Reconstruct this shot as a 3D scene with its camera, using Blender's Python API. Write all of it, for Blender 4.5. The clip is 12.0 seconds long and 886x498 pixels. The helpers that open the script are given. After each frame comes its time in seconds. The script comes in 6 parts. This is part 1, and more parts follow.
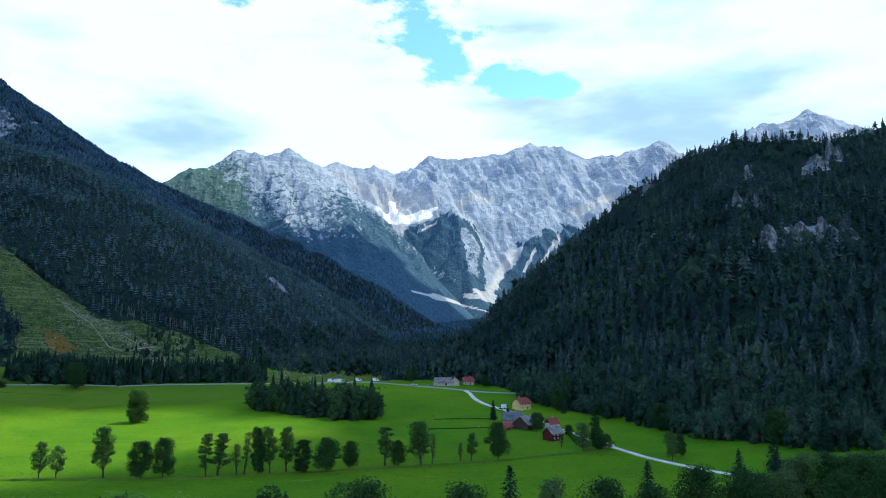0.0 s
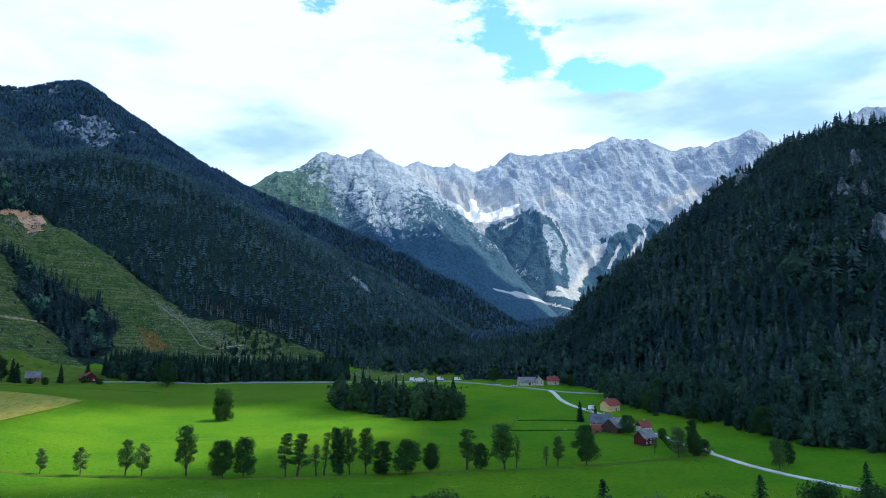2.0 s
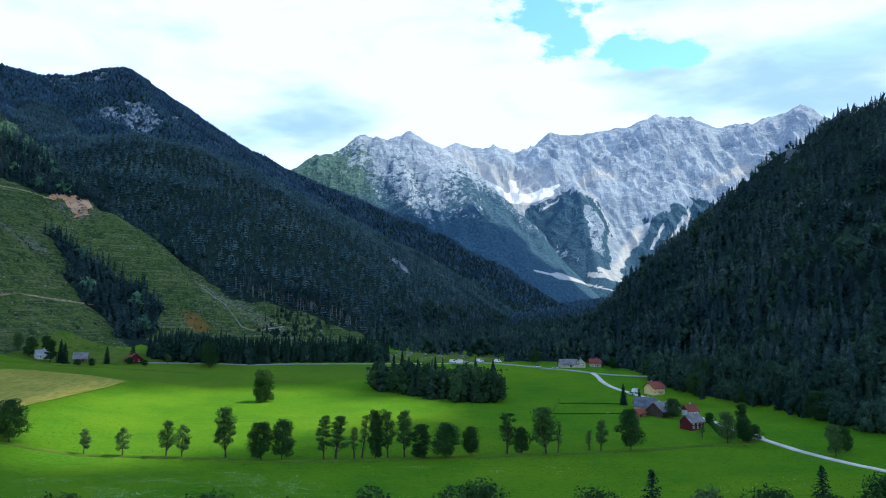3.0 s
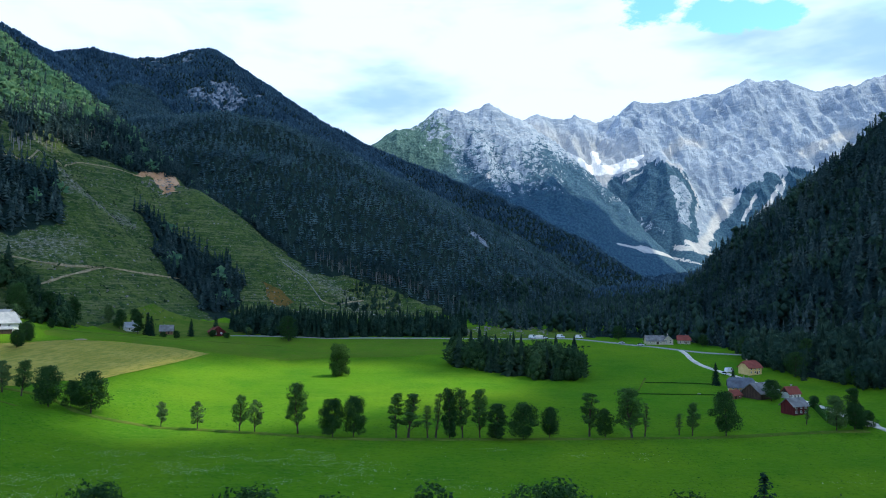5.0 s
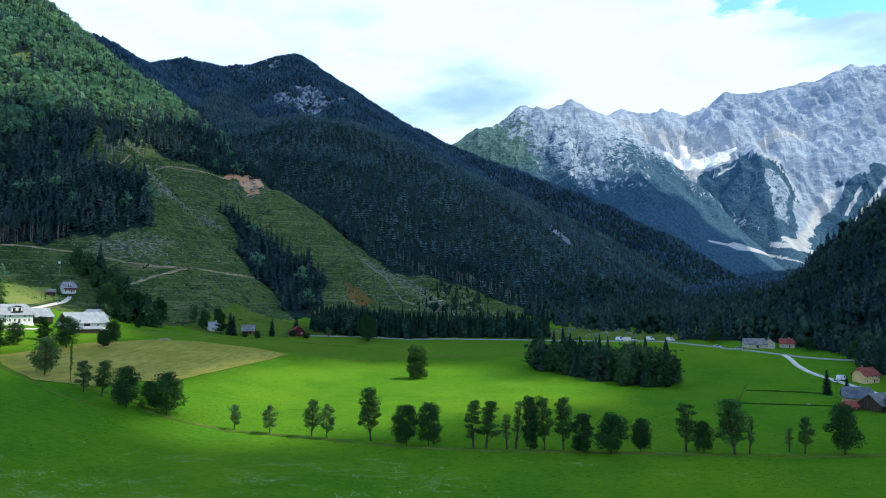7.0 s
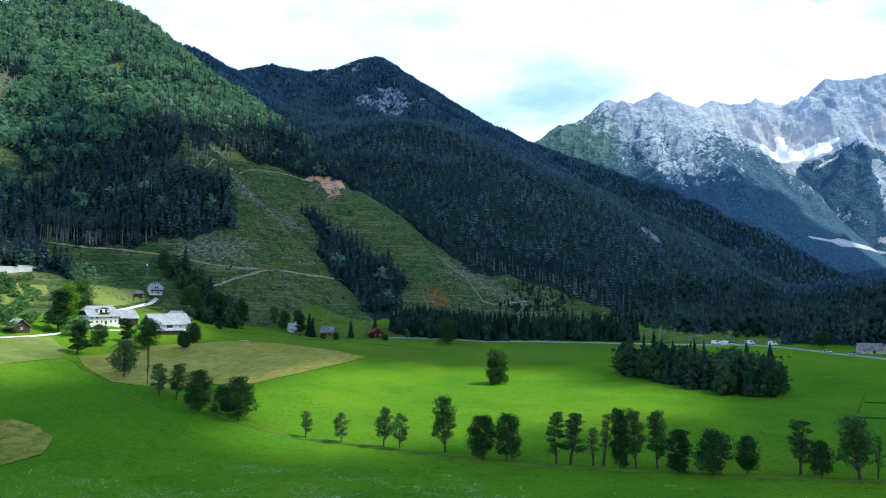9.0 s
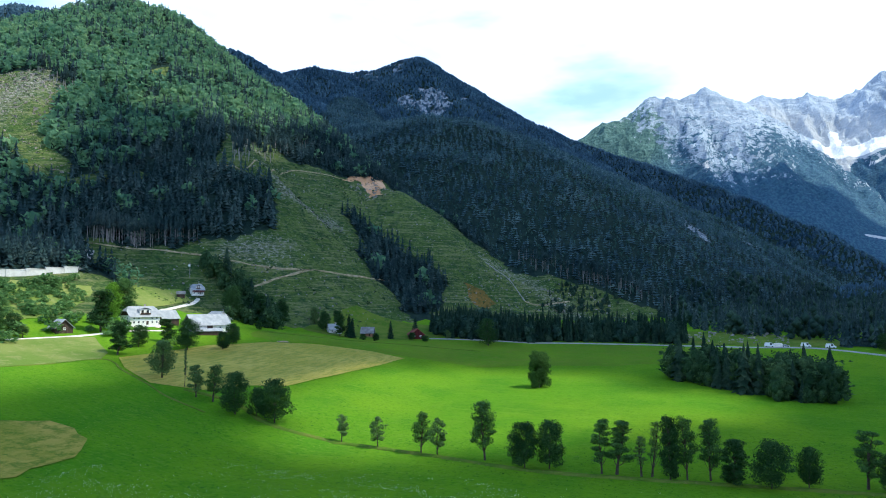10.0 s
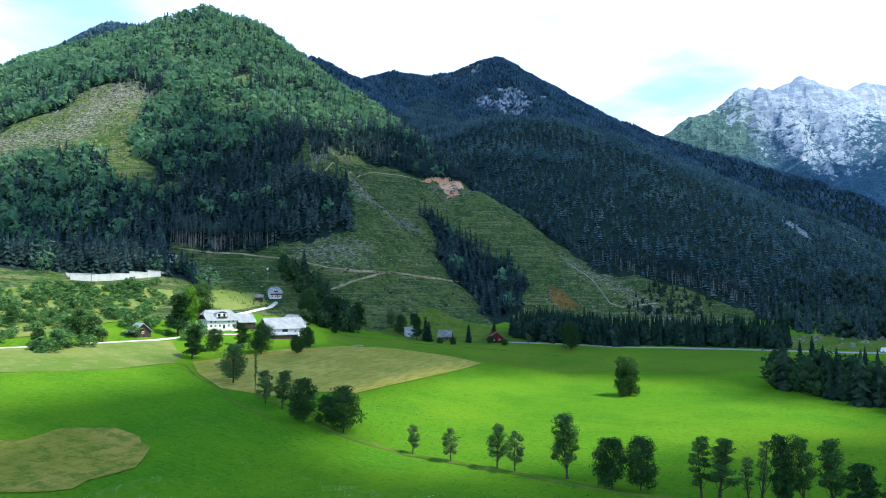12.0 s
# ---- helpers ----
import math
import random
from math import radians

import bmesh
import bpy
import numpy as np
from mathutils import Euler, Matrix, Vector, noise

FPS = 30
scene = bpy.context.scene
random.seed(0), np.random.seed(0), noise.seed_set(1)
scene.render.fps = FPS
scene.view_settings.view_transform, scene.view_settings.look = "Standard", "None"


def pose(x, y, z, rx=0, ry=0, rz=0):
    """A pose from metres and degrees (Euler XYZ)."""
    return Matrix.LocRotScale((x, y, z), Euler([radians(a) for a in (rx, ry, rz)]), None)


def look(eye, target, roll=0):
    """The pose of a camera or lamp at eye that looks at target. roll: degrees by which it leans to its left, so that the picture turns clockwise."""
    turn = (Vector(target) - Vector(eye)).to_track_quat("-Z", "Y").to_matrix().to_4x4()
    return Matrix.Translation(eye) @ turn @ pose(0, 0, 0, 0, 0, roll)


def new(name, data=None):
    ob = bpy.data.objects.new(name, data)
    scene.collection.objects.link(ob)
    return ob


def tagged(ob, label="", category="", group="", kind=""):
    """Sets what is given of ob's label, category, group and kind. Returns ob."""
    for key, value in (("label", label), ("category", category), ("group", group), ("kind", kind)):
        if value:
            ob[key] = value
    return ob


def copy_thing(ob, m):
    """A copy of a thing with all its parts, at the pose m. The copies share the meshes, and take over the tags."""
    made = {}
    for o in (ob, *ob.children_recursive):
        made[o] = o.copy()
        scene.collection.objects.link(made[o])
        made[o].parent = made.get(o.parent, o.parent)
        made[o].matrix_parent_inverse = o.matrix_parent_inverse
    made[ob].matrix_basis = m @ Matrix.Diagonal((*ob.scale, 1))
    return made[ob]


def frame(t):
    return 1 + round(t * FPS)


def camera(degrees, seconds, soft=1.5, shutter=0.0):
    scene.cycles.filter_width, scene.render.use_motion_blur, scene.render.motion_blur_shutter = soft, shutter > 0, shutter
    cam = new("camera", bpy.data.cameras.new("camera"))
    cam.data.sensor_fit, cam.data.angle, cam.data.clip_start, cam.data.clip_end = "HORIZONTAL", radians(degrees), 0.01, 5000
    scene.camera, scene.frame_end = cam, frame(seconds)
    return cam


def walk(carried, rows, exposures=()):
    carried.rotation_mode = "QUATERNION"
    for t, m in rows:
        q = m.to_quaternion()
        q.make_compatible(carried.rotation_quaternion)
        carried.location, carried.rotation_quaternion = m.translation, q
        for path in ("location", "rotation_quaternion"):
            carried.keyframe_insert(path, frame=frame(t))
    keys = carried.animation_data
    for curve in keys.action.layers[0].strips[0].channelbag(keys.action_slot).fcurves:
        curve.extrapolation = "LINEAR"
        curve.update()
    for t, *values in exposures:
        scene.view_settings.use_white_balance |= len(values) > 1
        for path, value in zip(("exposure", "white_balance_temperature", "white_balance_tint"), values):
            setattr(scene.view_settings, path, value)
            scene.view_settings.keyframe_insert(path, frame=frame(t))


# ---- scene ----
import itertools

# ---- camera ----
# seconds, x, y, z, yaw, pitch, roll: a drone drifting ahead over a meadow while it turns to its left
PATH = [
    (0.0, -5.0, -30.2, 40.3, -11.99, 7.69, 0.0), (0.5, -4.3, -27.3, 40.4, -10.33, 7.65, 0.0),
    (1.0, -3.6, -24.5, 40.4, -8.68, 7.62, 0.0), (1.5, -2.9, -21.7, 40.5, -7.03, 7.58, 0.0),
    (2.0, -2.4, -18.8, 40.5, -5.38, 7.55, 0.0), (2.5, -1.8, -15.7, 40.5, -3.78, 7.53, 0.0),
    (2.9, -1.4, -13.1, 40.5, -2.48, 7.5, 0.0), (3.0, -1.3, -12.4, 40.5, -2.16, 6.1, 0.0),
    (3.1, -1.2, -11.7, 40.5, -1.85, 4.15, 0.0), (3.2, -1.0, -11.0, 40.5, -1.52, 4.1, 0.0),
    (4.0, -0.1, -5.4, 40.6, 1.05, 4.06, -0.1),
    (5.0, 0.5, 1.7, 40.7, 4.28, 4.02, -0.18), (5.5, 0.7, 5.2, 40.9, 5.94, 4.01, -0.18),
    (6.0, 0.8, 8.9, 41.0, 7.59, 3.99, -0.18), (6.5, 0.7, 12.8, 41.1, 9.25, 3.97, -0.18),
    (7.0, 0.6, 16.8, 41.2, 10.92, 3.95, -0.18), (8.0, -0.1, 24.8, 41.6, 14.25, 3.93, -0.13),
    (9.0, -0.9, 32.9, 42.0, 17.62, 3.92, -0.09), (9.5, -1.6, 37.0, 42.1, 19.32, 3.91, -0.09),
    (10.0, -2.3, 41.1, 42.2, 21.03, 3.93, -0.09), (10.5, -3.2, 45.2, 42.3, 22.71, 3.97, -0.03),
    (11.0, -4.2, 49.3, 42.3, 24.39, 4.03, 0.04), (11.5, -5.4, 53.3, 42.3, 26.01, 4.07, 0.14),
    (12.0, -6.6, 57.4, 42.3, 27.61, 4.1, 0.2),
]
cam = camera(63.66, 12.0, 1.0)
walk(cam, [(t, pose(x, y, z, 90 + pitch, roll, yaw)) for t, x, y, z, yaw, pitch, roll in PATH], [(0.0, 0.0, 4920, 10), (3.0, 0.0, 4920, 10), (6.0, -0.05, 4900, 10), (9.0, 0.1, 4850, 10), (12.0, 0.38, 4800, 10)])

# ---- sun, sky and clouds ----
SUN = Vector((0.53, 0.10, 0.84)).normalized()
sun_el, sun_az = math.asin(SUN.z), math.atan2(SUN.x, SUN.y)
sun = new("sun", bpy.data.lights.new("sun", "SUN"))
sun.data.energy, sun.data.angle, sun.data.color = 5.0, radians(0.53), (1.0, 0.80, 0.46)
sun.matrix_world = look((0, 0, 3000), tuple(Vector((0, 0, 3000)) - SUN))

world = bpy.data.worlds.new("world")
scene.world = world
world.use_nodes = True


class Nodes:
    """A short way to write node trees."""

    def __init__(self, tree):
        self.tree = tree
        tree.nodes.clear()

    def add(self, kind, ins=None, **props):
        n = self.tree.nodes.new(kind)
        if "operation" in props:
            n.operation = props["operation"]
        if "data_type" in props:
            n.data_type = props["data_type"]
        if "interpolation_type" in props:
            n.interpolation_type = props["interpolation_type"]
        if "attribute_name" in props:
            n.attribute_name = props["attribute_name"]
        for k, v in (ins or {}).items():
            self.put(n, k, v)
        return n

    def put(self, n, k, v):
        if hasattr(v, "is_output"):
            self.tree.links.new(v, n.inputs[k])
        else:
            n.inputs[k].default_value = v

    def noise(self, vec, scale, detail=4.0, rough=0.55, **more):
        n = self.add("ShaderNodeTexNoise", {"Scale": scale, "Detail": detail, "Roughness": rough, **more})
        self.put(n, "Vector", vec)
        return n.outputs["Fac"]

    def math(self, op, a, b=0.0, c=None):
        n = self.add("ShaderNodeMath", {0: a, 1: b}, operation=op)
        if c is not None:
            self.put(n, 2, c)
        return n.outputs[0]

    def ramp(self, fac, lo, hi, to0=0.0, to1=1.0):
        n = self.add("ShaderNodeMapRange", {"Value": fac, "From Min": lo, "From Max": hi, "To Min": to0, "To Max": to1}, interpolation_type="SMOOTHSTEP")
        return n.outputs[0]

    def mix(self, fac, a, b):
        n = self.add("ShaderNodeMix", data_type="RGBA")
        self.put(n, 0, fac)
        self.put(n, 6, a)
        self.put(n, 7, b)
        return n.outputs[2]

    def stretch(self, vec, sx, sy, sz, rz=0.0):
        n = self.add("ShaderNodeMapping", {"Scale": (sx, sy, sz), "Rotation": (0, 0, rz)})
        self.put(n, "Vector", vec)
        return n.outputs[0]


def direction(az, el):
    """Unit vector for an azimuth to the left of +y and an elevation, in degrees."""
    a, e = radians(az), radians(el)
    return (-math.sin(a) * math.cos(e), math.cos(a) * math.cos(e), math.sin(e))


def build_sky():
    g = Nodes(world.node_tree)
    sky = g.add("ShaderNodeTexSky")
    sky.sky_type, sky.sun_disc = "NISHITA", False
    sky.sun_elevation, sky.sun_rotation, sky.altitude = sun_el, sun_az, 900.0
    vec = g.add("ShaderNodeTexCoord").outputs["Generated"]
    low = g.stretch(vec, 1.0, 1.0, 2.2)
    n1 = g.noise(low, 2.6, 6.0, 0.58)
    n2 = g.noise(low, 11.0, 7.0, 0.62)
    edge = g.math("ADD", g.math("MULTIPLY", n1, 0.35), g.math("MULTIPLY", n2, 0.65))
    # blue gaps in the cloud: azimuth, elevation, half width in degrees, stretch sideways
    gap = None
    for az, el, wide in ((-11.2, 25.4, 3.0), (-12.2, 22.6, 1.7), (-16.6, 21.6, 1.5), (-18.8, 20.8, 1.4), (-21.2, 20.4, 1.0), (-14.0, 24.4, 0.8), (-6.0, 27.4, 1.4), (3.5, 27.6, 1.8), (20.0, 28.6, 1.6), (-62.0, 30.0, 7.0)):
        d = g.add("ShaderNodeVectorMath", {0: vec, 1: direction(az, el)}, operation="SUBTRACT").outputs[0]
        d = g.stretch(d, 0.8, 1.0, 1.35)
        ln = g.add("ShaderNodeVectorMath", {0: d}, operation="LENGTH").outputs["Value"]
        m = g.math("DIVIDE", ln, math.tan(radians(wide)))
        gap = m if gap is None else g.math("SMOOTH_MIN", gap, m, 0.25)
    cover = g.math("ADD", gap, g.math("MULTIPLY", g.math("SUBTRACT", edge, 0.5), 8.0))
    cover = g.ramp(cover, 0.75, 1.35)
    # thick grey bellies and thin veils
    grey = g.ramp(g.noise(g.stretch(vec, 1.0, 1.0, 3.4), 3.0, 5.0, 0.5), 0.47, 0.68)
    white = g.mix(grey, (12.0, 12.2, 12.4, 1), (5.9, 7.5, 9.0, 1))
    veil = g.ramp(g.noise(g.stretch(vec, 1.0, 1.0, 3.0), 5.5, 6.0, 0.6, Distortion=0.4), 0.5, 0.72)
    white = g.mix(g.math("MULTIPLY", veil, 0.45), white, (8.6, 11.0, 12.2, 1))
    # high overhead, out of view, the sky is set darker and bluer to dim the fill light
    height = g.add("ShaderNodeSeparateXYZ", {0: vec}).outputs[2]
    white = g.mix(g.ramp(height, 0.47, 0.75), white, (1.25, 2.95, 5.7, 1))
    blue = g.add("ShaderNodeVectorMath", {0: sky.outputs[0], 1: (2.8, 3.2, 3.0)}, operation="MULTIPLY").outputs[0]
    color = g.mix(cover, blue, white)
    bg = g.add("ShaderNodeBackground", {"Color": color, "Strength": 0.1})
    out = g.add("ShaderNodeOutputWorld")
    g.put(out, 0, bg.outputs[0])


build_sky()


def build_shade_clouds():
    """A broken cloud deck towards the sun, out of view, added to shade the valley; gaps are cut to let the light fall
    on the meadow, the farm and the hilltop.
    """
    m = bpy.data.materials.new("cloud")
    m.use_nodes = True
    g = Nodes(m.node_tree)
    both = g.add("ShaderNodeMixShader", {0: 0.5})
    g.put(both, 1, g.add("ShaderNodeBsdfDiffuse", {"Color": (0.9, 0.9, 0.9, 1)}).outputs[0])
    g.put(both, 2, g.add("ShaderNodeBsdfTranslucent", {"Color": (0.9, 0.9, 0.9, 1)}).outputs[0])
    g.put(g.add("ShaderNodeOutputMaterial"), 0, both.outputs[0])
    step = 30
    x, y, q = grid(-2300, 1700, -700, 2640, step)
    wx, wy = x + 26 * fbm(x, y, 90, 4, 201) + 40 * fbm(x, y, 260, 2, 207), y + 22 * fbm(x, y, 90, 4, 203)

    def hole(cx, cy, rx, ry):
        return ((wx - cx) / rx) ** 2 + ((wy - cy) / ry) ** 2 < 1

    # gaps cut so that sun falls on the meadow, the farm and the hilltop
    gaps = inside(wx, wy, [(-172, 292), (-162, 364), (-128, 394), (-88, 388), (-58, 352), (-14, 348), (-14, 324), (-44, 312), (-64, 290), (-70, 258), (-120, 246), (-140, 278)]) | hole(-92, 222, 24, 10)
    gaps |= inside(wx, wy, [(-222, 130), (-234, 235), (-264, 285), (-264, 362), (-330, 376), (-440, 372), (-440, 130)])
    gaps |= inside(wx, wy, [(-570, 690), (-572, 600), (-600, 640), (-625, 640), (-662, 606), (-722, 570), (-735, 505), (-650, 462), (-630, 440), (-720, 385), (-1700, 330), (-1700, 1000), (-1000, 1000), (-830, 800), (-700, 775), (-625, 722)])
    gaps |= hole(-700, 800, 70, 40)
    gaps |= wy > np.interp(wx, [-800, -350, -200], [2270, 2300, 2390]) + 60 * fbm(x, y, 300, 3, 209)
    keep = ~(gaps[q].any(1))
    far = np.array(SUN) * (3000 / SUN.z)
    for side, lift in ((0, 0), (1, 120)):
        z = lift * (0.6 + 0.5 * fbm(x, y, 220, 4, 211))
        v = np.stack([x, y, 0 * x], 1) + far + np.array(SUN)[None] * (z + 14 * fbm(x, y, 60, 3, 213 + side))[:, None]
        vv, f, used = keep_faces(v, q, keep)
        tagged(new("shade_cloud_layer" if side == 0 else "shade_cloud_tops", flat_mesh("cloud", vv, f, [m])), "white cloud deck added out of view, gaps cut for the sunlit patches", "cloud", kind="stuff")

# ---- materials ----


def material(name, build, rough=0.9, metal=0.0, spec=0.3):
    """A Principled material; build(g, place) gives the colour and, if any, the bump's height and its depth in metres."""
    m = bpy.data.materials.new(name)
    m.use_nodes = True
    g = Nodes(m.node_tree)
    place = g.add("ShaderNodeNewGeometry").outputs["Position"]
    made = build(g, place)
    color, bump, depth = made if len(made) == 3 else (made[0], None, 0)
    p = g.add("ShaderNodeBsdfPrincipled", {"Base Color": color, "Roughness": rough, "Metallic": metal, "Specular IOR Level": spec})
    if bump is not None:
        b = g.add("ShaderNodeBump", {"Strength": 1.0, "Distance": depth, "Height": bump})
        g.put(p, "Normal", b.outputs[0])
    out = g.add("ShaderNodeOutputMaterial")
    g.put(out, 0, p.outputs[0])
    return m


def rgb(r, g, b):
    return (r, g, b, 1.0)


def plain(name, a, b, scale=2.0, rough=0.8, metal=0.0, fine=14.0, depth=0.0, spec=0.3):
    """Two close tones mixed by a coarse and a fine noise."""
    def build(g, place):
        n = g.math("ADD", g.math("MULTIPLY", g.noise(place, scale), 0.6), g.math("MULTIPLY", g.noise(place, fine), 0.4))
        c = g.mix(g.ramp(n, 0.35, 0.65), rgb(*a), rgb(*b))
        return (c, n, depth) if depth else (c,)
    return material(name, build, rough, metal, spec)


def leafy(name, tones, spread=0.5, through_=0.35, grain=0.9, gaps=0.5, relief=1.0):
    """Foliage: a tone for each tree or clump, broken by noise; gaps sets how far its hollows are darkened as shade."""
    def build(g, place):
        rnd = g.add("ShaderNodeNewGeometry").outputs["Random Per Island"]
        n = g.math("ADD", g.math("MULTIPLY", g.noise(place, 0.017, 4.0), 0.55), g.math("MULTIPLY", g.noise(place, 0.16, 2.0), 0.45))
        f = g.math("ADD", g.math("MULTIPLY", rnd, spread), g.math("MULTIPLY", g.ramp(n, 0.38, 0.62), 1.0 - spread))
        c = g.mix(g.ramp(f, 0.1, 0.55), rgb(*tones[0]), rgb(*tones[1]))
        c = g.mix(g.ramp(f, 0.5, 0.95), c, rgb(*tones[2]))
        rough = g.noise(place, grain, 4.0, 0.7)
        # low spots of the bump darkened: shade between leaves put into the colour
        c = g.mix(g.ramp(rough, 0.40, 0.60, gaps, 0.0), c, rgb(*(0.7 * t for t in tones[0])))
        return (c, rough, relief * (0.55 if grain < 1.5 else 0.25) / grain)
    m = material(name, build, 0.9, 0.0, 0.1)
    # thin leaves let part of the light through
    t = m.node_tree
    p = next(n for n in t.nodes if n.type == "BSDF_PRINCIPLED")
    o = next(n for n in t.nodes if n.type == "OUTPUT_MATERIAL")
    thin, both = t.nodes.new("ShaderNodeBsdfTranslucent"), t.nodes.new("ShaderNodeMixShader")
    both.inputs[0].default_value = through_
    t.links.new(p.inputs["Base Color"].links[0].from_socket, thin.inputs["Color"])
    t.links.new(p.outputs[0], both.inputs[1])
    t.links.new(thin.outputs[0], both.inputs[2])
    t.links.new(both.outputs[0], o.inputs[0])
    return m


def meadow_build(g, place):
    big = g.noise(place, 0.006, 4.0, 0.6)
    mid = g.noise(place, 0.035, 5.0, 0.62)
    rows = g.noise(g.stretch(place, 0.04, 0.5, 1.0, radians(8)), 1.0, 5.0, 0.65)
    fine = g.noise(place, 0.7, 6.0, 0.78)
    tuft = g.noise(g.stretch(place, 0.5, 1.1, 1.0), 1.0, 3.0, 0.6)
    c = g.mix(g.ramp(big, 0.35, 0.65), rgb(0.098, 0.222, 0.004), rgb(0.158, 0.268, 0.005))
    c = g.mix(g.ramp(mid, 0.4, 0.7, 0.0, 0.55), c, rgb(0.056, 0.168, 0.006))
    c = g.mix(g.ramp(rows, 0.48, 0.72, 0.0, 0.5), c, rgb(0.145, 0.255, 0.014))
    c = g.mix(g.ramp(fine, 0.48, 0.68, 0.0, 0.62), c, rgb(0.036, 0.125, 0.006))
    c = g.mix(g.ramp(tuft, 0.54, 0.68, 0.0, 0.5), c, rgb(0.150, 0.255, 0.026))
    return (c, fine, 0.6)


def slope_build(g, place):
    """Forest floor, and open felled slope of grass, brash and stones where 'clear' says so."""
    clear = g.add("ShaderNodeAttribute", attribute_name="clear").outputs["Fac"]
    n1 = g.noise(place, 0.02, 5.0, 0.62)
    n2 = g.noise(place, 0.12, 5.0, 0.68)
    n3 = g.noise(g.stretch(place, 0.30, 0.30, 0.8), 1.0, 6.0, 0.78)
    # floor kept near black: the shade under the trees is in its colour
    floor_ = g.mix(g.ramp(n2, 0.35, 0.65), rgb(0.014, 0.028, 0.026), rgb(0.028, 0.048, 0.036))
    grass = g.mix(g.ramp(n1, 0.35, 0.65), rgb(0.062, 0.108, 0.022), rgb(0.112, 0.152, 0.036))
    grass = g.mix(g.ramp(n2, 0.45, 0.60, 0.0, 0.9), grass, rgb(0.034, 0.074, 0.024))
    step_ = g.noise(g.stretch(place, 0.03, 0.03, 0.55), 1.0, 4.0, 0.65, Distortion=0.6)
    grass = g.mix(g.ramp(step_, 0.50, 0.64, 0.0, 0.75), grass, rgb(0.190, 0.200, 0.085))
    grass = g.mix(g.ramp(n3, 0.53, 0.66, 0.0, 0.85), grass, rgb(0.225, 0.215, 0.125))
    grass = g.mix(g.ramp(n3, 0.34, 0.48, 0.85, 0.0), grass, rgb(0.020, 0.050, 0.020))
    brash = g.mix(g.ramp(n3, 0.42, 0.62), rgb(0.08, 0.085, 0.05), rgb(0.34, 0.33, 0.29))
    bare = g.add("ShaderNodeAttribute", attribute_name="bare").outputs["Fac"]
    grass = g.mix(g.ramp(g.math("ADD", bare, g.math("MULTIPLY", n3, 1.4)), 0.95, 1.45), grass, brash)
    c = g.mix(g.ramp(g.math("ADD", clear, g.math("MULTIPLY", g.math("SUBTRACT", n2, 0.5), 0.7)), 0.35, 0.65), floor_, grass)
    rock = g.add("ShaderNodeAttribute", attribute_name="rock").outputs["Fac"]
    rib = g.noise(g.stretch(place, 0.09, 0.05, 0.03), 1.0, 6.0, 0.7, Distortion=0.6)
    stone = g.mix(g.ramp(rib, 0.40, 0.60), rgb(0.06, 0.085, 0.11), rgb(0.30, 0.33, 0.36))
    c = g.mix(g.ramp(g.math("ADD", rock, g.math("MULTIPLY", g.math("SUBTRACT", rib, 0.5), 2.4)), 0.55, 0.75), c, stone)
    return (c, n3, 1.6)


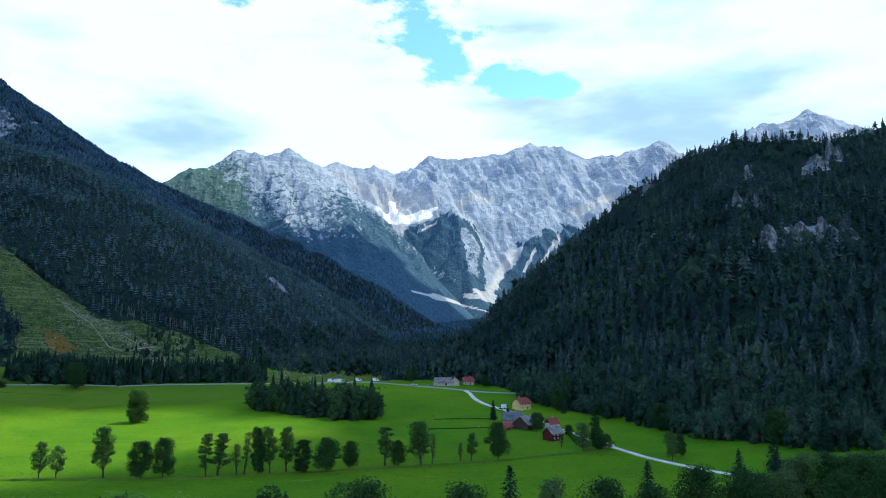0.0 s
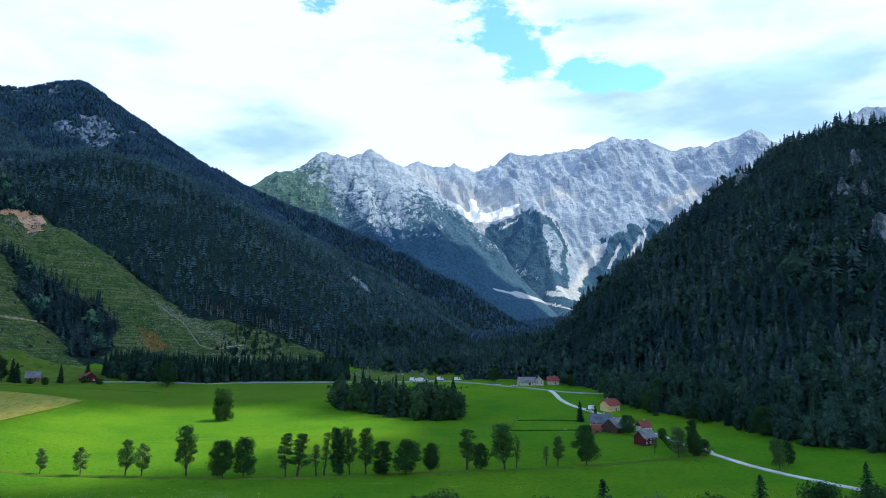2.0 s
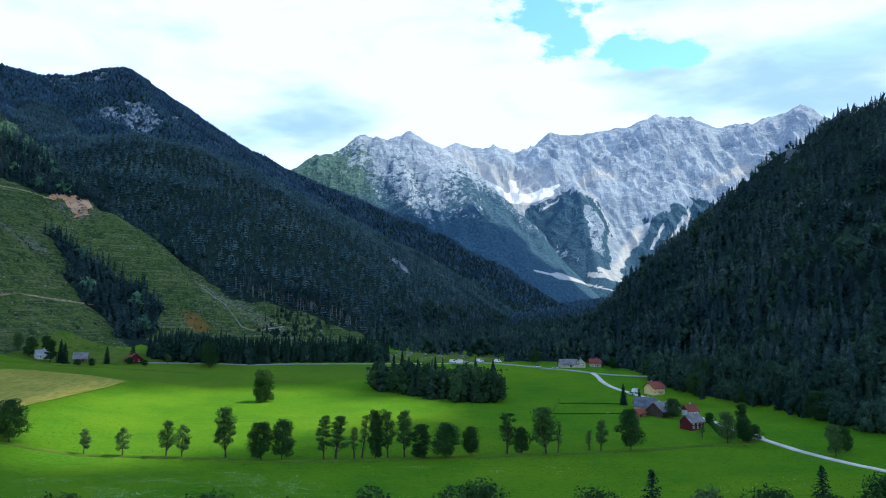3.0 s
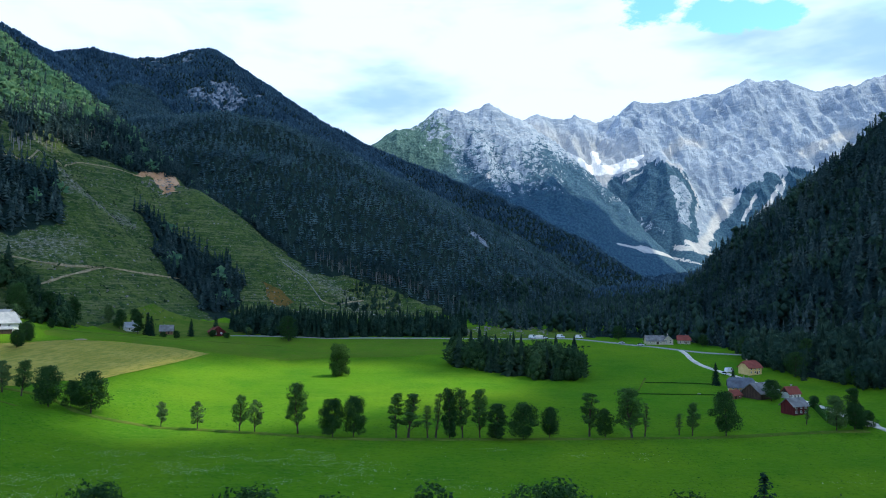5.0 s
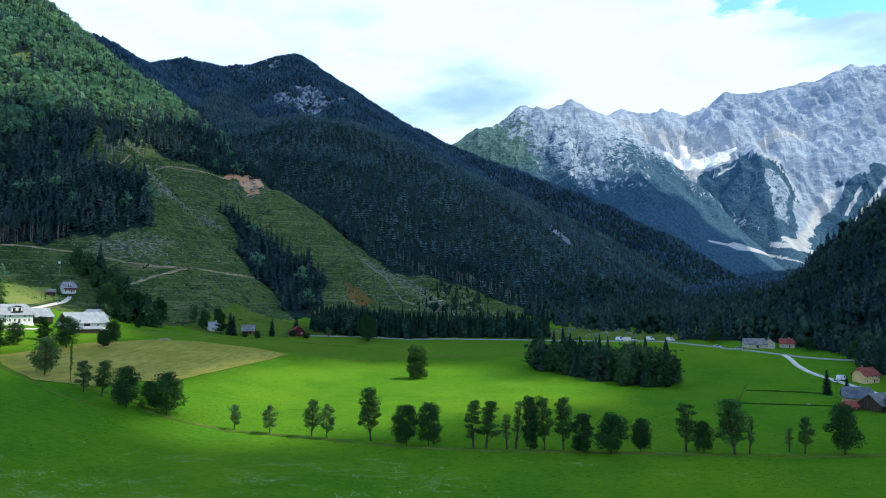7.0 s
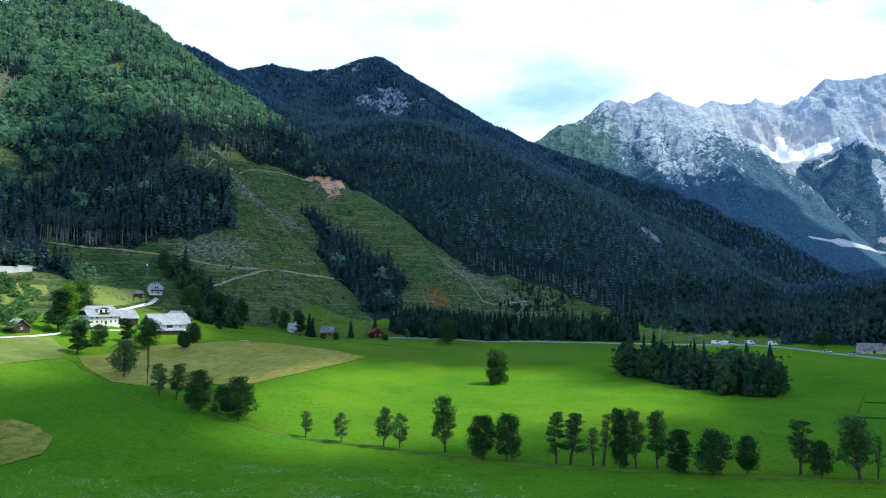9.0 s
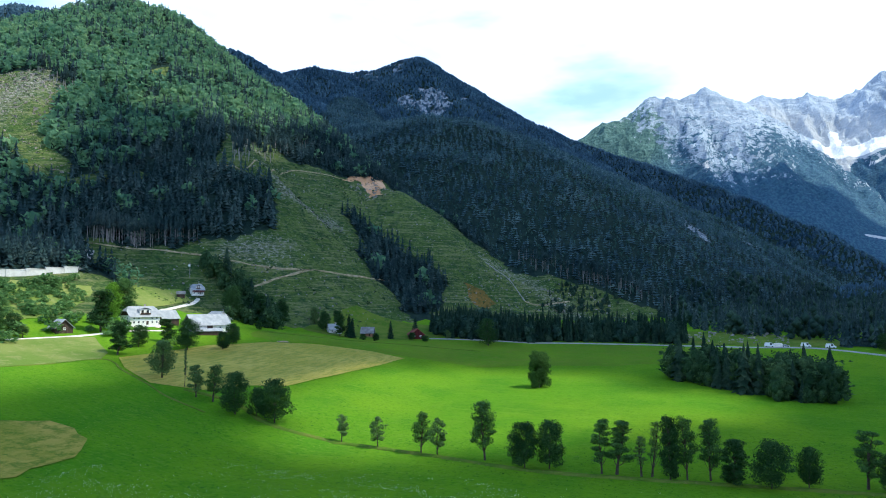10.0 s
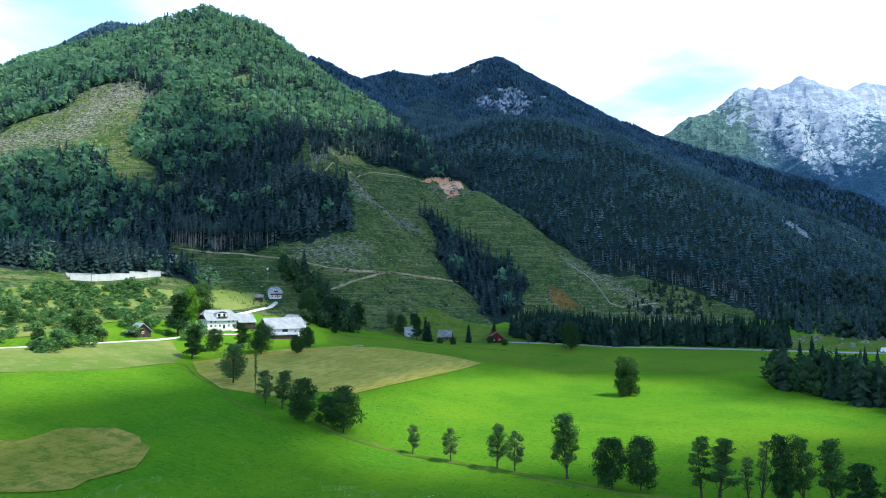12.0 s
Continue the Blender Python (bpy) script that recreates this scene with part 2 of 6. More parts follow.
def hazed_rock_build(g, place):
    """Pale limestone with beds and gullies; scrub grows on the ledges and snow lies where the attributes say so."""
    green = g.add("ShaderNodeAttribute", attribute_name="green").outputs["Fac"]
    snow = g.add("ShaderNodeAttribute", attribute_name="snow").outputs["Fac"]
    scree = g.add("ShaderNodeAttribute", attribute_name="scree").outputs["Fac"]
    level = g.add("ShaderNodeSeparateXYZ", {0: g.add("ShaderNodeNewGeometry").outputs["Normal"]}).outputs[2]
    big = g.noise(place, 0.007, 4.0, 0.6)
    lay = g.noise(g.stretch(place, 0.012, 0.012, 0.05), 1.0, 6.0, 0.68, Distortion=1.2)
    gul = g.noise(g.stretch(place, 0.026, 0.012, 0.010, 0.4), 1.0, 6.0, 0.66, Distortion=0.8)
    fine = g.noise(place, 0.045, 8.0, 0.72)
    tiny = g.noise(place, 0.13, 6.0, 0.72)
    # the blue cast of the stone is distance haze put into its colour
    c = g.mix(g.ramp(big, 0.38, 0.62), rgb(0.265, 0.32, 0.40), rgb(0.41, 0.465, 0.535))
    # hollows of the gully bump coloured darker, to shade the relief
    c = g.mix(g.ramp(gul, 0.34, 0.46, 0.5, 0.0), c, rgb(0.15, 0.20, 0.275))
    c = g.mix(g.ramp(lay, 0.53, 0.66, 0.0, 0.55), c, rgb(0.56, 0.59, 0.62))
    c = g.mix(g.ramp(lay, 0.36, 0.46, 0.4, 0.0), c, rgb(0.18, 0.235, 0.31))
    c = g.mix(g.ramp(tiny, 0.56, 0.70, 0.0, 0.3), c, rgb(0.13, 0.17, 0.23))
    c = g.mix(scree, c, g.mix(g.ramp(fine, 0.35, 0.7), rgb(0.58, 0.57, 0.55), rgb(0.42, 0.43, 0.43)))
    speck = g.math("SUBTRACT", g.math("ADD", g.math("MULTIPLY", fine, 0.6), g.math("MULTIPLY", tiny, 0.4)), 0.5)
    shelf = g.math("MULTIPLY", g.math("SUBTRACT", level, 0.66), 0.55)
    gr = g.ramp(g.math("ADD", g.math("ADD", green, g.math("MULTIPLY", shelf, g.ramp(green, 0.04, 0.2))), g.math("MULTIPLY", speck, 3.4)), 0.42, 0.54)
    # scrub blued for haze as well
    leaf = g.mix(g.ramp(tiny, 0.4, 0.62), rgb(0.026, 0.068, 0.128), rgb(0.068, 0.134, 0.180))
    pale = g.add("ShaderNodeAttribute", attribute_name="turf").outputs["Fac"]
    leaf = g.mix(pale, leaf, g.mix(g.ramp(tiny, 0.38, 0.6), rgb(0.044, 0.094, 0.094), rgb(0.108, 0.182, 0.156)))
    c = g.mix(gr, c, leaf)
    c = g.mix(g.ramp(g.math("ADD", snow, g.math("MULTIPLY", g.math("SUBTRACT", fine, 0.5), 0.6)), 0.42, 0.58), c, rgb(0.90, 0.88, 0.83))
    h = g.math("ADD", g.math("MULTIPLY", gul, 0.7), g.math("ADD", g.math("MULTIPLY", fine, 0.8), g.math("MULTIPLY", lay, 0.5)))
    return (c, h, 9.0)


MEADOW = material("meadow_grass", meadow_build, 1.0, 0.0, 0.02)
SLOPE = material("wooded_slope", slope_build, 0.95, 0.0, 0.03)
HAZED_ROCK = material("limestone", hazed_rock_build, 0.9, 0.0, 0.2)
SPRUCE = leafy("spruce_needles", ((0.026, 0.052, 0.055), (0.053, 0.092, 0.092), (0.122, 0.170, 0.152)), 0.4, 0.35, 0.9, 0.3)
# beech of the near hill, sunlight put into its brighter tones
LIT_BEECH = leafy("beech_leaves", ((0.096, 0.196, 0.118), (0.162, 0.290, 0.152), (0.250, 0.388, 0.180)), 0.45, 0.5, 0.6, 0.1, 0.35)
# trees of the long mountain: distance haze put into paler, bluer tones
HAZED_FAR_SPRUCE = leafy("hazed_far_spruce_needles", ((0.036, 0.074, 0.116), (0.068, 0.126, 0.178), (0.120, 0.192, 0.244)), 0.42, 0.35, 0.45, 0.25)
HAZED_MID_SPRUCE = leafy("hazed_mid_spruce_needles", ((0.050, 0.094, 0.118), (0.104, 0.172, 0.190), (0.200, 0.282, 0.278)), 0.45, 0.35, 0.45, 0.25)
HAZED_MID_LEAF = leafy("hazed_mid_beech_leaves", ((0.040, 0.086, 0.080), (0.074, 0.138, 0.112), (0.126, 0.206, 0.152)), 0.5, 0.35, 0.45, 0.25)
# the shaded copy of the beech leaves, for woods under cloud
SHADE_LEAF = leafy("shaded_beech_leaves", ((0.028, 0.060, 0.046), (0.052, 0.100, 0.068), (0.098, 0.160, 0.098)), 0.5)
PALE_BARK = plain("pale_bark", (0.17, 0.16, 0.15), (0.34, 0.33, 0.31), 1.0, 0.9)

# ---- heights of the land ----


def hashed(ix, iy, seed):
    h = (ix.astype(np.int64) * 374761393 + iy.astype(np.int64) * 668265263 + seed * 974711) & 0xFFFFFFFF
    h = ((h ^ (h >> 13)) * 1274126177) & 0xFFFFFFFF
    return ((h ^ (h >> 16)) & 0xFFFF) / 65535.0


def vnoise(x, y, seed=0):
    """Smooth noise from -1 to 1 with cells of one unit."""
    ix, iy = np.floor(x), np.floor(y)
    fx, fy = x - ix, y - iy
    fx, fy = fx * fx * (3 - 2 * fx), fy * fy * (3 - 2 * fy)
    a, b = hashed(ix, iy, seed), hashed(ix + 1, iy, seed)
    c, d = hashed(ix, iy + 1, seed), hashed(ix + 1, iy + 1, seed)
    return 2 * ((a * (1 - fx) + b * fx) * (1 - fy) + (c * (1 - fx) + d * fx) * fy) - 1


def fbm(x, y, size, octaves=4, seed=0, ridged=False):
    s, amp, tot = 0.0, 1.0, 0.0
    for k in range(octaves):
        n = vnoise(x / size * 2**k + 17.3 * k, y / size * 2**k - 9.1 * k, seed + k)
        s = s + amp * ((1 - 2 * np.abs(n)) if ridged else n)
        tot += amp
        amp *= 0.5
    return s / tot


def smooth(x, a, b):
    t = np.clip((x - a) / (b - a), 0, 1)
    return t * t * (3 - 2 * t)


def crest(x, y, points, slope, blunt=20.0):
    """The height of a ridge that runs through the points and falls off with that slope on both sides."""
    best = np.full(np.shape(x), -1e4)
    for (x0, y0, z0), (x1, y1, z1) in zip(points, points[1:]):
        dx, dy = x1 - x0, y1 - y0
        t = np.clip(((x - x0) * dx + (y - y0) * dy) / (dx * dx + dy * dy), 0, 1)
        d = np.hypot(x - x0 - t * dx, y - y0 - t * dy)
        best = np.maximum(best, z0 + t * (z1 - z0) - slope * (np.sqrt(d * d + blunt * blunt) - blunt))
    return best


def meld(parts, soft):
    """A rounded maximum."""
    top = parts[0]
    for p in parts[1:]:
        h = np.clip(0.5 + 0.5 * (top - p) / soft, 0, 1)
        top = p * (1 - h) + top * h + soft * h * (1 - h)
    return top


def valley(x, y):
    """The valley floor: flat meadows that rise to the road and to the farm."""
    z = -5 + 0.04 * np.clip(y - 250, 0, 126) + 0.09 * np.clip(y - 376, 0, 170) + 0.03 * np.clip(y - 546, 0, 2500)
    z = z + 0.165 * np.clip(-x - 120, 0, 400) * (1 - 0.62 * smooth(y, 370, 500)) + 0.10 * np.clip(x - 150, 0, 600)
    return z + 0.5 * fbm(x, y, 60.0, 3, 5) * smooth(y, 0, 200)


APRON = [(-480, 200, 80), (-435, 300, 68), (-420, 421, 68), (-340, 500, 46), (-310, 570, 46), (-275, 650, 40), (-215, 730, 30)]
HILL_A = [(-1500, 480, 330), (-1003, 640, 358), (-942, 680, 378), (-886, 725, 420), (-831, 775, 448), (-791, 807, 462), (-753, 838, 447),
          (-703, 844, 406), (-627, 850, 357), (-544, 850, 288), (-470, 815, 232), (-421, 795, 183), (-344, 765, 163), (-307, 760, 134), (-266, 752, 101), (-206, 740, 62)]
HILL_B = [(-791, 807, 462), (-620, 700, 320), (-450, 612, 202), (-405, 575, 172)]
BACK = [(-1250, 1000, 590), (-1052, 1398, 608), (-1077, 1627, 636), (-1079, 1804, 694), (-1065, 1986, 730), (-890, 2116, 808), (-727, 2189, 695), (-534, 2275, 594), (-388, 2315, 526),
        (-200, 2200, 430), (0, 2050, 320), (193, 1850, 200), (340, 1700, 90)]
FRONT = [(-1065, 1986, 700), (-791, 1400, 440), (-572, 1200, 352), (-455, 1149, 342), (-395, 1140, 333), (-300, 1300, 315), (-143, 1551, 252), (-47, 1657, 215), (121, 1753, 142), (300, 1690, 70)]
FRONT_LOW = [(-455, 1149, 342), (-310, 985, 235), (-200, 905, 150), (-110, 930, 110), (-40, 1040, 105)]
RIGHT = [(330, 1100, 50), (268, 932, 66), (282, 823, 86), (291, 713, 112), (312, 682, 140), (349, 687, 178), (405, 726, 226), (454, 744, 253), (450, 664, 258), (452, 626, 255),
         (469, 602, 250), (515, 578, 243), (548, 576, 254), (593, 574, 262), (720, 480, 300), (900, 300, 320)]


def hill_left(x, y):
    z = meld([crest(x, y, APRON, 0.4), crest(x, y, HILL_A, 0.76), crest(x, y, HILL_B, 1.0)], 22)
    return z + smooth(z - valley(x, y), 20, 120) * (9 * fbm(x, y, 140.0, 4, 11) + 5 * fbm(x, y, 60, 2, 61, True))


def hill_far(x, y):
    z = meld([crest(x, y, BACK, 0.72), crest(x, y, FRONT, 0.68, 60), crest(x, y, FRONT_LOW, 0.95, 25)], 18)
    return z + smooth(z, 60, 200) * (16 * fbm(x, y, 260.0, 4, 21) + 7 * fbm(x, y, 110, 2, 71, True))


def hill_right(x, y):
    z = crest(x, y, RIGHT, 0.95, 15)
    z = meld([z, crest(x, y, [(215, 420, 15), (330, 395, 70), (420, 300, 90), (600, 150, 110)], 0.5),
              crest(x, y, [(452, 626, 252), (385, 525, 185), (330, 440, 118), (300, 400, 75)], 0.95, 15), crest(x, y, [(349, 687, 170), (292, 575, 105), (262, 510, 62)], 0.8, 15)], 18)
    return z + smooth(z, 20, 90) * (8 * fbm(x, y, 120.0, 4, 31) + 6 * fbm(x, y, 50, 2, 81, True))


LAND = (valley, hill_left, hill_far, hill_right)


def land(x, y):
    x, y = np.asarray(x, float), np.asarray(y, float)
    return meld([f(x, y) for f in LAND], 12)


def at_land(x, y):
    return float(land(np.array([x]), np.array([y]))[0])


def flat_mesh(name, verts, faces, mats, smooth_=True, which=None):
    """A mesh from arrays: faces has three or four columns."""
    me = bpy.data.meshes.new(name)
    n, k = faces.shape
    me.vertices.add(len(verts))
    me.vertices.foreach_set("co", np.ascontiguousarray(verts, np.float32).ravel())
    me.loops.add(n * k)
    me.loops.foreach_set("vertex_index", np.ascontiguousarray(faces, np.int32).ravel())
    me.polygons.add(n)
    me.polygons.foreach_set("loop_start", np.arange(0, n * k, k, dtype=np.int32))
    me.polygons.foreach_set("use_smooth", np.full(n, smooth_))
    if which is not None:
        me.polygons.foreach_set("material_index", np.ascontiguousarray(which, np.int32))
    for m in mats:
        me.materials.append(m)
    me.update()
    me.validate()
    return me


def grid(x0, x1, y0, y1, step):
    return lattice(np.arange(x0, x1 + step / 2, step), np.arange(y0, y1 + step / 2, step))


def lattice(xs, ys):
    gx, gy = np.meshgrid(xs, ys)
    i = np.arange(len(xs) * len(ys)).reshape(len(ys), len(xs))
    q = np.stack([i[:-1, :-1], i[:-1, 1:], i[1:, 1:], i[1:, :-1]], -1).reshape(-1, 4)
    return gx.ravel(), gy.ravel(), q


def keep_faces(verts, q, keep):
    q = q[keep]
    used = np.unique(q)
    back = np.zeros(len(verts), int)
    back[used] = np.arange(len(used))
    return verts[used], back[q], used


def inside(x, y, poly):
    """Which points lie in a polygon."""
    res = np.zeros(np.shape(x), bool)
    for (xa, ya), (xb, yb) in zip(poly, poly[1:] + poly[:1]):
        cross = ((ya > y) != (yb > y)) & (x < (xb - xa) * (y - ya) / (yb - ya + 1e-9) + xa)
        res ^= cross
    return res


def band(x, y, pts, half):
    """1 on a line, falling to 0 at that half width."""
    d = np.full(np.shape(x), 1e9)
    for (x0, y0), (x1, y1) in zip(pts, pts[1:]):
        dx, dy = x1 - x0, y1 - y0
        t = np.clip(((x - x0) * dx + (y - y0) * dy) / (dx * dx + dy * dy), 0, 1)
        d = np.minimum(d, np.hypot(x - x0 - t * dx, y - y0 - t * dy))
    return np.clip(1 - d / half, 0, 1)


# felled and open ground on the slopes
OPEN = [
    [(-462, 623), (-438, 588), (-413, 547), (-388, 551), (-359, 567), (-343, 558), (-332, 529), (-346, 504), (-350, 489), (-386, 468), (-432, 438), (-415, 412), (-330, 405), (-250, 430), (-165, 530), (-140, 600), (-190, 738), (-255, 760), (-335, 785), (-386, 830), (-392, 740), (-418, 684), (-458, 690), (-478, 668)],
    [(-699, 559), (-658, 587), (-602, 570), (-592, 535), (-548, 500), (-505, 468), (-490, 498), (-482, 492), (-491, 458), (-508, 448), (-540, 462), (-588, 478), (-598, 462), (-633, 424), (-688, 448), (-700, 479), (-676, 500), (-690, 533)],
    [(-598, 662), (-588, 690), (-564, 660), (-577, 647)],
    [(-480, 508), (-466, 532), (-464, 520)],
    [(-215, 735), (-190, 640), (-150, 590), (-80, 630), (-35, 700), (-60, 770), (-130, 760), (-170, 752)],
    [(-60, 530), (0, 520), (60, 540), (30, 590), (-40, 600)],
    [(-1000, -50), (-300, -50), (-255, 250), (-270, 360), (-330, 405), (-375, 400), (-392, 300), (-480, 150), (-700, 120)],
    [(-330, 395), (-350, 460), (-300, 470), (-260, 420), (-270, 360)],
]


def grove_at(x, y):
    """Woods left standing between the felled slopes."""
    wx, wy = x + 9 * fbm(x, y, 30, 3, 95), y + 9 * fbm(x, y, 30, 3, 96)
    core = inside(wx, wy, [(-346, 656), (-321, 660), (-283, 664), (-246, 668), (-232, 648), (-227, 612), (-237, 552), (-258, 584), (-275, 578), (-308, 622)])
    return np.maximum(core, band(x, y, [(-215, 575), (-190, 560)], 22) > 0).astype(float)


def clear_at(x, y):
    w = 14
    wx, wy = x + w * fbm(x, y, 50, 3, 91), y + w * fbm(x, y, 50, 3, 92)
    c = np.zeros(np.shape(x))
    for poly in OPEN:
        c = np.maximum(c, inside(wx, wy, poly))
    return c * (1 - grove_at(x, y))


def bare_at(x, y):
    """Stones and brash: bulldozed tracks and washed gullies."""
    x, y = x + 16 * fbm(x, y, 45, 3, 97), y + 16 * fbm(x, y, 45, 3, 98)
    b = band(x, y, [(-400, 600), (-348, 566), (-328, 585), (-333, 618)], 17) * 0.6
    b = np.maximum(b, band(x, y, [(-340, 490), (-326, 506), (-314, 512)], 26) * 0.5)
    b = np.maximum(b, band(x, y, [(-470, 660), (-450, 668)], 25) * 0.5)
    b = np.maximum(b, band(x, y, [(-640, 560), (-630, 480), (-700, 430)], 60) * 0.55)
    return np.maximum(b, band(x, y, [(-212, 728), (-180, 728), (-120, 700)], 26) * 0.5)


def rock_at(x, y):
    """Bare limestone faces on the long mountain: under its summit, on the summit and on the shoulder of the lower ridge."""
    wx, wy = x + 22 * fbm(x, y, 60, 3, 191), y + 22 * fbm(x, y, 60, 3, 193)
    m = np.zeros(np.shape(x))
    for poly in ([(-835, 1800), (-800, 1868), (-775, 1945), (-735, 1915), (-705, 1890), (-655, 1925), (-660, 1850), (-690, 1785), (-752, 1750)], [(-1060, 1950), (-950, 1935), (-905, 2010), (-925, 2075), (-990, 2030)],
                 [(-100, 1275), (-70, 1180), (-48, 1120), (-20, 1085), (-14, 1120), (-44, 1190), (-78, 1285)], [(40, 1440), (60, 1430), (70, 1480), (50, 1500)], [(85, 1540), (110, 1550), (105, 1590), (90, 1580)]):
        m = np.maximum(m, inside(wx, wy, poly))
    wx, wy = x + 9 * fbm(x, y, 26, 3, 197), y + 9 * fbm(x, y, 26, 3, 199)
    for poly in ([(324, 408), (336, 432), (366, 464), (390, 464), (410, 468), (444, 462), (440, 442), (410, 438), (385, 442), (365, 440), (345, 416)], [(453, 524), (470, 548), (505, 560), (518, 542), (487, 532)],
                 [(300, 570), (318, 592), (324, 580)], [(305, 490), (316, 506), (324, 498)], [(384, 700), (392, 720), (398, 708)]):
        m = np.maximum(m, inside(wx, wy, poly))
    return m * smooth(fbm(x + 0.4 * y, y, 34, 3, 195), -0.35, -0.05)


def build_land():
    xs = np.concatenate([np.arange(-2000, -900, 20), np.arange(-900, 252, 6), np.arange(252, 1510, 12)])
    ys = np.concatenate([np.arange(-900, 100, 25), np.arange(100, 850, 6), np.arange(850, 2510, 14)])
    x, y, q = lattice(xs, ys)
    z = land(x, y)
    parts = np.stack([f(x, y) for f in LAND])
    owner = parts.argmax(0)
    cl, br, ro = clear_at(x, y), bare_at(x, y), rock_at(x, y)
    verts = np.stack([x, y, z], 1)
    fo = owner[q].max(1)
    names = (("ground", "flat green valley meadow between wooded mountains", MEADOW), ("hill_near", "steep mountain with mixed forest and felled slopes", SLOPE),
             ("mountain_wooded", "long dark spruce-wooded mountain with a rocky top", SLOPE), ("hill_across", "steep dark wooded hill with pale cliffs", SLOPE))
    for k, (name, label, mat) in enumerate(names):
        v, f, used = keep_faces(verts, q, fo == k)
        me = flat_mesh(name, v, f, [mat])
        for key, val in (("clear", cl), ("bare", br), ("rock", ro)):
            me.attributes.new(key, "FLOAT", "POINT").data.foreach_set("value", val[used].astype(np.float32))
        tagged(new(name, me), label, "ground" if k == 0 else "mountain", kind="structure")


build_land()
build_shade_clouds()

# ---- the high limestone mountains ----
PEAK = [(-560, 2500, 470), (-415, 2551, 608), (-364, 2609, 668), (-287, 2669, 696), (-217, 2726, 768), (-119, 2742, 755), (-31, 2764, 797), (82, 2763, 737), (168, 2679, 594), (265, 2571, 446), (352, 2459, 289), (430, 2348, 190)]
PEAK_RIBS = [[(-217, 2726, 768), (-190, 2560, 560), (-120, 2350, 330)], [(-31, 2764, 797), (20, 2600, 590), (60, 2400, 380), (160, 2200, 210)], [(-364, 2609, 668), (-330, 2480, 520), (-260, 2300, 400)], [(82, 2763, 737), (150, 2560, 500), (260, 2380, 280)]]
WALL = [(-100, 3720, 900), (110, 3683, 950), (216, 3698, 994), (292, 3693, 957), (414, 3701, 986), (518, 3688, 944), (610, 3684, 991), (714, 3665, 1050), (891, 3637, 1030), (1068, 3610, 1057), (1242, 3575, 1118),
        (1402, 3516, 1097), (1502, 3474, 1027), (1634, 3436, 1028), (1788, 3382, 1075), (1886, 3339, 1117), (1971, 3291, 1043), (2150, 3200, 1000), (2333, 3091, 1160), (2468, 3050, 1171), (2525, 3003, 1213), (2639, 2904, 1137), (2734, 2746, 1024), (2900, 2500, 900)]
WALL_RIBS = [[(714, 3665, 1050), (740, 3400, 720), (716, 3103, 600), (703, 2900, 440), (694, 2696, 260)], [(1242, 3575, 1118), (1150, 3300, 760), (1010, 3000, 460), (900, 2750, 230)], [(414, 3701, 986), (380, 3480, 760), (340, 3300, 600)],
             [(891, 3637, 1030), (900, 3400, 760), (860, 3150, 480)], [(1502, 3474, 1027), (1330, 3150, 640), (1150, 2850, 330)], [(1886, 3339, 1117), (1600, 2950, 700), (1300, 2650, 350)]]


def from_line(x, y, pts):
    """Distance to a line in plan."""
    return 1e4 * (1 - band(x, y, [p[:2] for p in pts], 1e4))


def crumpled(x, y, size, seed):
    """Rock relief: buttresses and gullies that run down the face, warped."""
    wx, wy = x + 0.5 * size * fbm(x, y, 2.2 * size, 3, seed), y + 0.5 * size * fbm(x, y, 2.2 * size, 3, seed + 7)
    return 0.5 * fbm(wx + 0.3 * wy, wy * 0.5, size, 3, seed + 1, True) + 0.5 * fbm(wx, wy, size * 1.5, 4, seed + 2, True)


def ledged(x, y, z, dip, tall, seed):
    """Height offsets that cut the face into tilted beds: steep risers and gentle ledges."""
    s = (z + dip * x + (20 + 0.7 * tall) * fbm(x, y, 110, 4, seed)) / tall
    f = s - np.floor(s)
    return tall * (smooth(f, 0.15, 0.85) - f) * (0.55 + 0.6 * fbm(x, y, 90, 2, seed + 5))


def peak_rock(x, y):
    z = meld([crest(x, y, PEAK, 0.98, 10)] + [crest(x, y, r, 1.15, 8) for r in PEAK_RIBS], 20)
    a = smooth(z, 150, 420) * (0.22 + 0.78 * smooth(from_line(x, y, PEAK), 5, 110))
    z = z + a * (100 * crumpled(x, y, 190, 41) - 10 + 24 * fbm(x, y, 60, 2, 47, True)) + smooth(z, 350, 500) * 8 * fbm(x, y, 30, 3, 48, True)
    return z + a * (ledged(x, y, z, -0.55, 30, 141) + 0.7 * ledged(x, y, z, 0.3, 13, 143))


def wall_rock(x, y):
    z = meld([crest(x, y, WALL, 1.05, 10)] + [crest(x, y, r, 1.1, 12) for r in WALL_RIBS], 30)
    z = meld([z, 40 + 0.12 * (y - 2000) + 0.55 * np.clip(y - 2950, 0, 420)], 40)
    a = smooth(z, 200, 520) * (0.22 + 0.78 * smooth(from_line(x, y, WALL), 5, 140))
    z = z + a * (105 * crumpled(x, y, 240, 51) - 12 + 36 * fbm(x + 0.25 * y, y * 0.6, 80, 3, 57, True)) + smooth(z, 500, 700) * 12 * fbm(x, y, 48, 3, 58, True)
    return z + a * 0.36 * (ledged(x, y, z, 0.45, 46, 151) + 0.7 * ledged(x, y, z, 0.75, 21, 153))


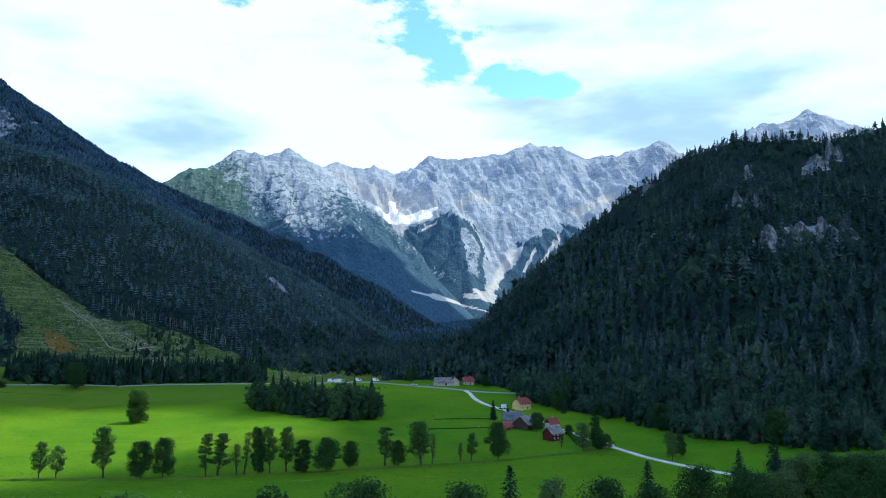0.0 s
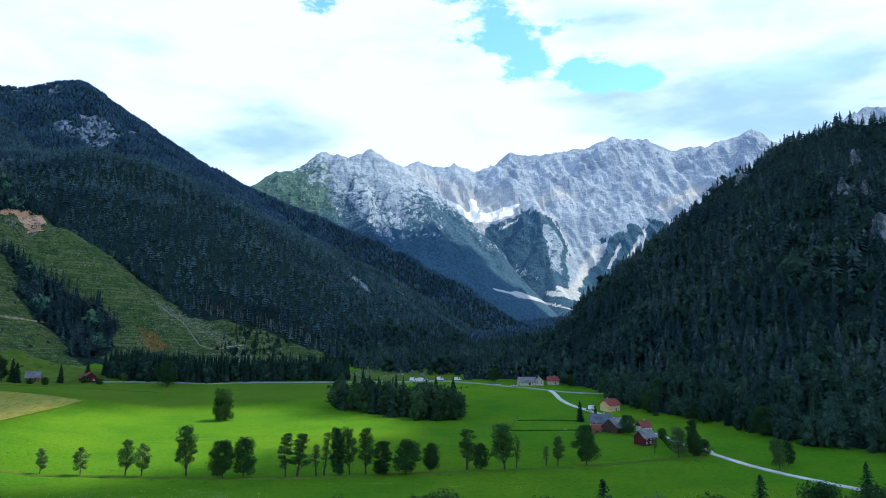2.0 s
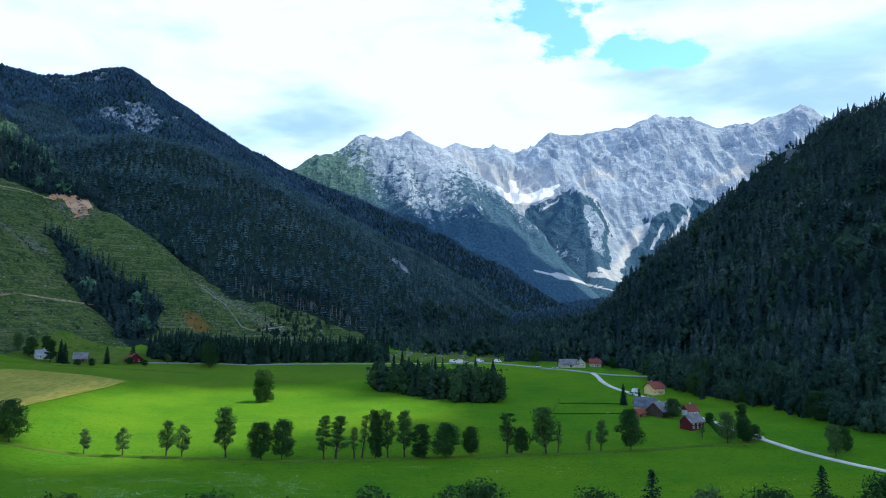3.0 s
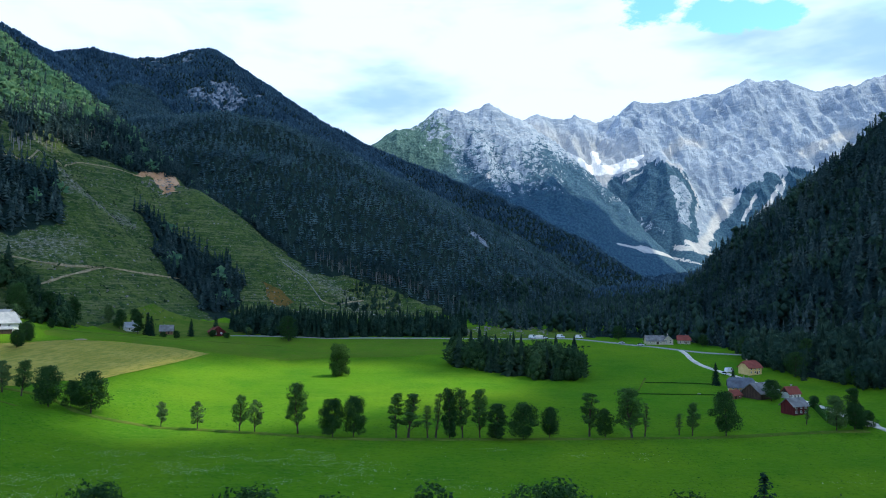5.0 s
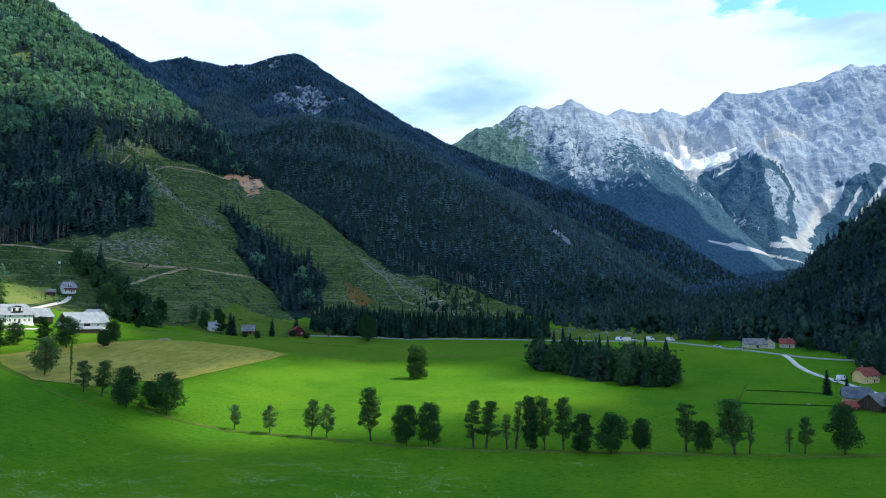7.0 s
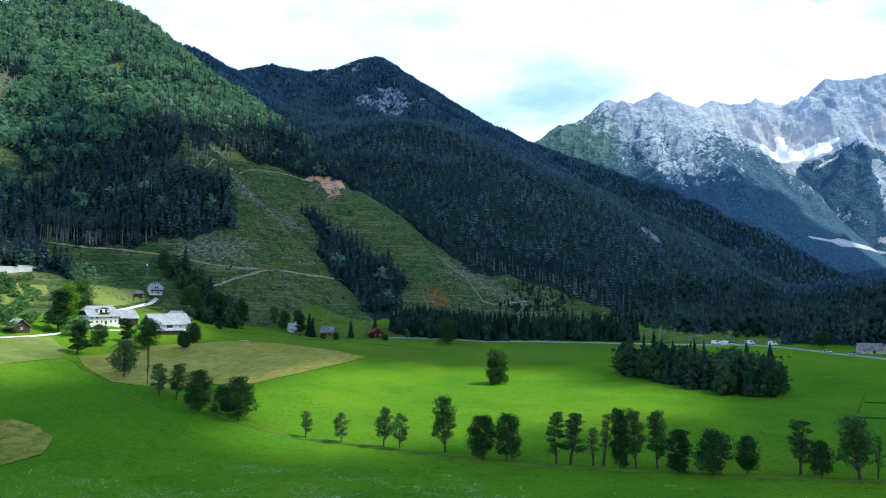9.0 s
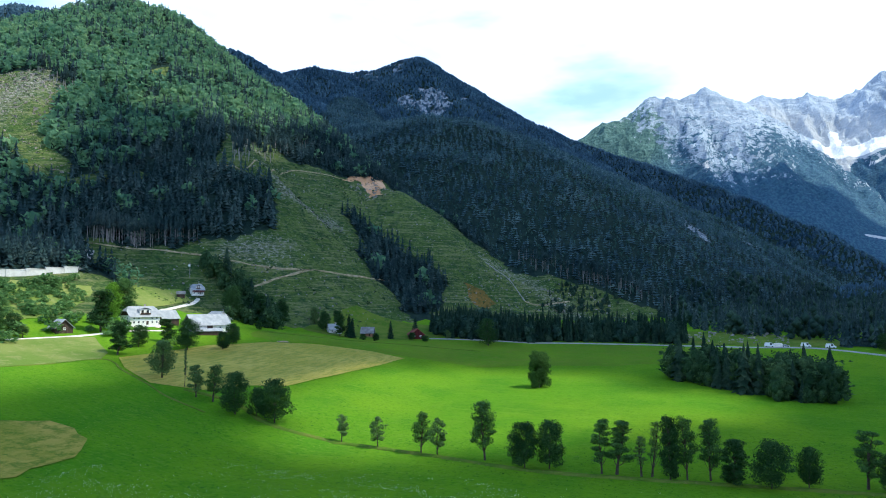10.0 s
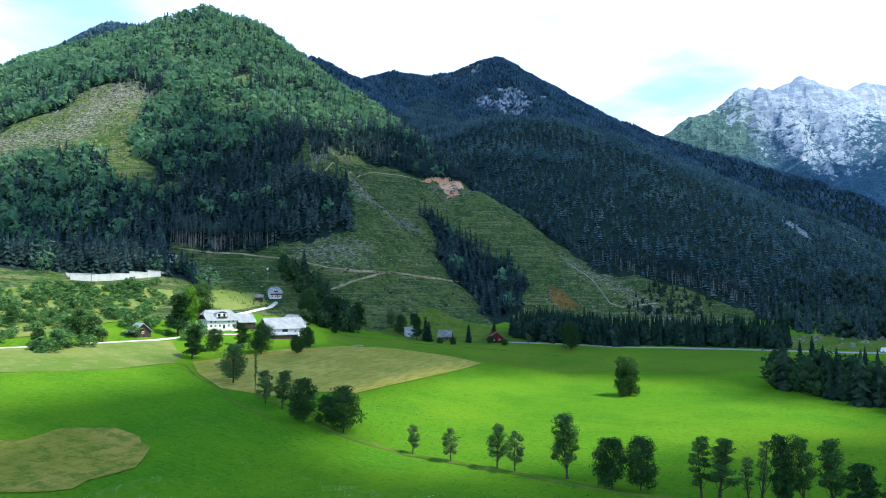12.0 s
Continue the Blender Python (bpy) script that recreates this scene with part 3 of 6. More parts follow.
def build_rock(name, label, f, x0, x1, y0, y1, step, lowest, green, snow, scree):
    x, y, q = grid(x0, x1, y0, y1, step)
    z = f(x, y)
    v, fa, used = keep_faces(np.stack([x, y, z], 1), q, z[q].max(1) > lowest)
    me = flat_mesh(name, v, fa, [HAZED_ROCK], False)
    for key, fn in (("green", green), ("snow", snow), ("scree", scree), ("turf", turf)):
        me.attributes.new(key, "FLOAT", "POINT").data.foreach_set("value", fn(*v.T).astype(np.float32))
    tagged(new(name, me), label, "mountain", kind="structure")


def turf(x, y, z):
    """Paler grass and young growth on the outer flank of the peak."""
    return smooth(-x + 60 * fbm(x, y, 70, 3, 161), 60, 220) * smooth(z + 40 * fbm(x, y, 60, 3, 163), 400, 500)


def none(x, y, z):
    return np.zeros(len(x))


def streaks(x, y, size, seed):
    """Noise drawn out down the slope."""
    return fbm(x + 0.3 * y + 0.4 * size * fbm(x, y, size * 2, 2, seed), y * 0.3, size, 4, seed + 1)


def river_bed(x, z):
    """The white gravel bed at the foot of the mountains, by its run along x and its height."""
    mid = np.interp(x, [385, 470, 655, 760], [220, 207, 189, 158])
    half = np.interp(x, [380, 390, 450, 480, 520, 700, 750, 765], [0, 3, 4, 13, 8, 5, 3, 0])
    return np.clip(1.6 - np.abs(z - mid) / (half + 0.01), 0, 1)


def peak_green(x, y, z):
    """Forest up to a slanting line, then dwarf pine that thins out upwards on the ledges."""
    line = np.interp(x, [-430, -350, -290, -204, -122, -5, 69, 179, 300, 420], [680, 668, 610, 545, 470, 425, 390, 415, 395, 330])
    d = z - line + 120 * streaks(x, y, 70, 43) + 40 * fbm(x, y, 30, 3, 45)
    g = 0.62 * (1 - smooth(d, -60, 40)) + 0.56 * (1 - smooth(d, 0, 360)) + 0.10 + 0.16 * smooth(x + 50 * streaks(x, y, 60, 48), 70, 190)
    return g * (1 - river_bed(x, z)) - 0.6 * river_bed(x, z)


def peak_scree(x, y, z):
    lines = [band(x, z, [(-95, 500), (-110, 440)], 9), band(x, z, [(60, 395), (75, 335), (95, 300)], 8), band(x, z, [(150, 360), (175, 300)], 9), band(x, z, [(-30, 470), (-10, 400)], 7)]
    return np.clip(np.maximum(1.6 * np.maximum.reduce(lines), river_bed(x, z)), 0, 1)


def wall_scree(x, y, z):
    """Gravel chutes on the face, by their run along x and their height."""
    wx, wz = x + 9 * fbm(x, y, 30, 3, 63), z + 6 * fbm(x, y, 26, 3, 64)
    lines = [band(wx, wz, [(772, 600), (806, 500), (818, 440), (800, 390)], 8), band(wx, wz, [(955, 450), (880, 360), (815, 285), (745, 228)], 26), band(wx, wz, [(660, 232), (720, 226), (800, 205)], 17), band(wx, wz, [(700, 250), (790, 235)], 20),
             band(wx, wz, [(1140, 500), (1050, 390), (930, 250)], 15), band(wx, wz, [(1195, 470), (1090, 330), (1020, 250)], 11), band(wx, wz, [(1085, 440), (990, 330), (900, 240)], 10), band(wx, wz, [(1010, 350), (950, 280)], 9), band(wx, wz, [(1165, 530), (1120, 420), (980, 240)], 9), band(wx, wz, [(1230, 500), (1150, 390), (1080, 270)], 10), band(wx, wz, [(1040, 460), (960, 350)], 8), band(wx, wz, [(505, 600), (455, 520), (440, 440)], 22),
             band(wx, wz, [(290, 735), (385, 650), (450, 560)], 48), band(wx, wz, [(640, 600), (560, 560)], 5), band(wx, wz, [(1300, 660), (1430, 725), (1530, 765)], 32), band(wx, wz, [(760, 690), (850, 770), (930, 745)], 34), band(wx, wz, [(740, 640), (790, 600)], 14)]
    fresh = 0.6 * np.clip(2 * band(wx, wz, [(120, 860), (260, 790), (420, 740), (560, 700)], 150), 0, 1)
    return np.clip(np.maximum(fresh + 1.5 * np.maximum.reduce(lines) + 0.5 * streaks(x, y, 30, 65) * (np.maximum.reduce(lines) > 0), river_bed(x, z)), 0, 1)


def wall_green(x, y, z):
    """Dark dwarf pine on the great mound, on the slopes of the chutes and over all the foot; one bare slab stays in the mound."""
    wx, wz = x + 60 * streaks(x, y, 70, 53) + 34 * fbm(x, y, 46, 4, 55), z + 60 * streaks(x, y, 80, 54) + 30 * fbm(x, y, 40, 4, 56)
    g = np.zeros(np.shape(x))
    for poly in ([(330, 640), (427, 560), (473, 606), (609, 634), (675, 640), (770, 604), (806, 575), (812, 430), (780, 290), (700, 200), (300, 200)], [(880, 350), (1000, 480), (1105, 560), (1230, 590), (1300, 500), (1200, 150), (800, 150)]):
        g = np.maximum(g, inside(wx, wz, poly))
    g = g - 0.75 * inside(wx, wz, [(672, 470), (700, 540), (748, 545), (792, 470), (770, 340), (715, 300), (668, 350)]) - 0.5 * inside(wx, wz, [(500, 330), (610, 350), (640, 300), (540, 270)])
    g = np.maximum(g, 1.15 * (1 - smooth(z, 205, 260)))
    return (-0.04 + 0.92 * g + 0.22 * (1 - smooth(z, 500, 900))) * (1 - wall_scree(x, y, z)) - 2.0 * wall_snow(x, y, z)


def wall_snow(x, y, z):
    """Old snow in the hollow under the headwall, by its run along x and its height."""
    wx, wz = x + 14 * fbm(x, y, 50, 3, 66), z + 12 * fbm(x, y, 40, 3, 67)
    return 1.7 * np.maximum.reduce([band(wx, wz, [(275, 765), (345, 722), (420, 660), (475, 628)], 42), band(wx, wz, [(475, 630), (540, 636), (610, 660)], 42), band(wx, wz, [(470, 740), (480, 700), (455, 650)], 26), band(wx, wz, [(600, 660), (660, 690)], 12)])


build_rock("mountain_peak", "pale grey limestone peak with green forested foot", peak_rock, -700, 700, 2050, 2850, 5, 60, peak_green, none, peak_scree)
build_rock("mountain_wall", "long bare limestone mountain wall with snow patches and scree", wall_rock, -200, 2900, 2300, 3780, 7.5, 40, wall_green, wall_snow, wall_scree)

# ---- woods ----


def ring_template(rings, sides):
    """A tapering tree form: rings of (height, radius), the last one a tip."""
    v, f = [], []
    for k, (h, r) in enumerate(rings[:-1]):
        for s in range(sides):
            a = 2 * math.pi * (s + 0.5 * (k % 2)) / sides
            v.append((r * math.cos(a), r * math.sin(a), h))
    v.append((0, 0, rings[-1][0]))
    for k in range(len(rings) - 2):
        for s in range(sides):
            a, b = k * sides + s, k * sides + (s + 1) % sides
            f += [(a, b, b + sides), (a, b + sides, a + sides)]
    k = (len(rings) - 2) * sides
    f += [(k + s, k + (s + 1) % sides, len(v) - 1) for s in range(sides)]
    return np.array(v), np.array(f)


FIR_FAR = [ring_template([(0.0, 0.75), (0.36, 1.0), (1.0, 0.0)], 4), ring_template([(0.0, 0.8), (0.5, 0.9), (1.0, 0.0)], 4), ring_template([(0.0, 1.0), (0.28, 0.95), (1.0, 0.0)], 4)]


def spruce_sprays(seed, tiers=9, each=5, slim=1.0, tips=(0.4, 2.0)):
    """A spruce of drooping sprays: unit height, unit radius."""
    rng = np.random.default_rng(seed)
    v = []
    for k in range(tiers):
        t = k / tiers
        r = (1 - t) ** 0.8
        for s in range(each):
            a = 2 * math.pi * (s + rng.uniform(-0.25, 0.25)) / each + 1.3 * k
            c, d = math.cos(a), math.sin(a)
            z = 0.05 + 0.93 * t + rng.normal(0, 0.012)
            reach, w, drop = r * rng.uniform(0.8, 1.2), (r * rng.uniform(0.32, 0.45) + 0.05) * slim, 0.05 + 0.05 * r
            v += [(0.05 * c, 0.05 * d, z + 0.07), (reach * 0.6 * c - w * d, reach * 0.6 * d + w * c, z - drop * 0.5), (reach * c, reach * d, z - drop), (reach * 0.6 * c + w * d, reach * 0.6 * d - w * c, z - drop * 0.5)]
    for a in tips:
        c, d = 0.14 * math.cos(a), 0.14 * math.sin(a)
        v += [(-c, -d, 0.86), (0, 0, 0.8), (c, d, 0.86), (0, 0, 1.02)]
    return np.array(v), np.arange(len(v)).reshape(-1, 4)


def ball_form():
    """A low ball of twenty faces."""
    p = (1 + math.sqrt(5)) / 2
    v = np.array([(-1, p, 0), (1, p, 0), (-1, -p, 0), (1, -p, 0), (0, -1, p), (0, 1, p), (0, -1, -p), (0, 1, -p), (p, 0, -1), (p, 0, 1), (-p, 0, -1), (-p, 0, 1)]) / math.hypot(1, p)
    near = np.linalg.norm(v[:, None] - v[None], axis=2) < 1.1
    f = [(a, b, c) for a, b, c in itertools.combinations(range(12), 3) if near[a, b] and near[b, c] and near[a, c]]
    f = [t if np.dot(np.cross(v[t[1]] - v[t[0]], v[t[2]] - v[t[0]]), v[t[0]]) > 0 else t[::-1] for t in f]
    return v, np.array(f)


def clump_crown(seed, n=8, fine=False):
    """A broadleaf crown for the distance: rounded uneven clumps heaped over a dome, unit height and radius."""
    rng = np.random.default_rng(seed)
    ball = np.array([(1, 0, 0), (0, 1, 0), (-1, 0, 0), (0, -1, 0), (0, 0, 1), (0, 0, -1)], float)
    tri = np.array([(0, 1, 4), (1, 2, 4), (2, 3, 4), (3, 0, 4), (1, 0, 5), (2, 1, 5), (3, 2, 5), (0, 3, 5)])
    if fine:
        ball, tri = ball_form()
    v, f = [], []
    for k in range(n):
        t = (k + 0.5) / n
        a = 2.4 * k + rng.normal(0, 0.3)
        r = 0.66 * math.sqrt(1 - 0.85 * t * t) * rng.uniform(0.75, 1.1)
        s = rng.uniform(0.36, 0.56)
        turn = rng.uniform(0, 1.57)
        b = ball * rng.uniform(0.8, 1.2, (len(ball), 1)) * [s, s, s * 0.42]
        b = np.stack([b[:, 0] * math.cos(turn) - b[:, 1] * math.sin(turn), b[:, 0] * math.sin(turn) + b[:, 1] * math.cos(turn), b[:, 2]], 1)
        f.append(tri + len(ball) * k)
        v.append(b + [r * math.cos(a), r * math.sin(a), 0.07 + 0.72 * t ** 0.8])
    return np.concatenate(v), np.concatenate(f)


FIR_SETS = [spruce_sprays(k, 15, 7, 0.85) for k in range(3)]
FIR_LIGHT = [spruce_sprays(10 + k, 7, 4) for k in range(3)]
FIR_THIN = [spruce_sprays(15 + k, 4, 3, 1.5, (0.9,)) for k in range(3)]


def spray_crown(seed, lobes=13, each=26, size=0.105):
    """A nearer broadleaf crown: small leaf sprays strewn over the clumps, unit height and radius."""
    rng = np.random.default_rng(seed)
    body, tri = clump_crown(seed, lobes, True)
    mid = body.reshape(lobes, -1, 3).mean(1)
    v = []
    for c, lobe in zip(mid, body.reshape(lobes, -1, 3)):
        d = rng.normal(0, 1, (each, 3))
        d /= np.linalg.norm(d, axis=1, keepdims=True)
        s = np.abs(lobe - c).max(0)
        p = c + d * s * rng.uniform(0.85, 1.25, (each, 1))
        u = np.cross(d, rng.normal(0, 1, (each, 3)))
        u /= np.linalg.norm(u, axis=1, keepdims=True)
        w = np.cross(d, u) + rng.normal(0, 0.4, (each, 3))
        r = rng.uniform(0.67 * size, 1.33 * size, (each, 1)) * [[1, 1, 0.45]]
        v.append(np.stack([p - u * r, p - w * r, p + u * r, p + w * r], 1).reshape(-1, 3))
    v = np.concatenate(v)
    return v, np.arange(len(v)).reshape(-1, 4)


LEAF_SETS = [spray_crown(20 + k) for k in range(3)]
LEAF_FINE = [spray_crown(25 + k, 14, 38, 0.07) for k in range(3)]
LEAF_BUSH = [spray_crown(50 + k, 6, 24, 0.19) for k in range(3)]
LEAF_CORE = [clump_crown(20 + k, 13, True) for k in range(3)]
LEAF_LIGHT = [clump_crown(30 + k, n) for k, n in enumerate((6, 8, 5))]
LEAF_SPRAY = [spray_crown(80 + k, 5, 6, 0.29) for k in range(4)]
LEAF_CLOSE = [spray_crown(90 + k, 10, 15, 0.13) for k in range(3)]
LEAF_FAR = [clump_crown(60 + k, 3) for k in range(3)]
LEAF_LOW = [clump_crown(40 + k, 3) for k in range(3)]


def forest(name, label, places, heights, widths, templates, mat, jitter=0.18, seed=1):
    """Trees in one mesh: each a rough, uneven copy of one of the forms, turned and scaled by itself."""
    rng = np.random.default_rng(seed)
    if not isinstance(templates, list):
        templates = [templates]
    pieces = []
    for k, (tv, tf) in enumerate(templates):
        p, h, w = places[k::len(templates)], heights[k::len(templates)], widths[k::len(templates)]
        n, m = len(p), len(tv)
        if not n:
            continue
        a = rng.uniform(0, 2 * math.pi, n)
        v = np.repeat(tv[None], n, 0)
        v[:, :, :2] *= (1 + rng.normal(0, jitter, (n, m, 1)))
        v[:, :, 2] += rng.normal(0, jitter * 0.1, (n, m))
        c, s = np.cos(a)[:, None], np.sin(a)[:, None]
        x, y = v[:, :, 0] * c - v[:, :, 1] * s, v[:, :, 0] * s + v[:, :, 1] * c
        out = np.stack([x * w[:, None] + p[:, :1], y * w[:, None] + p[:, 1:2], v[:, :, 2] * h[:, None] + p[:, 2:3]], -1).reshape(-1, 3)
        pieces.append((out, (tf[None] + (np.arange(n) * m)[:, None, None]).reshape(-1, tf.shape[1])))
    vs, fs, off = [], [], 0
    for v, f in pieces:
        vs.append(v)
        fs.append(f + off)
        off += len(v)
    me = flat_mesh(name, np.concatenate(vs), np.concatenate(fs), [mat], smooth_=fs[0].shape[1] == 3)
    return tagged(new(name, me), label, "forest", kind="stuff")


def scatter(x0, x1, y0, y1, step, keep, seed):
    """Uneven places on the land, one in each cell of that size, where keep(x, y, z) is true."""
    rng = np.random.default_rng(seed)
    gx, gy = np.meshgrid(np.arange(x0, x1, step), np.arange(y0, y1, step))
    x = gx.ravel() + rng.uniform(0, step, gx.size)
    y = gy.ravel() + rng.uniform(0, step, gx.size)
    z = land(x, y)
    k = keep(x, y, z, rng.uniform(0, 1, len(x)))
    return np.stack([x, y, z], 1)[k]


def owner_of(x, y):
    return np.stack([f(x, y) for f in LAND]).argmax(0)


def seen_sector(x, y):
    """The part of the land that lies in front of the meadow, so that no trees stand behind the camera's line."""
    return (y > -0.25 * x + 40) & (y > 0.1 * np.abs(x) + 20)


def wood(name, label, k, box, step, tall, leafy_share, template, leaves, seed):
    def keep(x, y, z, u):
        ok = (owner_of(x, y) == k) & seen_sector(x, y)
        ok &= z - valley(x, y) > 6
        c = clear_at(x, y)
        # the far sides of the mountains carry no trees
        r = np.hypot(x, y)
        ok &= land(x * (1 + 14 / r), y * (1 + 14 / r)) > z - 5
        ok &= (k == 1) | (u > (0.72 if k == 2 else 0.62) * rock_at(x, y))
        return ok & (u > c * 0.985) & (u < 0.97 + 0.03 * fbm(x, y, 80, 2, 5))
    p = scatter(*box, step, keep, seed)
    rng = np.random.default_rng(seed + 1)
    h = (rng.normal(tall, tall * 0.2, len(p)) * (1 + 0.25 * fbm(p[:, 0], p[:, 1], 45, 3, seed + 9))).clip(tall * 0.45, tall * 1.3)
    mixed = fbm(p[:, 0], p[:, 1], 150, 3, seed + 5) * 0.5 + 0.5
    broad = rng.uniform(0, 1, len(p)) < leafy_share(p) * (0.4 + 1.2 * mixed)
    cl = clear_at(p[:, 0], p[:, 1]) > 0.5
    h = h * (1 - 0.35 * smooth(p[:, 2], 120, 220)) if k == 3 else h * (1 - 0.2 * smooth(p[:, 2], 250, 400)) if k == 1 else h
    h = np.where(cl, h * 0.35, h)
    q = p - [0, 0, 0.5]
    f = ~broad
    wide = (0.30, 0.48) if k == 2 else (0.20, 0.32)
    near = f & (k == 3) & (p[:, 1] < 520) & (p[:, 2] < 75)
    far = f & ~near
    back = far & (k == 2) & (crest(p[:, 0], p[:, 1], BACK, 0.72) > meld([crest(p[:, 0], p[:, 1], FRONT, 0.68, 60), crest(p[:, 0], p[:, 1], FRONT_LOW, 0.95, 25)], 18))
    for more, pick, mat in (("", far & ~back, HAZED_MID_SPRUCE if k == 2 else SPRUCE), ("_upper", back, HAZED_FAR_SPRUCE)):
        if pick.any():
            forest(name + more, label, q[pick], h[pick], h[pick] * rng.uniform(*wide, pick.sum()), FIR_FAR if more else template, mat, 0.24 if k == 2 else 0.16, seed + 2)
    if near.any():
        forest(name + "_foot", label, q[near], h[near], h[near] * rng.uniform(*wide, near.sum()), FIR_SETS, SPRUCE, 0.14, seed + 4)
    close = broad & (k == 1) & (np.hypot(p[:, 0], p[:, 1]) < 620)
    for pick, mat, more in ((broad & ~close, LIT_BEECH if k == 1 else HAZED_MID_LEAF if k == 2 else SHADE_LEAF, "_broadleaf"), (close, LIT_BEECH, "_foot_broadleaf")):
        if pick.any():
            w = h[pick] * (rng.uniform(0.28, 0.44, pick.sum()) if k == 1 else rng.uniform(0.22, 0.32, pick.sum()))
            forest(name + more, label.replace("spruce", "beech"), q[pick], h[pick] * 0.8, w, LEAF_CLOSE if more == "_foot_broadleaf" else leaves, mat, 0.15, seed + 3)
    return p


wood("forest_near", "spruce wood with bare trunks on the near mountain", 1, (-1250, -120, 150, 1000), 6.2, 16, lambda p: np.maximum(0.05 + 0.67 * smooth(p[:, 2] + 25 * fbm(p[:, 0], p[:, 1], 60, 2, 77), 185, 250) * (1 - 0.88 * smooth(p[:, 0] + 25 * fbm(p[:, 0], p[:, 1], 60, 2, 79), -515, -465)), 0.6 * smooth(-p[:, 0] + 30 * fbm(p[:, 0], p[:, 1], 60, 2, 78), 450, 520)), FIR_LIGHT, LEAF_SPRAY, 100)
wood("forest_far", "dark spruce wood on the long mountain", 2, (-1300, 500, 560, 2400), 7.1, 9.5, lambda p: 0.10 + 0.34 * (1 - smooth(p[:, 2], 130, 330)), FIR_THIN, LEAF_FAR, 200)
wood("forest_across", "dark spruce wood on the steep hill", 3, (120, 900, 200, 1150), 7.5, 16.5, lambda p: 0.38 - 0.14 * smooth(p[:, 2], 30, 140), FIR_LIGHT, LEAF_SPRAY, 300)


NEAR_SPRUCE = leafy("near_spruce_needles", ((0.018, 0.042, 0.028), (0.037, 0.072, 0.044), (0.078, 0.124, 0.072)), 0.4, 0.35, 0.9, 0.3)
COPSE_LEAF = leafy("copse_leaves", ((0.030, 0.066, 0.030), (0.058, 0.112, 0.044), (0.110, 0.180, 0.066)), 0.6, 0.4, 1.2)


def stand(name, label, inside_poly, step, tall, broad_share, seed, spread=(0.14, 0.2), category_tall=0.2, dense=1.0, leaf=SHADE_LEAF):
    """A small wood on open ground, within a polygon."""
    xs, ys = [p[0] for p in inside_poly], [p[1] for p in inside_poly]
    p = scatter(min(xs), max(xs), min(ys), max(ys), step, lambda x, y, z, u: inside(x + 2 * fbm(x, y, 9, 2, seed), y, inside_poly) & (u < dense + (1 - dense) * 2 * fbm(x, y, 28, 2, seed + 3)), seed)
    rng = np.random.default_rng(seed)
    h = rng.normal(tall, tall * category_tall, len(p)).clip(tall * 0.55, tall * 1.35)
    b = rng.uniform(0, 1, len(p)) < broad_share
    q = p - [0, 0, 0.4]
    if (~b).any():
        forest(name, label, q[~b], h[~b], h[~b] * rng.uniform(*spread, (~b).sum()), FIR_SETS if len(p) < 600 else FIR_LIGHT, NEAR_SPRUCE if len(p) < 600 else SPRUCE, 0.13, seed + 1)
    if b.any() and len(p) < 600:
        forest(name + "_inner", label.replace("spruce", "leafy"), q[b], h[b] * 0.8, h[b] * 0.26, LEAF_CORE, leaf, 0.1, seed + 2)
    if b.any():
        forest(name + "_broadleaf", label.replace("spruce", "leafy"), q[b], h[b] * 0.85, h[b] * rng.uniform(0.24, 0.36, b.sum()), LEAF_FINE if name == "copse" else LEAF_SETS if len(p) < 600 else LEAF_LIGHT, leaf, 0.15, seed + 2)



stand("glade_trees", "scattered young spruce and bushes on felled ground", [(-197, 684), (-191, 723), (-169, 746), (-129, 753), (-90, 767), (-86, 737), (-137, 704), (-178, 674)], 5.5, 6, 0.6, 490, (0.16, 0.26), 0.45, 0.16)
# the belt of spruces along the road, the copse in the meadow, and the woods at the foot of the slopes
stand("spruce_belt", "dense row of dark spruce along the valley road", [(-200, 520), (-176, 503), (-100, 520), (-22, 523), (-22, 540), (-110, 540), (-190, 545)], 3.6, 17.5, 0.1, 400, (0.14, 0.2), 0.1)
stand("copse", "dense mixed spruce copse standing in the meadow", [(-28, 416), (-16, 403), (1, 389), (22, 370), (38, 368), (45, 377), (46, 390), (36, 399), (13, 409), (-10, 421), (-22, 421)], 4.8, 16.5, 0.64, 420, (0.18, 0.26), 0.32, 1.0, COPSE_LEAF)
stand("valley_wood", "dark spruce wood on the valley floor", [(-10, 600), (60, 545), (66, 524), (120, 520), (150, 470), (190, 440), (280, 600), (400, 1100), (330, 1400), (150, 1300), (0, 900), (-60, 790)], 9.2, 17, 0.3, 440)
stand("wood_edge", "leafy and spruce wood edge beside the meadow", [(148, 447), (147, 413), (151, 383), (163, 348), (170, 324), (171, 297), (179, 265), (191, 236), (195, 214), (250, 190), (320, 190), (260, 330), (215, 420), (175, 480), (150, 480)], 7.2, 14, 0.5, 460)
stand("farm_wood", "spruce trees among felled slopes above the farm", [(-365, 455), (-330, 470), (-300, 455), (-270, 440), (-262, 420), (-285, 405), (-296, 430), (-330, 455)], 8.0, 16, 0.9, 480, (0.2, 0.28), 0.2, 1.0, COPSE_LEAF)


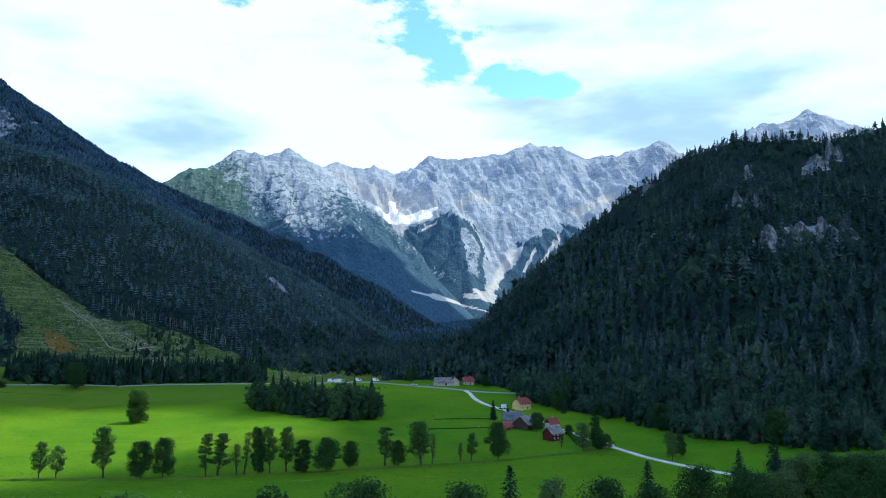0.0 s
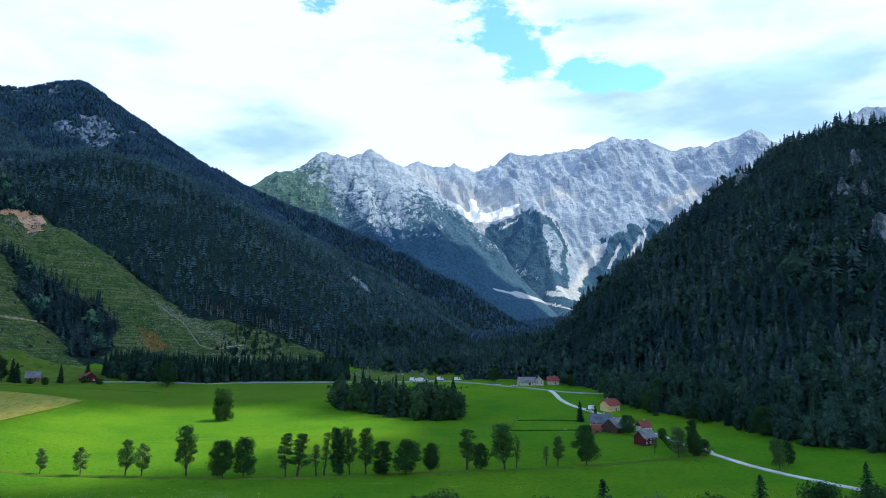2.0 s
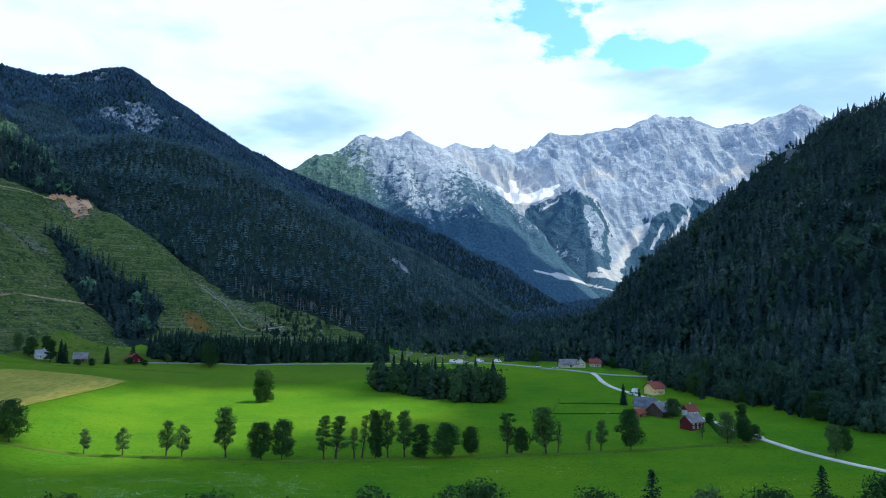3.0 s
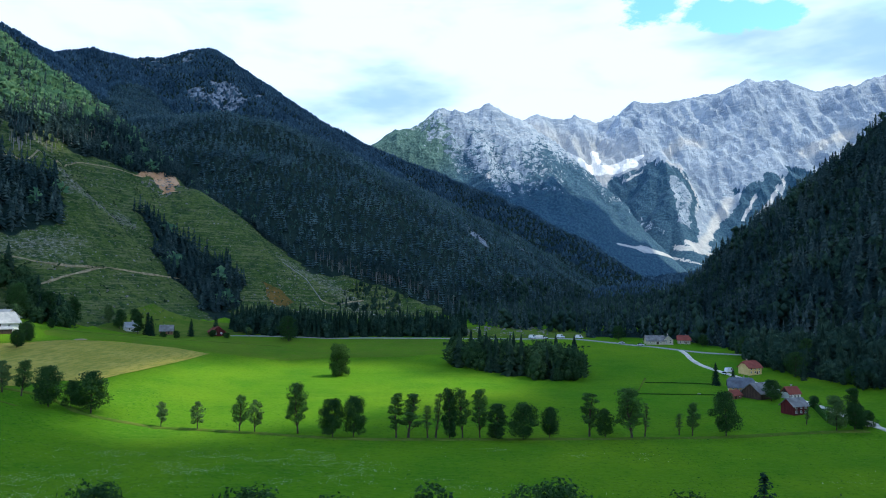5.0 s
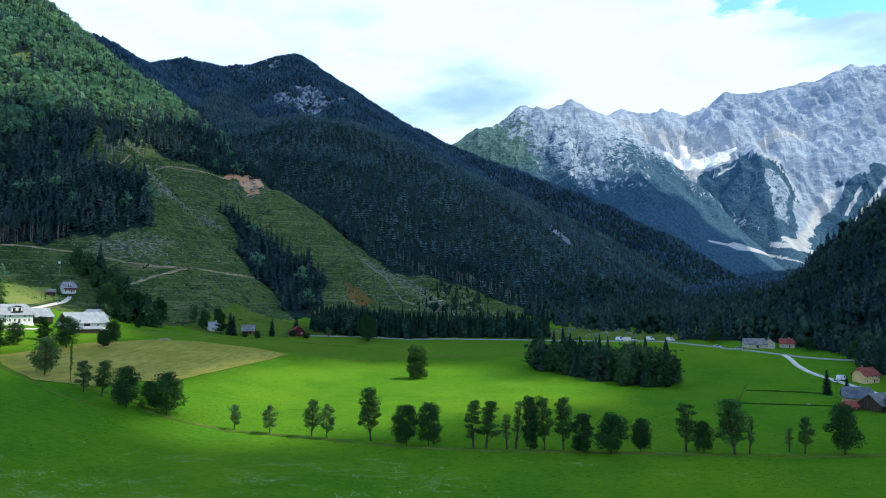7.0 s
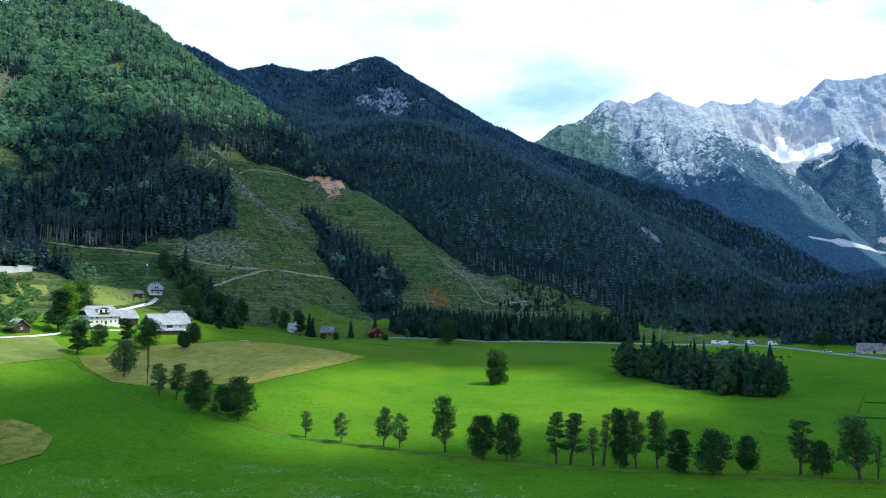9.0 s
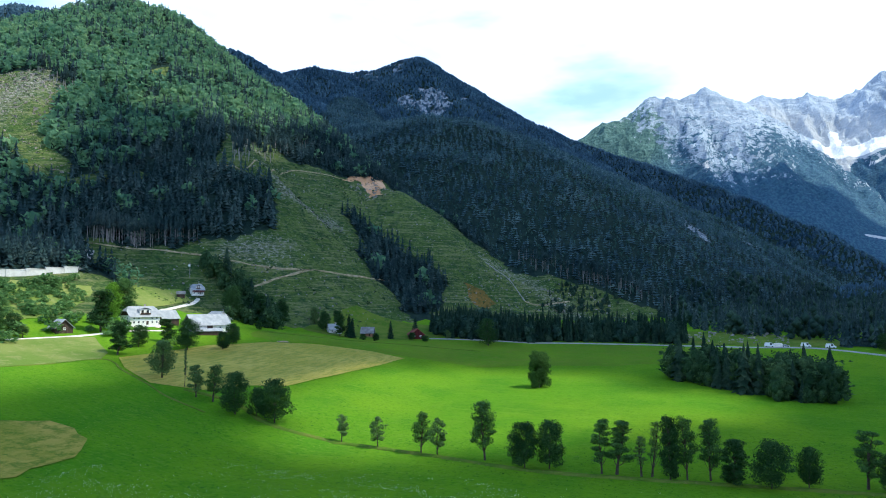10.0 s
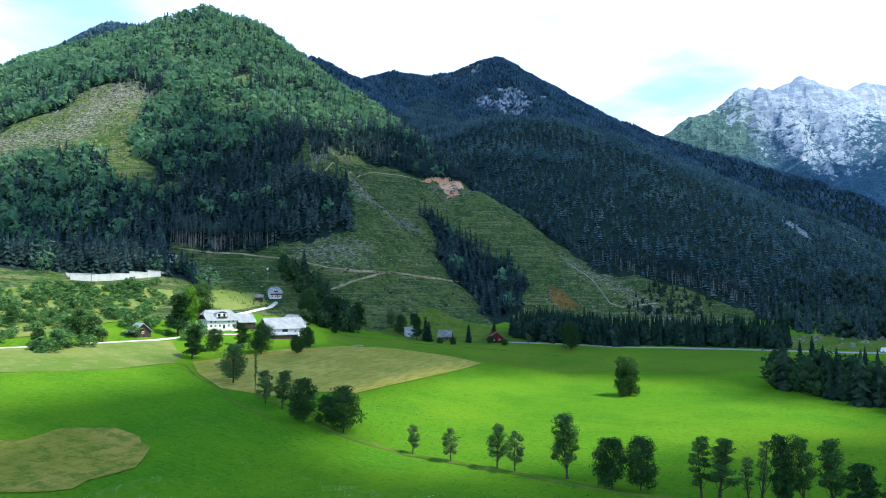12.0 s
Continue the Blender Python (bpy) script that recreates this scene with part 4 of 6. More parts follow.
def far_valley_wood():
    """The wood that fills the upper valley as far as the limestone mountains."""
    p = scatter(0, 900, 1100, 2480, 13, lambda x, y, z, u: (owner_of(x, y) == 0) & (x > 0.1 * y) & (x < 0.42 * y), 445)
    rng = np.random.default_rng(446)
    h = rng.normal(14, 3, len(p)).clip(7, 22)
    forest("upper_valley_wood", "dark spruce wood in the upper valley", p - [0, 0, 0.5], h, h * rng.uniform(0.3, 0.45, len(p)), FIR_FAR, HAZED_FAR_SPRUCE, 0.25, 447)


far_valley_wood()


def scrub(name, label, box, step, keep, tall, mat, seed, wide=(0.42, 0.75)):
    p = scatter(*box, step, keep, seed)
    rng = np.random.default_rng(seed)
    h = rng.lognormal(math.log(tall), 0.32, len(p)).clip(0.4, tall * 2.4)
    forest(name, label, p - [0, 0, 0.2], h, h * rng.uniform(*wide, len(p)), LEAF_BUSH if tall > 3 else LEAF_LOW, mat, 0.2, seed + 1)


# bush tones raised: part of the sunlight is put into the leaf colour
LIT_BUSH = leafy("sunlit_bush_leaves", ((0.110, 0.215, 0.066), (0.185, 0.325, 0.098), (0.270, 0.420, 0.140)), 0.5, 0.5)
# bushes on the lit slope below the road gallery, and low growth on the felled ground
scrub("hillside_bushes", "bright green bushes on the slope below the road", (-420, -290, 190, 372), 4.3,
      lambda x, y, z, u: inside(x, y, [(-305, 200), (-310, 270), (-318, 300), (-335, 345), (-372, 372), (-395, 330), (-410, 190)]) & (u < 0.72 + 0.5 * fbm(x, y, 30, 2, 507)) & (x > -372) & ((x < -318) | (u < 0.16)), 3.6, LIT_BUSH, 500)
scrub("roadside_bushes", "round bushes along the farm track", (-332, -284, 205, 322), 9.0, lambda x, y, z, u: u < 0.34, 5.5, LIT_BUSH, 505)
scrub("clearing_shrubs", "low shrubs and young trees on felled ground", (-700, -20, 400, 800), 4.0,
      lambda x, y, z, u: (clear_at(x, y) > 0.5) & (u < 0.6 + 0.7 * fbm(x, y, 40, 3, 511)) & (owner_of(x, y) > 0), 1.4, COPSE_LEAF, 510)


def trunks(name, label, p, seed, tall=(9, 13)):
    """Tall pale bare trunks at the edge of a felled wood."""
    rng = np.random.default_rng(seed)
    tv = np.array([(math.cos(a) * r, math.sin(a) * r, h) for h, r in ((0, 1.0), (1, 0.6)) for a in (0, 2.1, 4.2)])
    tf = np.array([(0, 1, 4), (0, 4, 3), (1, 2, 5), (1, 5, 4), (2, 0, 3), (2, 3, 5)])
    n = len(p)
    r, h = rng.uniform(0.18, 0.3, n), rng.uniform(*tall, n)
    v = tv[None] * np.stack([r, r, h], 1)[:, None] + p[:, None] - [0, 0, 0.5]
    v[:, 3:, :2] += rng.normal(0, 0.25, (n, 1, 2))
    f = (tf[None] + (np.arange(n) * 6)[:, None, None]).reshape(-1, 3)
    tagged(new(name, flat_mesh(name, v.reshape(-1, 3), f, [PALE_BARK])), label, "tree trunks", kind="stuff")
    return h


def tall_stand(name, pts, half, count, seed):
    """Old spruces with long bare trunks and high crowns, along the edge of felled ground."""
    rng = np.random.default_rng(seed)
    k = rng.integers(0, len(pts) - 1, count)
    t = rng.uniform(0, 1, count)
    a, b = np.array(pts, float)[k], np.array(pts, float)[k + 1]
    xy = a + (b - a) * t[:, None] + rng.uniform(-half, half, (count, 2))
    p = np.c_[xy, land(xy[:, 0], xy[:, 1])]
    h = trunks("bare_" + name, "tall pale bare spruce trunks at the edge of felled ground", p, seed, (14, 19))
    crown = p + np.c_[np.zeros((count, 2)), h * 0.72]
    forest(name, "tall spruces with high narrow crowns", crown, rng.uniform(7, 10, count), rng.uniform(1.6, 2.6, count), FIR_SETS, SPRUCE, 0.13, seed + 1)


tall_stand("trunk_wood", [(-436, 437), (-416, 449), (-395, 463), (-369, 478)], 4, 120, 520)
tall_stand("ridge_wood", [(-432, 618), (-440, 660), (-442, 715), (-425, 795)], 7, 60, 530)
tall_stand("slope_wood", [(-195, 765), (-150, 765), (-100, 780), (-50, 785)], 9, 80, 540)
tall_stand("glade_wood", [(-672, 575), (-608, 566)], 8, 26, 550)
tall_stand("spur_wood", [(-432, 612), (-410, 580), (-392, 555)], 7, 40, 555)


def litter(name, label, count, keep, box, size, mat, seed):
    """Stones, stumps and logs strewn over the felled slopes."""
    rng = np.random.default_rng(seed)
    x, y = rng.uniform(box[0], box[1], count * 4), rng.uniform(box[2], box[3], count * 4)
    k = keep(x, y, rng.uniform(0, 1, len(x)))
    x, y = x[k][:count], y[k][:count]
    n = len(x)
    cube = np.array([(a, b, c) for a in (-1, 1) for b in (-1, 1) for c in (-1, 1)], float)
    f = np.array([(0, 1, 3, 2), (4, 6, 7, 5), (0, 4, 5, 1), (2, 3, 7, 6), (0, 2, 6, 4), (1, 5, 7, 3)])
    v = cube[None] * rng.uniform(0.35, 1.0, (n, 8, 1)) * (rng.lognormal(math.log(size), 0.5, (n, 1, 1)).clip(0.2 * size, 1.9 * size) * rng.uniform(0.4, 1.4, (n, 1, 3)))
    a = rng.uniform(0, 6.28, n)
    c, s = np.cos(a)[:, None], np.sin(a)[:, None]
    v = np.stack([v[:, :, 0] * c - v[:, :, 1] * s, v[:, :, 0] * s + v[:, :, 1] * c, v[:, :, 2]], -1) + np.stack([x, y, land(x, y)], 1)[:, None]
    tagged(new(name, flat_mesh(name, v.reshape(-1, 3), (f[None] + (np.arange(n) * 8)[:, None, None]).reshape(-1, 4), [mat], False)), label, "rubble", kind="stuff")


STONE = plain("weathered_stone", (0.17, 0.165, 0.15), (0.32, 0.31, 0.29), 0.4, 0.9)
litter("slope_stones", "pale stones and brash on felled slopes", 4500, lambda x, y, u: (clear_at(x, y) > 0.5) & (owner_of(x, y) == 1) & (u < 0.16 + 0.9 * bare_at(x, y)), (-480, -120, 420, 800), 0.45, STONE, 560)
litter("glade_stones", "pale boulders and brash in the glade", 900, lambda x, y, u: (clear_at(x, y) > 0.5) & (u < 0.5), (-215, -35, 590, 770), 0.6, STONE, 562)
litter("quarry_rocks", "pale broken rocks below the quarry", 130, lambda x, y, u: u < 0.5, (-378, -350, 730, 790), 1.0, STONE, 563)
litter("pasture_stones", "pale boulders on rough pasture behind the road", 130, lambda x, y, u: u < 0.6, (-22, 40, 528, 600), 0.75, STONE, 564)
BRASH = plain("grey_brash", (0.13, 0.115, 0.09), (0.34, 0.31, 0.27), 0.5, 0.95)
litter("glade_brash", "grey logs and brash on the high clearing", 1500, lambda x, y, u: (clear_at(x, y) > 0.5) & (u < 0.25 + 0.75 * smooth(y, 480, 540)), (-800, -490, 400, 590), 0.8, BRASH, 565)


def crag(x, y, wide, high, facing, seed, depth=6.0):
    """A broken limestone cliff that stands out of the slope; facing: degrees from +x."""
    nu, nv = max(8, int(wide / 1.6)), max(8, int(high / 1.6))
    gu, gv = np.meshgrid(np.linspace(-1, 1, nu), np.linspace(0, 1, nv))
    gu, gv = gu.ravel(), gv.ravel()
    u = gu * wide / 2
    top = high * (0.75 + 0.55 * fbm(u + seed * 11, 0 * u, wide * 0.25, 4, seed + 3)) * (1 - 0.7 * np.abs(gu) ** 4)
    w = gv * top
    block = np.round(2.5 * fbm(u + seed * 37, w * 0.6, 10, 3, seed)) / 2.5
    out = depth * (0.5 + 0.9 * block + 0.45 * fbm(u + seed * 5, w, 3.5, 3, seed + 1, True)) * (1 - np.abs(gu) ** 6) - depth * np.abs(gu) ** 6
    a = radians(facing)
    back = w * 0.5 + 14 * smooth(gv, 0.93, 1.0)
    px = x + (out - back) * math.cos(a) - u * math.sin(a)
    py = y + (out - back) * math.sin(a) + u * math.cos(a)
    v = np.stack([px, py, land(x - u * math.sin(a), y + u * math.cos(a)) - 5 + w], 1)
    i = np.arange(nu * nv).reshape(nv, nu)
    f = np.stack([i[:-1, :-1], i[:-1, 1:], i[1:, 1:], i[1:, :-1]], -1).reshape(-1, 4)
    return tagged(new("cliff", flat_mesh("cliff", v, f, [CLIFF], False)), "pale broken limestone cliff among dark spruces", "cliff", "cliffs", "structure")


def cliff_build(g, place):
    up = g.noise(g.stretch(place, 0.25, 0.25, 0.06), 1.0, 6.0, 0.65)
    fine = g.noise(place, 0.5, 6.0, 0.7)
    c = g.mix(g.ramp(up, 0.38, 0.62), rgb(0.05, 0.062, 0.075), rgb(0.27, 0.285, 0.305))
    c = g.mix(g.ramp(fine, 0.46, 0.62, 0.0, 0.85), c, rgb(0.06, 0.075, 0.06))
    return (c, fine, 1.5)


CLIFF = material("cliff_rock", cliff_build, 0.9)
CRAGS = ((334, 421, 15, 26, 238), (372, 446, 20, 16, 242), (390, 448, 24, 20, 240), (410, 450, 24, 22, 245), (430, 450, 22, 20, 245), (352, 486, 18, 22, 238), (366, 482, 18, 24, 240), (399, 535, 14, 24, 235), (323, 420, 14, 12, 235),
         (315, 496, 16, 16, 235), (311, 578, 20, 14, 225), (390, 708, 14, 26, 215), (480, 538, 14, 22, 240), (502, 543, 16, 28, 240), (462, 532, 16, 14, 240))
for k, (cx, cy, cw, ch, cf) in enumerate(CRAGS):
    crag(cx, cy, cw, ch + 2, cf, 600 + k, 4.0)

# ---- single trees ----
BARK = plain("bark", (0.035, 0.028, 0.022), (0.09, 0.075, 0.06), 1.5, 0.95, depth=0.05)
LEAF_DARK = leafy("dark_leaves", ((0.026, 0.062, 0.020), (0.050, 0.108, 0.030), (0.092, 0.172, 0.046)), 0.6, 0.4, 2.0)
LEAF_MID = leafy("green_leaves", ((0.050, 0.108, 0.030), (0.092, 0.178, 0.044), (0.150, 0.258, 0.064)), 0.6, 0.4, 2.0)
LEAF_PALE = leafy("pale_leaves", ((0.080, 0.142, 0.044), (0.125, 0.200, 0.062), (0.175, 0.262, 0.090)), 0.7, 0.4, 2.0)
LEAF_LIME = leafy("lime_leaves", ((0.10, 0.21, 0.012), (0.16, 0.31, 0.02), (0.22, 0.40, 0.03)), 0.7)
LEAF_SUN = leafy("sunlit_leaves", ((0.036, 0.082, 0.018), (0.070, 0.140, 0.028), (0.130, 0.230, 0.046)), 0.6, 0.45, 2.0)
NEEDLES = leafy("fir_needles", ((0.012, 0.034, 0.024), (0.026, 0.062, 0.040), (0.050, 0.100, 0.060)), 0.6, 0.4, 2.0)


def tube(points, radii, sides=6):
    """Vertices and quads of a tapering limb."""
    v, f = [], []
    for k, (p, r) in enumerate(zip(points, radii)):
        for s in range(sides):
            a = 2 * math.pi * s / sides
            v.append((p[0] + r * math.cos(a), p[1] + r * math.sin(a), p[2]))
        if k:
            for s in range(sides):
                a, b = (k - 1) * sides + s, (k - 1) * sides + (s + 1) % sides
                f.append((a, b, b + sides, a + sides))
    return np.array(v), np.array(f)


def joined(pieces):
    vs, fs, n = [], [], 0
    for v, f in pieces:
        vs.append(v)
        fs.append(f + n)
        n += len(v)
    return np.concatenate(vs), np.concatenate(fs)


def leaf_cards(centres, out, size, rng):
    """Small bent leaf sprays: quads that lie over the crown's lobes, each tilted by chance."""
    n = len(centres)
    nrm = out / (np.linalg.norm(out, axis=1, keepdims=True) + 1e-6) + rng.normal(0, 0.34, (n, 3))
    nrm /= np.linalg.norm(nrm, axis=1, keepdims=True)
    a = np.cross(nrm, rng.normal(0, 1, (n, 3)))
    a /= np.linalg.norm(a, axis=1, keepdims=True)
    b = np.cross(nrm, a)
    s = (size * rng.uniform(0.6, 1.3, n))[:, None]
    v = np.stack([centres - a * s, centres - b * s * 0.7, centres + a * s, centres + b * s * 0.7], 1)
    v[:, 1::2] -= (nrm * s * 0.3)[:, None]
    return v.reshape(-1, 3), np.arange(n * 4).reshape(-1, 4)


def make_tree(kind, seed):
    """A tree one metre in crown scale: built at full size, parented to an Empty at its foot."""
    rng = np.random.default_rng(seed)
    name, label, height, width, base, leaves, n_lobes, n_cards, size, mat, shape = TREES[kind]
    root = new(name)
    pieces, lobes = [], []
    lean = rng.normal(0, 0.03, 2) * height
    top = 0.82 * height
    spine = [np.array([lean[0] * t + 0.012 * height * math.sin(3 * t + seed), lean[1] * t + 0.012 * height * math.cos(4 * t), t * top - 0.4 * (t == 0)]) for t in np.linspace(0, 1, 7)]
    r0 = 0.013 * height
    pieces.append(tube(spine, [r0 * (1.3 - 0.3 * min(1, 4 * t)) * (1 - 0.85 * t) + 0.03 for t in np.linspace(0, 1, 7)], 7))
    for k in range(n_lobes):
        t = (k + rng.uniform(0.0, 1.0)) / n_lobes
        z = base + (0.96 - base) * t
        if shape == "round":
            reach = math.sqrt(max(0.05, 1 - (2 * t - 0.85) ** 2 / 1.4)) * rng.uniform(0.75, 1.1)
            fat = 0.17 + 0.09 * rng.uniform()
        elif shape == "slim":
            reach = (1.0 - 0.25 * t) * rng.uniform(0.5, 1.15)
            fat = 0.17 + 0.13 * rng.uniform()
        elif shape == "column":
            reach = (1 - 0.75 * max(0, t - 0.45) ** 1.2) * (0.75 + 0.25 * min(1, 5 * t)) * rng.uniform(0.8, 1.1)
            fat = 0.17 + 0.08 * rng.uniform()
        else:
            reach = (1.0 - 0.45 * abs(2 * t - 0.9)) * rng.uniform(0.55, 1.15)
            fat = 0.13 + 0.11 * rng.uniform()
        a = k * 2.4 + rng.normal(0, 0.5)
        d = width / 2 * reach * rng.uniform(0.35, 0.82)
        c = np.array([lean[0] * z + d * math.cos(a), lean[1] * z + d * math.sin(a), z * height])
        lobes.append((c, width * fat * (0.7 + 0.4 * min(1, reach))))
        start = spine[min(6, max(1, int(6 * max(0.12, z - 0.16) / 0.82)))]
        mid = start * 0.45 + c * 0.55 + np.array([0, 0, -0.02 * height])
        pieces.append(tube([start, mid, c], [r0 * 0.5, r0 * 0.3, 0.03], 5))
    lobes.append((np.array([lean[0], lean[1], height * 0.93]), width * 0.15))
    v, f = joined(pieces)
    trunk = new("trunk", flat_mesh("trunk", v, f, [BARK]))
    trunk.parent = root
    pts, outs = [], []
    for c, r in lobes:
        d = rng.normal(0, 1, (n_cards, 3))
        d /= np.linalg.norm(d, axis=1, keepdims=True)
        d *= (rng.uniform(0.35, 1.0, (n_cards, 1)) ** 0.5) * r * np.array([1, 1, 0.66]) * (1 + 0.12 * rng.normal(0, 1, (n_cards, 1)))
        pts.append(c + d)
        outs.append(d + 0.12 * (c - [lean[0], lean[1], height * 0.5]) + [0, 0, 0.3 * r])
    v, f = leaf_cards(np.concatenate(pts), np.concatenate(outs), size, rng)
    crown = new("crown", flat_mesh("crown", v, f, [mat], False))
    crown.parent = root
    return tagged(root, label, "tree")


def make_fir(kind, seed):
    """A spruce: a straight trunk and whorls of drooping sprays."""
    rng = np.random.default_rng(seed)
    name, label, height, width, base, leaves, n_lobes, n_cards, size, mat, shape = TREES[kind]
    root = new(name)
    v, f = tube([(0, 0, -0.4), (0, 0, height * 0.5), (0, 0, height)], [0.02 * height, 0.012 * height, 0.02], 7)
    new("trunk", flat_mesh("trunk", v, f, [BARK])).parent = root
    pts, tips = [], []
    for k in range(n_lobes):
        t = k / n_lobes
        z = height * (base + (1 - base) * t)
        r = width / 2 * (1 - t) ** 0.72 + 0.12
        m = int(5 + 8 * (1 - t))
        for s in range(m):
            a = 2 * math.pi * (s + rng.uniform(-0.3, 0.3)) / m + k
            reach = r * rng.uniform(0.65, 1.15)
            for u in np.linspace(0.25, 1.0, max(2, int(n_cards * (1 - 0.6 * t)))):
                pts.append((reach * u * math.cos(a), reach * u * math.sin(a), z - reach * 0.28 * u * u + rng.normal(0, 0.1)))
    pts.append((0, 0, height))
    p = np.array(pts)
    v, f = leaf_cards(p, p * [0.35, 0.35, 0] + [0, 0, 0.8], size, rng)
    new("crown", flat_mesh("crown", v, f, [mat], False)).parent = root
    return tagged(root, label, "tree")


# kind: name, label, height, width, crown's foot, -, lobes, sprays a lobe, spray size, leaves, habit
TREES = {
    "round": ("broadleaf_tree", "dense round dark green broadleaf tree in the meadow", 13, 11, 0.16, 0, 26, 220, 0.25, LEAF_DARK, "round"),
    "tall": ("ash_tree", "tall loose-crowned green broadleaf tree in the meadow", 16.5, 8.5, 0.28, 0, 27, 160, 0.21, LEAF_MID, "open"),
    "dense": ("hornbeam_tree", "dense dark green columnar tree in the row", 16, 7, 0.08, 0, 34, 190, 0.24, LEAF_DARK, "column"),
    "dark": ("alder_tree", "tall dark green broadleaf tree in the row", 16, 6.5, 0.16, 0, 24, 190, 0.25, LEAF_DARK, "slim"),
    "slim": ("poplar_tree", "slim green broadleaf tree with visible trunk", 15, 4.6, 0.26, 0, 18, 170, 0.2, LEAF_MID, "slim"),
    "thin": ("birch_tree", "thin pale sparse young tree", 14, 3.2, 0.34, 0, 18, 60, 0.18, LEAF_PALE, "slim"),
    "young": ("young_tree", "small light green young tree", 9.5, 5.0, 0.26, 0, 15, 120, 0.2, LEAF_PALE, "round"),
    "lone": ("lone_tree", "large dense broadleaf tree alone in the meadow", 16.3, 11, 0.05, 0, 46, 210, 0.30, LEAF_SUN, "column"),
    "lime": ("lime_tree", "bright yellow-green broadleaf tree in sunlight", 18, 13, 0.14, 0, 32, 150, 0.36, LEAF_LIME, "round"),
    "grey": ("willow_tree", "grey-green loose broadleaf tree", 15, 12, 0.18, 0, 38, 100, 0.30, LEAF_PALE, "open"),
    "big": ("large_broadleaf_tree", "large green broadleaf tree with full crown", 22, 14, 0.12, 0, 44, 170, 0.36, LEAF_MID, "round"),
    "canopy": ("large_broadleaf_tree", "large dark green broadleaf tree with full crown", 22, 14, 0.12, 0, 40, 240, 0.25, LEAF_DARK, "round"),
    "near_fir": ("spruce_tree", "tall dark green spruce with drooping branches", 23, 9.5, 0.05, 0, 60, 10, 0.27, NEEDLES, "fir"),
    "near_leafy": ("willow_tree", "grey-green loose broadleaf tree", 20, 12, 0.2, 0, 34, 220, 0.25, LEAF_PALE, "open"),
    "fir": ("spruce_tree", "dark green spruce with drooping branches", 15, 6.5, 0.05, 0, 40, 6, 0.4, NEEDLES, "fir"),
}
BUILT = {}


def plant(kind, x, y, height=None, width=None, group="", tone=0):
    """A tree of that kind at a place; the first of each of three sorts is built, the others are copies, turned and scaled."""
    n = BUILT.setdefault(kind, [])
    index = len(n)
    h0, w0 = TREES[kind][2], TREES[kind][3]
    sz, sw = (height or h0) / h0, (width or w0) / w0
    m = Matrix.Translation((x, y, at_land(x, y))) @ Matrix.Rotation(index * 2.1 + x * 0.05, 4, "Z") @ Matrix.Diagonal((sw, sw, sz, 1))
    if index < 3:
        ob = (make_fir if TREES[kind][10] == "fir" else make_tree)(kind, 900 + 31 * index + len(kind) * 7)
        ob.matrix_basis = m
        ob.matrix_world = m
    else:
        first = n[index % 3]
        old = first.matrix_basis.copy()
        ob = copy_thing(first, Matrix.Identity(4))
        ob.matrix_basis = m
        ob.rotation_euler = m.to_euler()
    n.append(ob)
    if group:
        ob["group"] = group
    return ob


ROW = "trees in the row across the meadow"
for kind, x, y, h, w in (("young", -119, 252, 9, 5), ("young", -104, 248, 10, 5.5), ("tall", -88, 246, 12.5, 7.5), ("young", -82, 244, 11, 6), ("tall", -67, 243, 17.5, 10.5), ("round", -54, 239, 12.4, 10.5), ("round", -47, 240, 13.2, 9.5),
                         ("slim", -33, 240, 15, 5.6), ("slim", -28.5, 241, 14.8, 8), ("thin", -22.5, 241, 11, 4.2), ("thin", -19.5, 242, 15, 4.4), ("dense", -15, 240, 16.6, 6), ("tall", -11, 242, 16.4, 7.5), ("tall", -5, 243, 16.2, 8.6),
                         ("dense", 0.5, 240, 12, 7.5), ("round", 9, 240, 11.8, 11), ("round", 18, 244, 10.2, 7.4)):
    plant(kind, x, y, h, w, ROW)
for kind, x, y, h, w in (("slim", 31.5, 248, 15, 7), ("round", 36.5, 247, 9.2, 7.5), ("tall", 44.5, 244, 17, 13), ("thin", 49.5, 246, 12, 3), ("thin", 62, 253, 7.5, 3), ("tall", 66.5, 252, 11, 6.5), ("round", 77.5, 252, 14.6, 10),
                         ("grey", 118, 262, 12, 10), ("round", 124, 262, 9.5, 8), ("dark", 127.5, 270, 14, 6), ("round", 131, 268, 6, 7), ("grey", 145, 237, 11, 8), ("round", 152, 243, 9, 6), ("thin", 112, 272, 6, 2.5)):
    plant(kind, x, y, h, w, ROW)
for (x, y), kind, h, w in zip([(-294, 244), (-292, 251), (-300, 266), (-298, 272), (-324, 251), (-290, 271), (-304, 298), (-294, 297), (-301, 329)], ("round", "young", "tall", "round", "tall", "young", "young", "round", "young"), (7, 8, 13, 9, 10, 6, 5, 6, 7), (7, 7, 11, 9, 8, 6, 5, 6, 6)):
    plant(kind, x, y, h, w, "small trees below the pass road")
MEADOW_TREES = "single trees and clumps in the meadow"
for kind, x, y, h, w in (("lone", -82, 376, 16.8, 11.5), ("canopy", -142, 486, 18, 14), ("round", -161, 251, 14.5, 12), ("round", -154, 254, 10, 8), ("round", -146, 253, 14.8, 13), ("tall", -175, 257, 13.4, 9), ("young", -183, 257, 12, 8),
                         ("thin", -168, 258, 11, 2.6), ("thin", -195, 265, 15.5, 1.8), ("grey", -209, 268, 15.5, 14), ("round", -10, 470, 5, 6)):
    plant(kind, x, y, h, w, MEADOW_TREES)
FARM_TREES = "trees round the farmhouse"
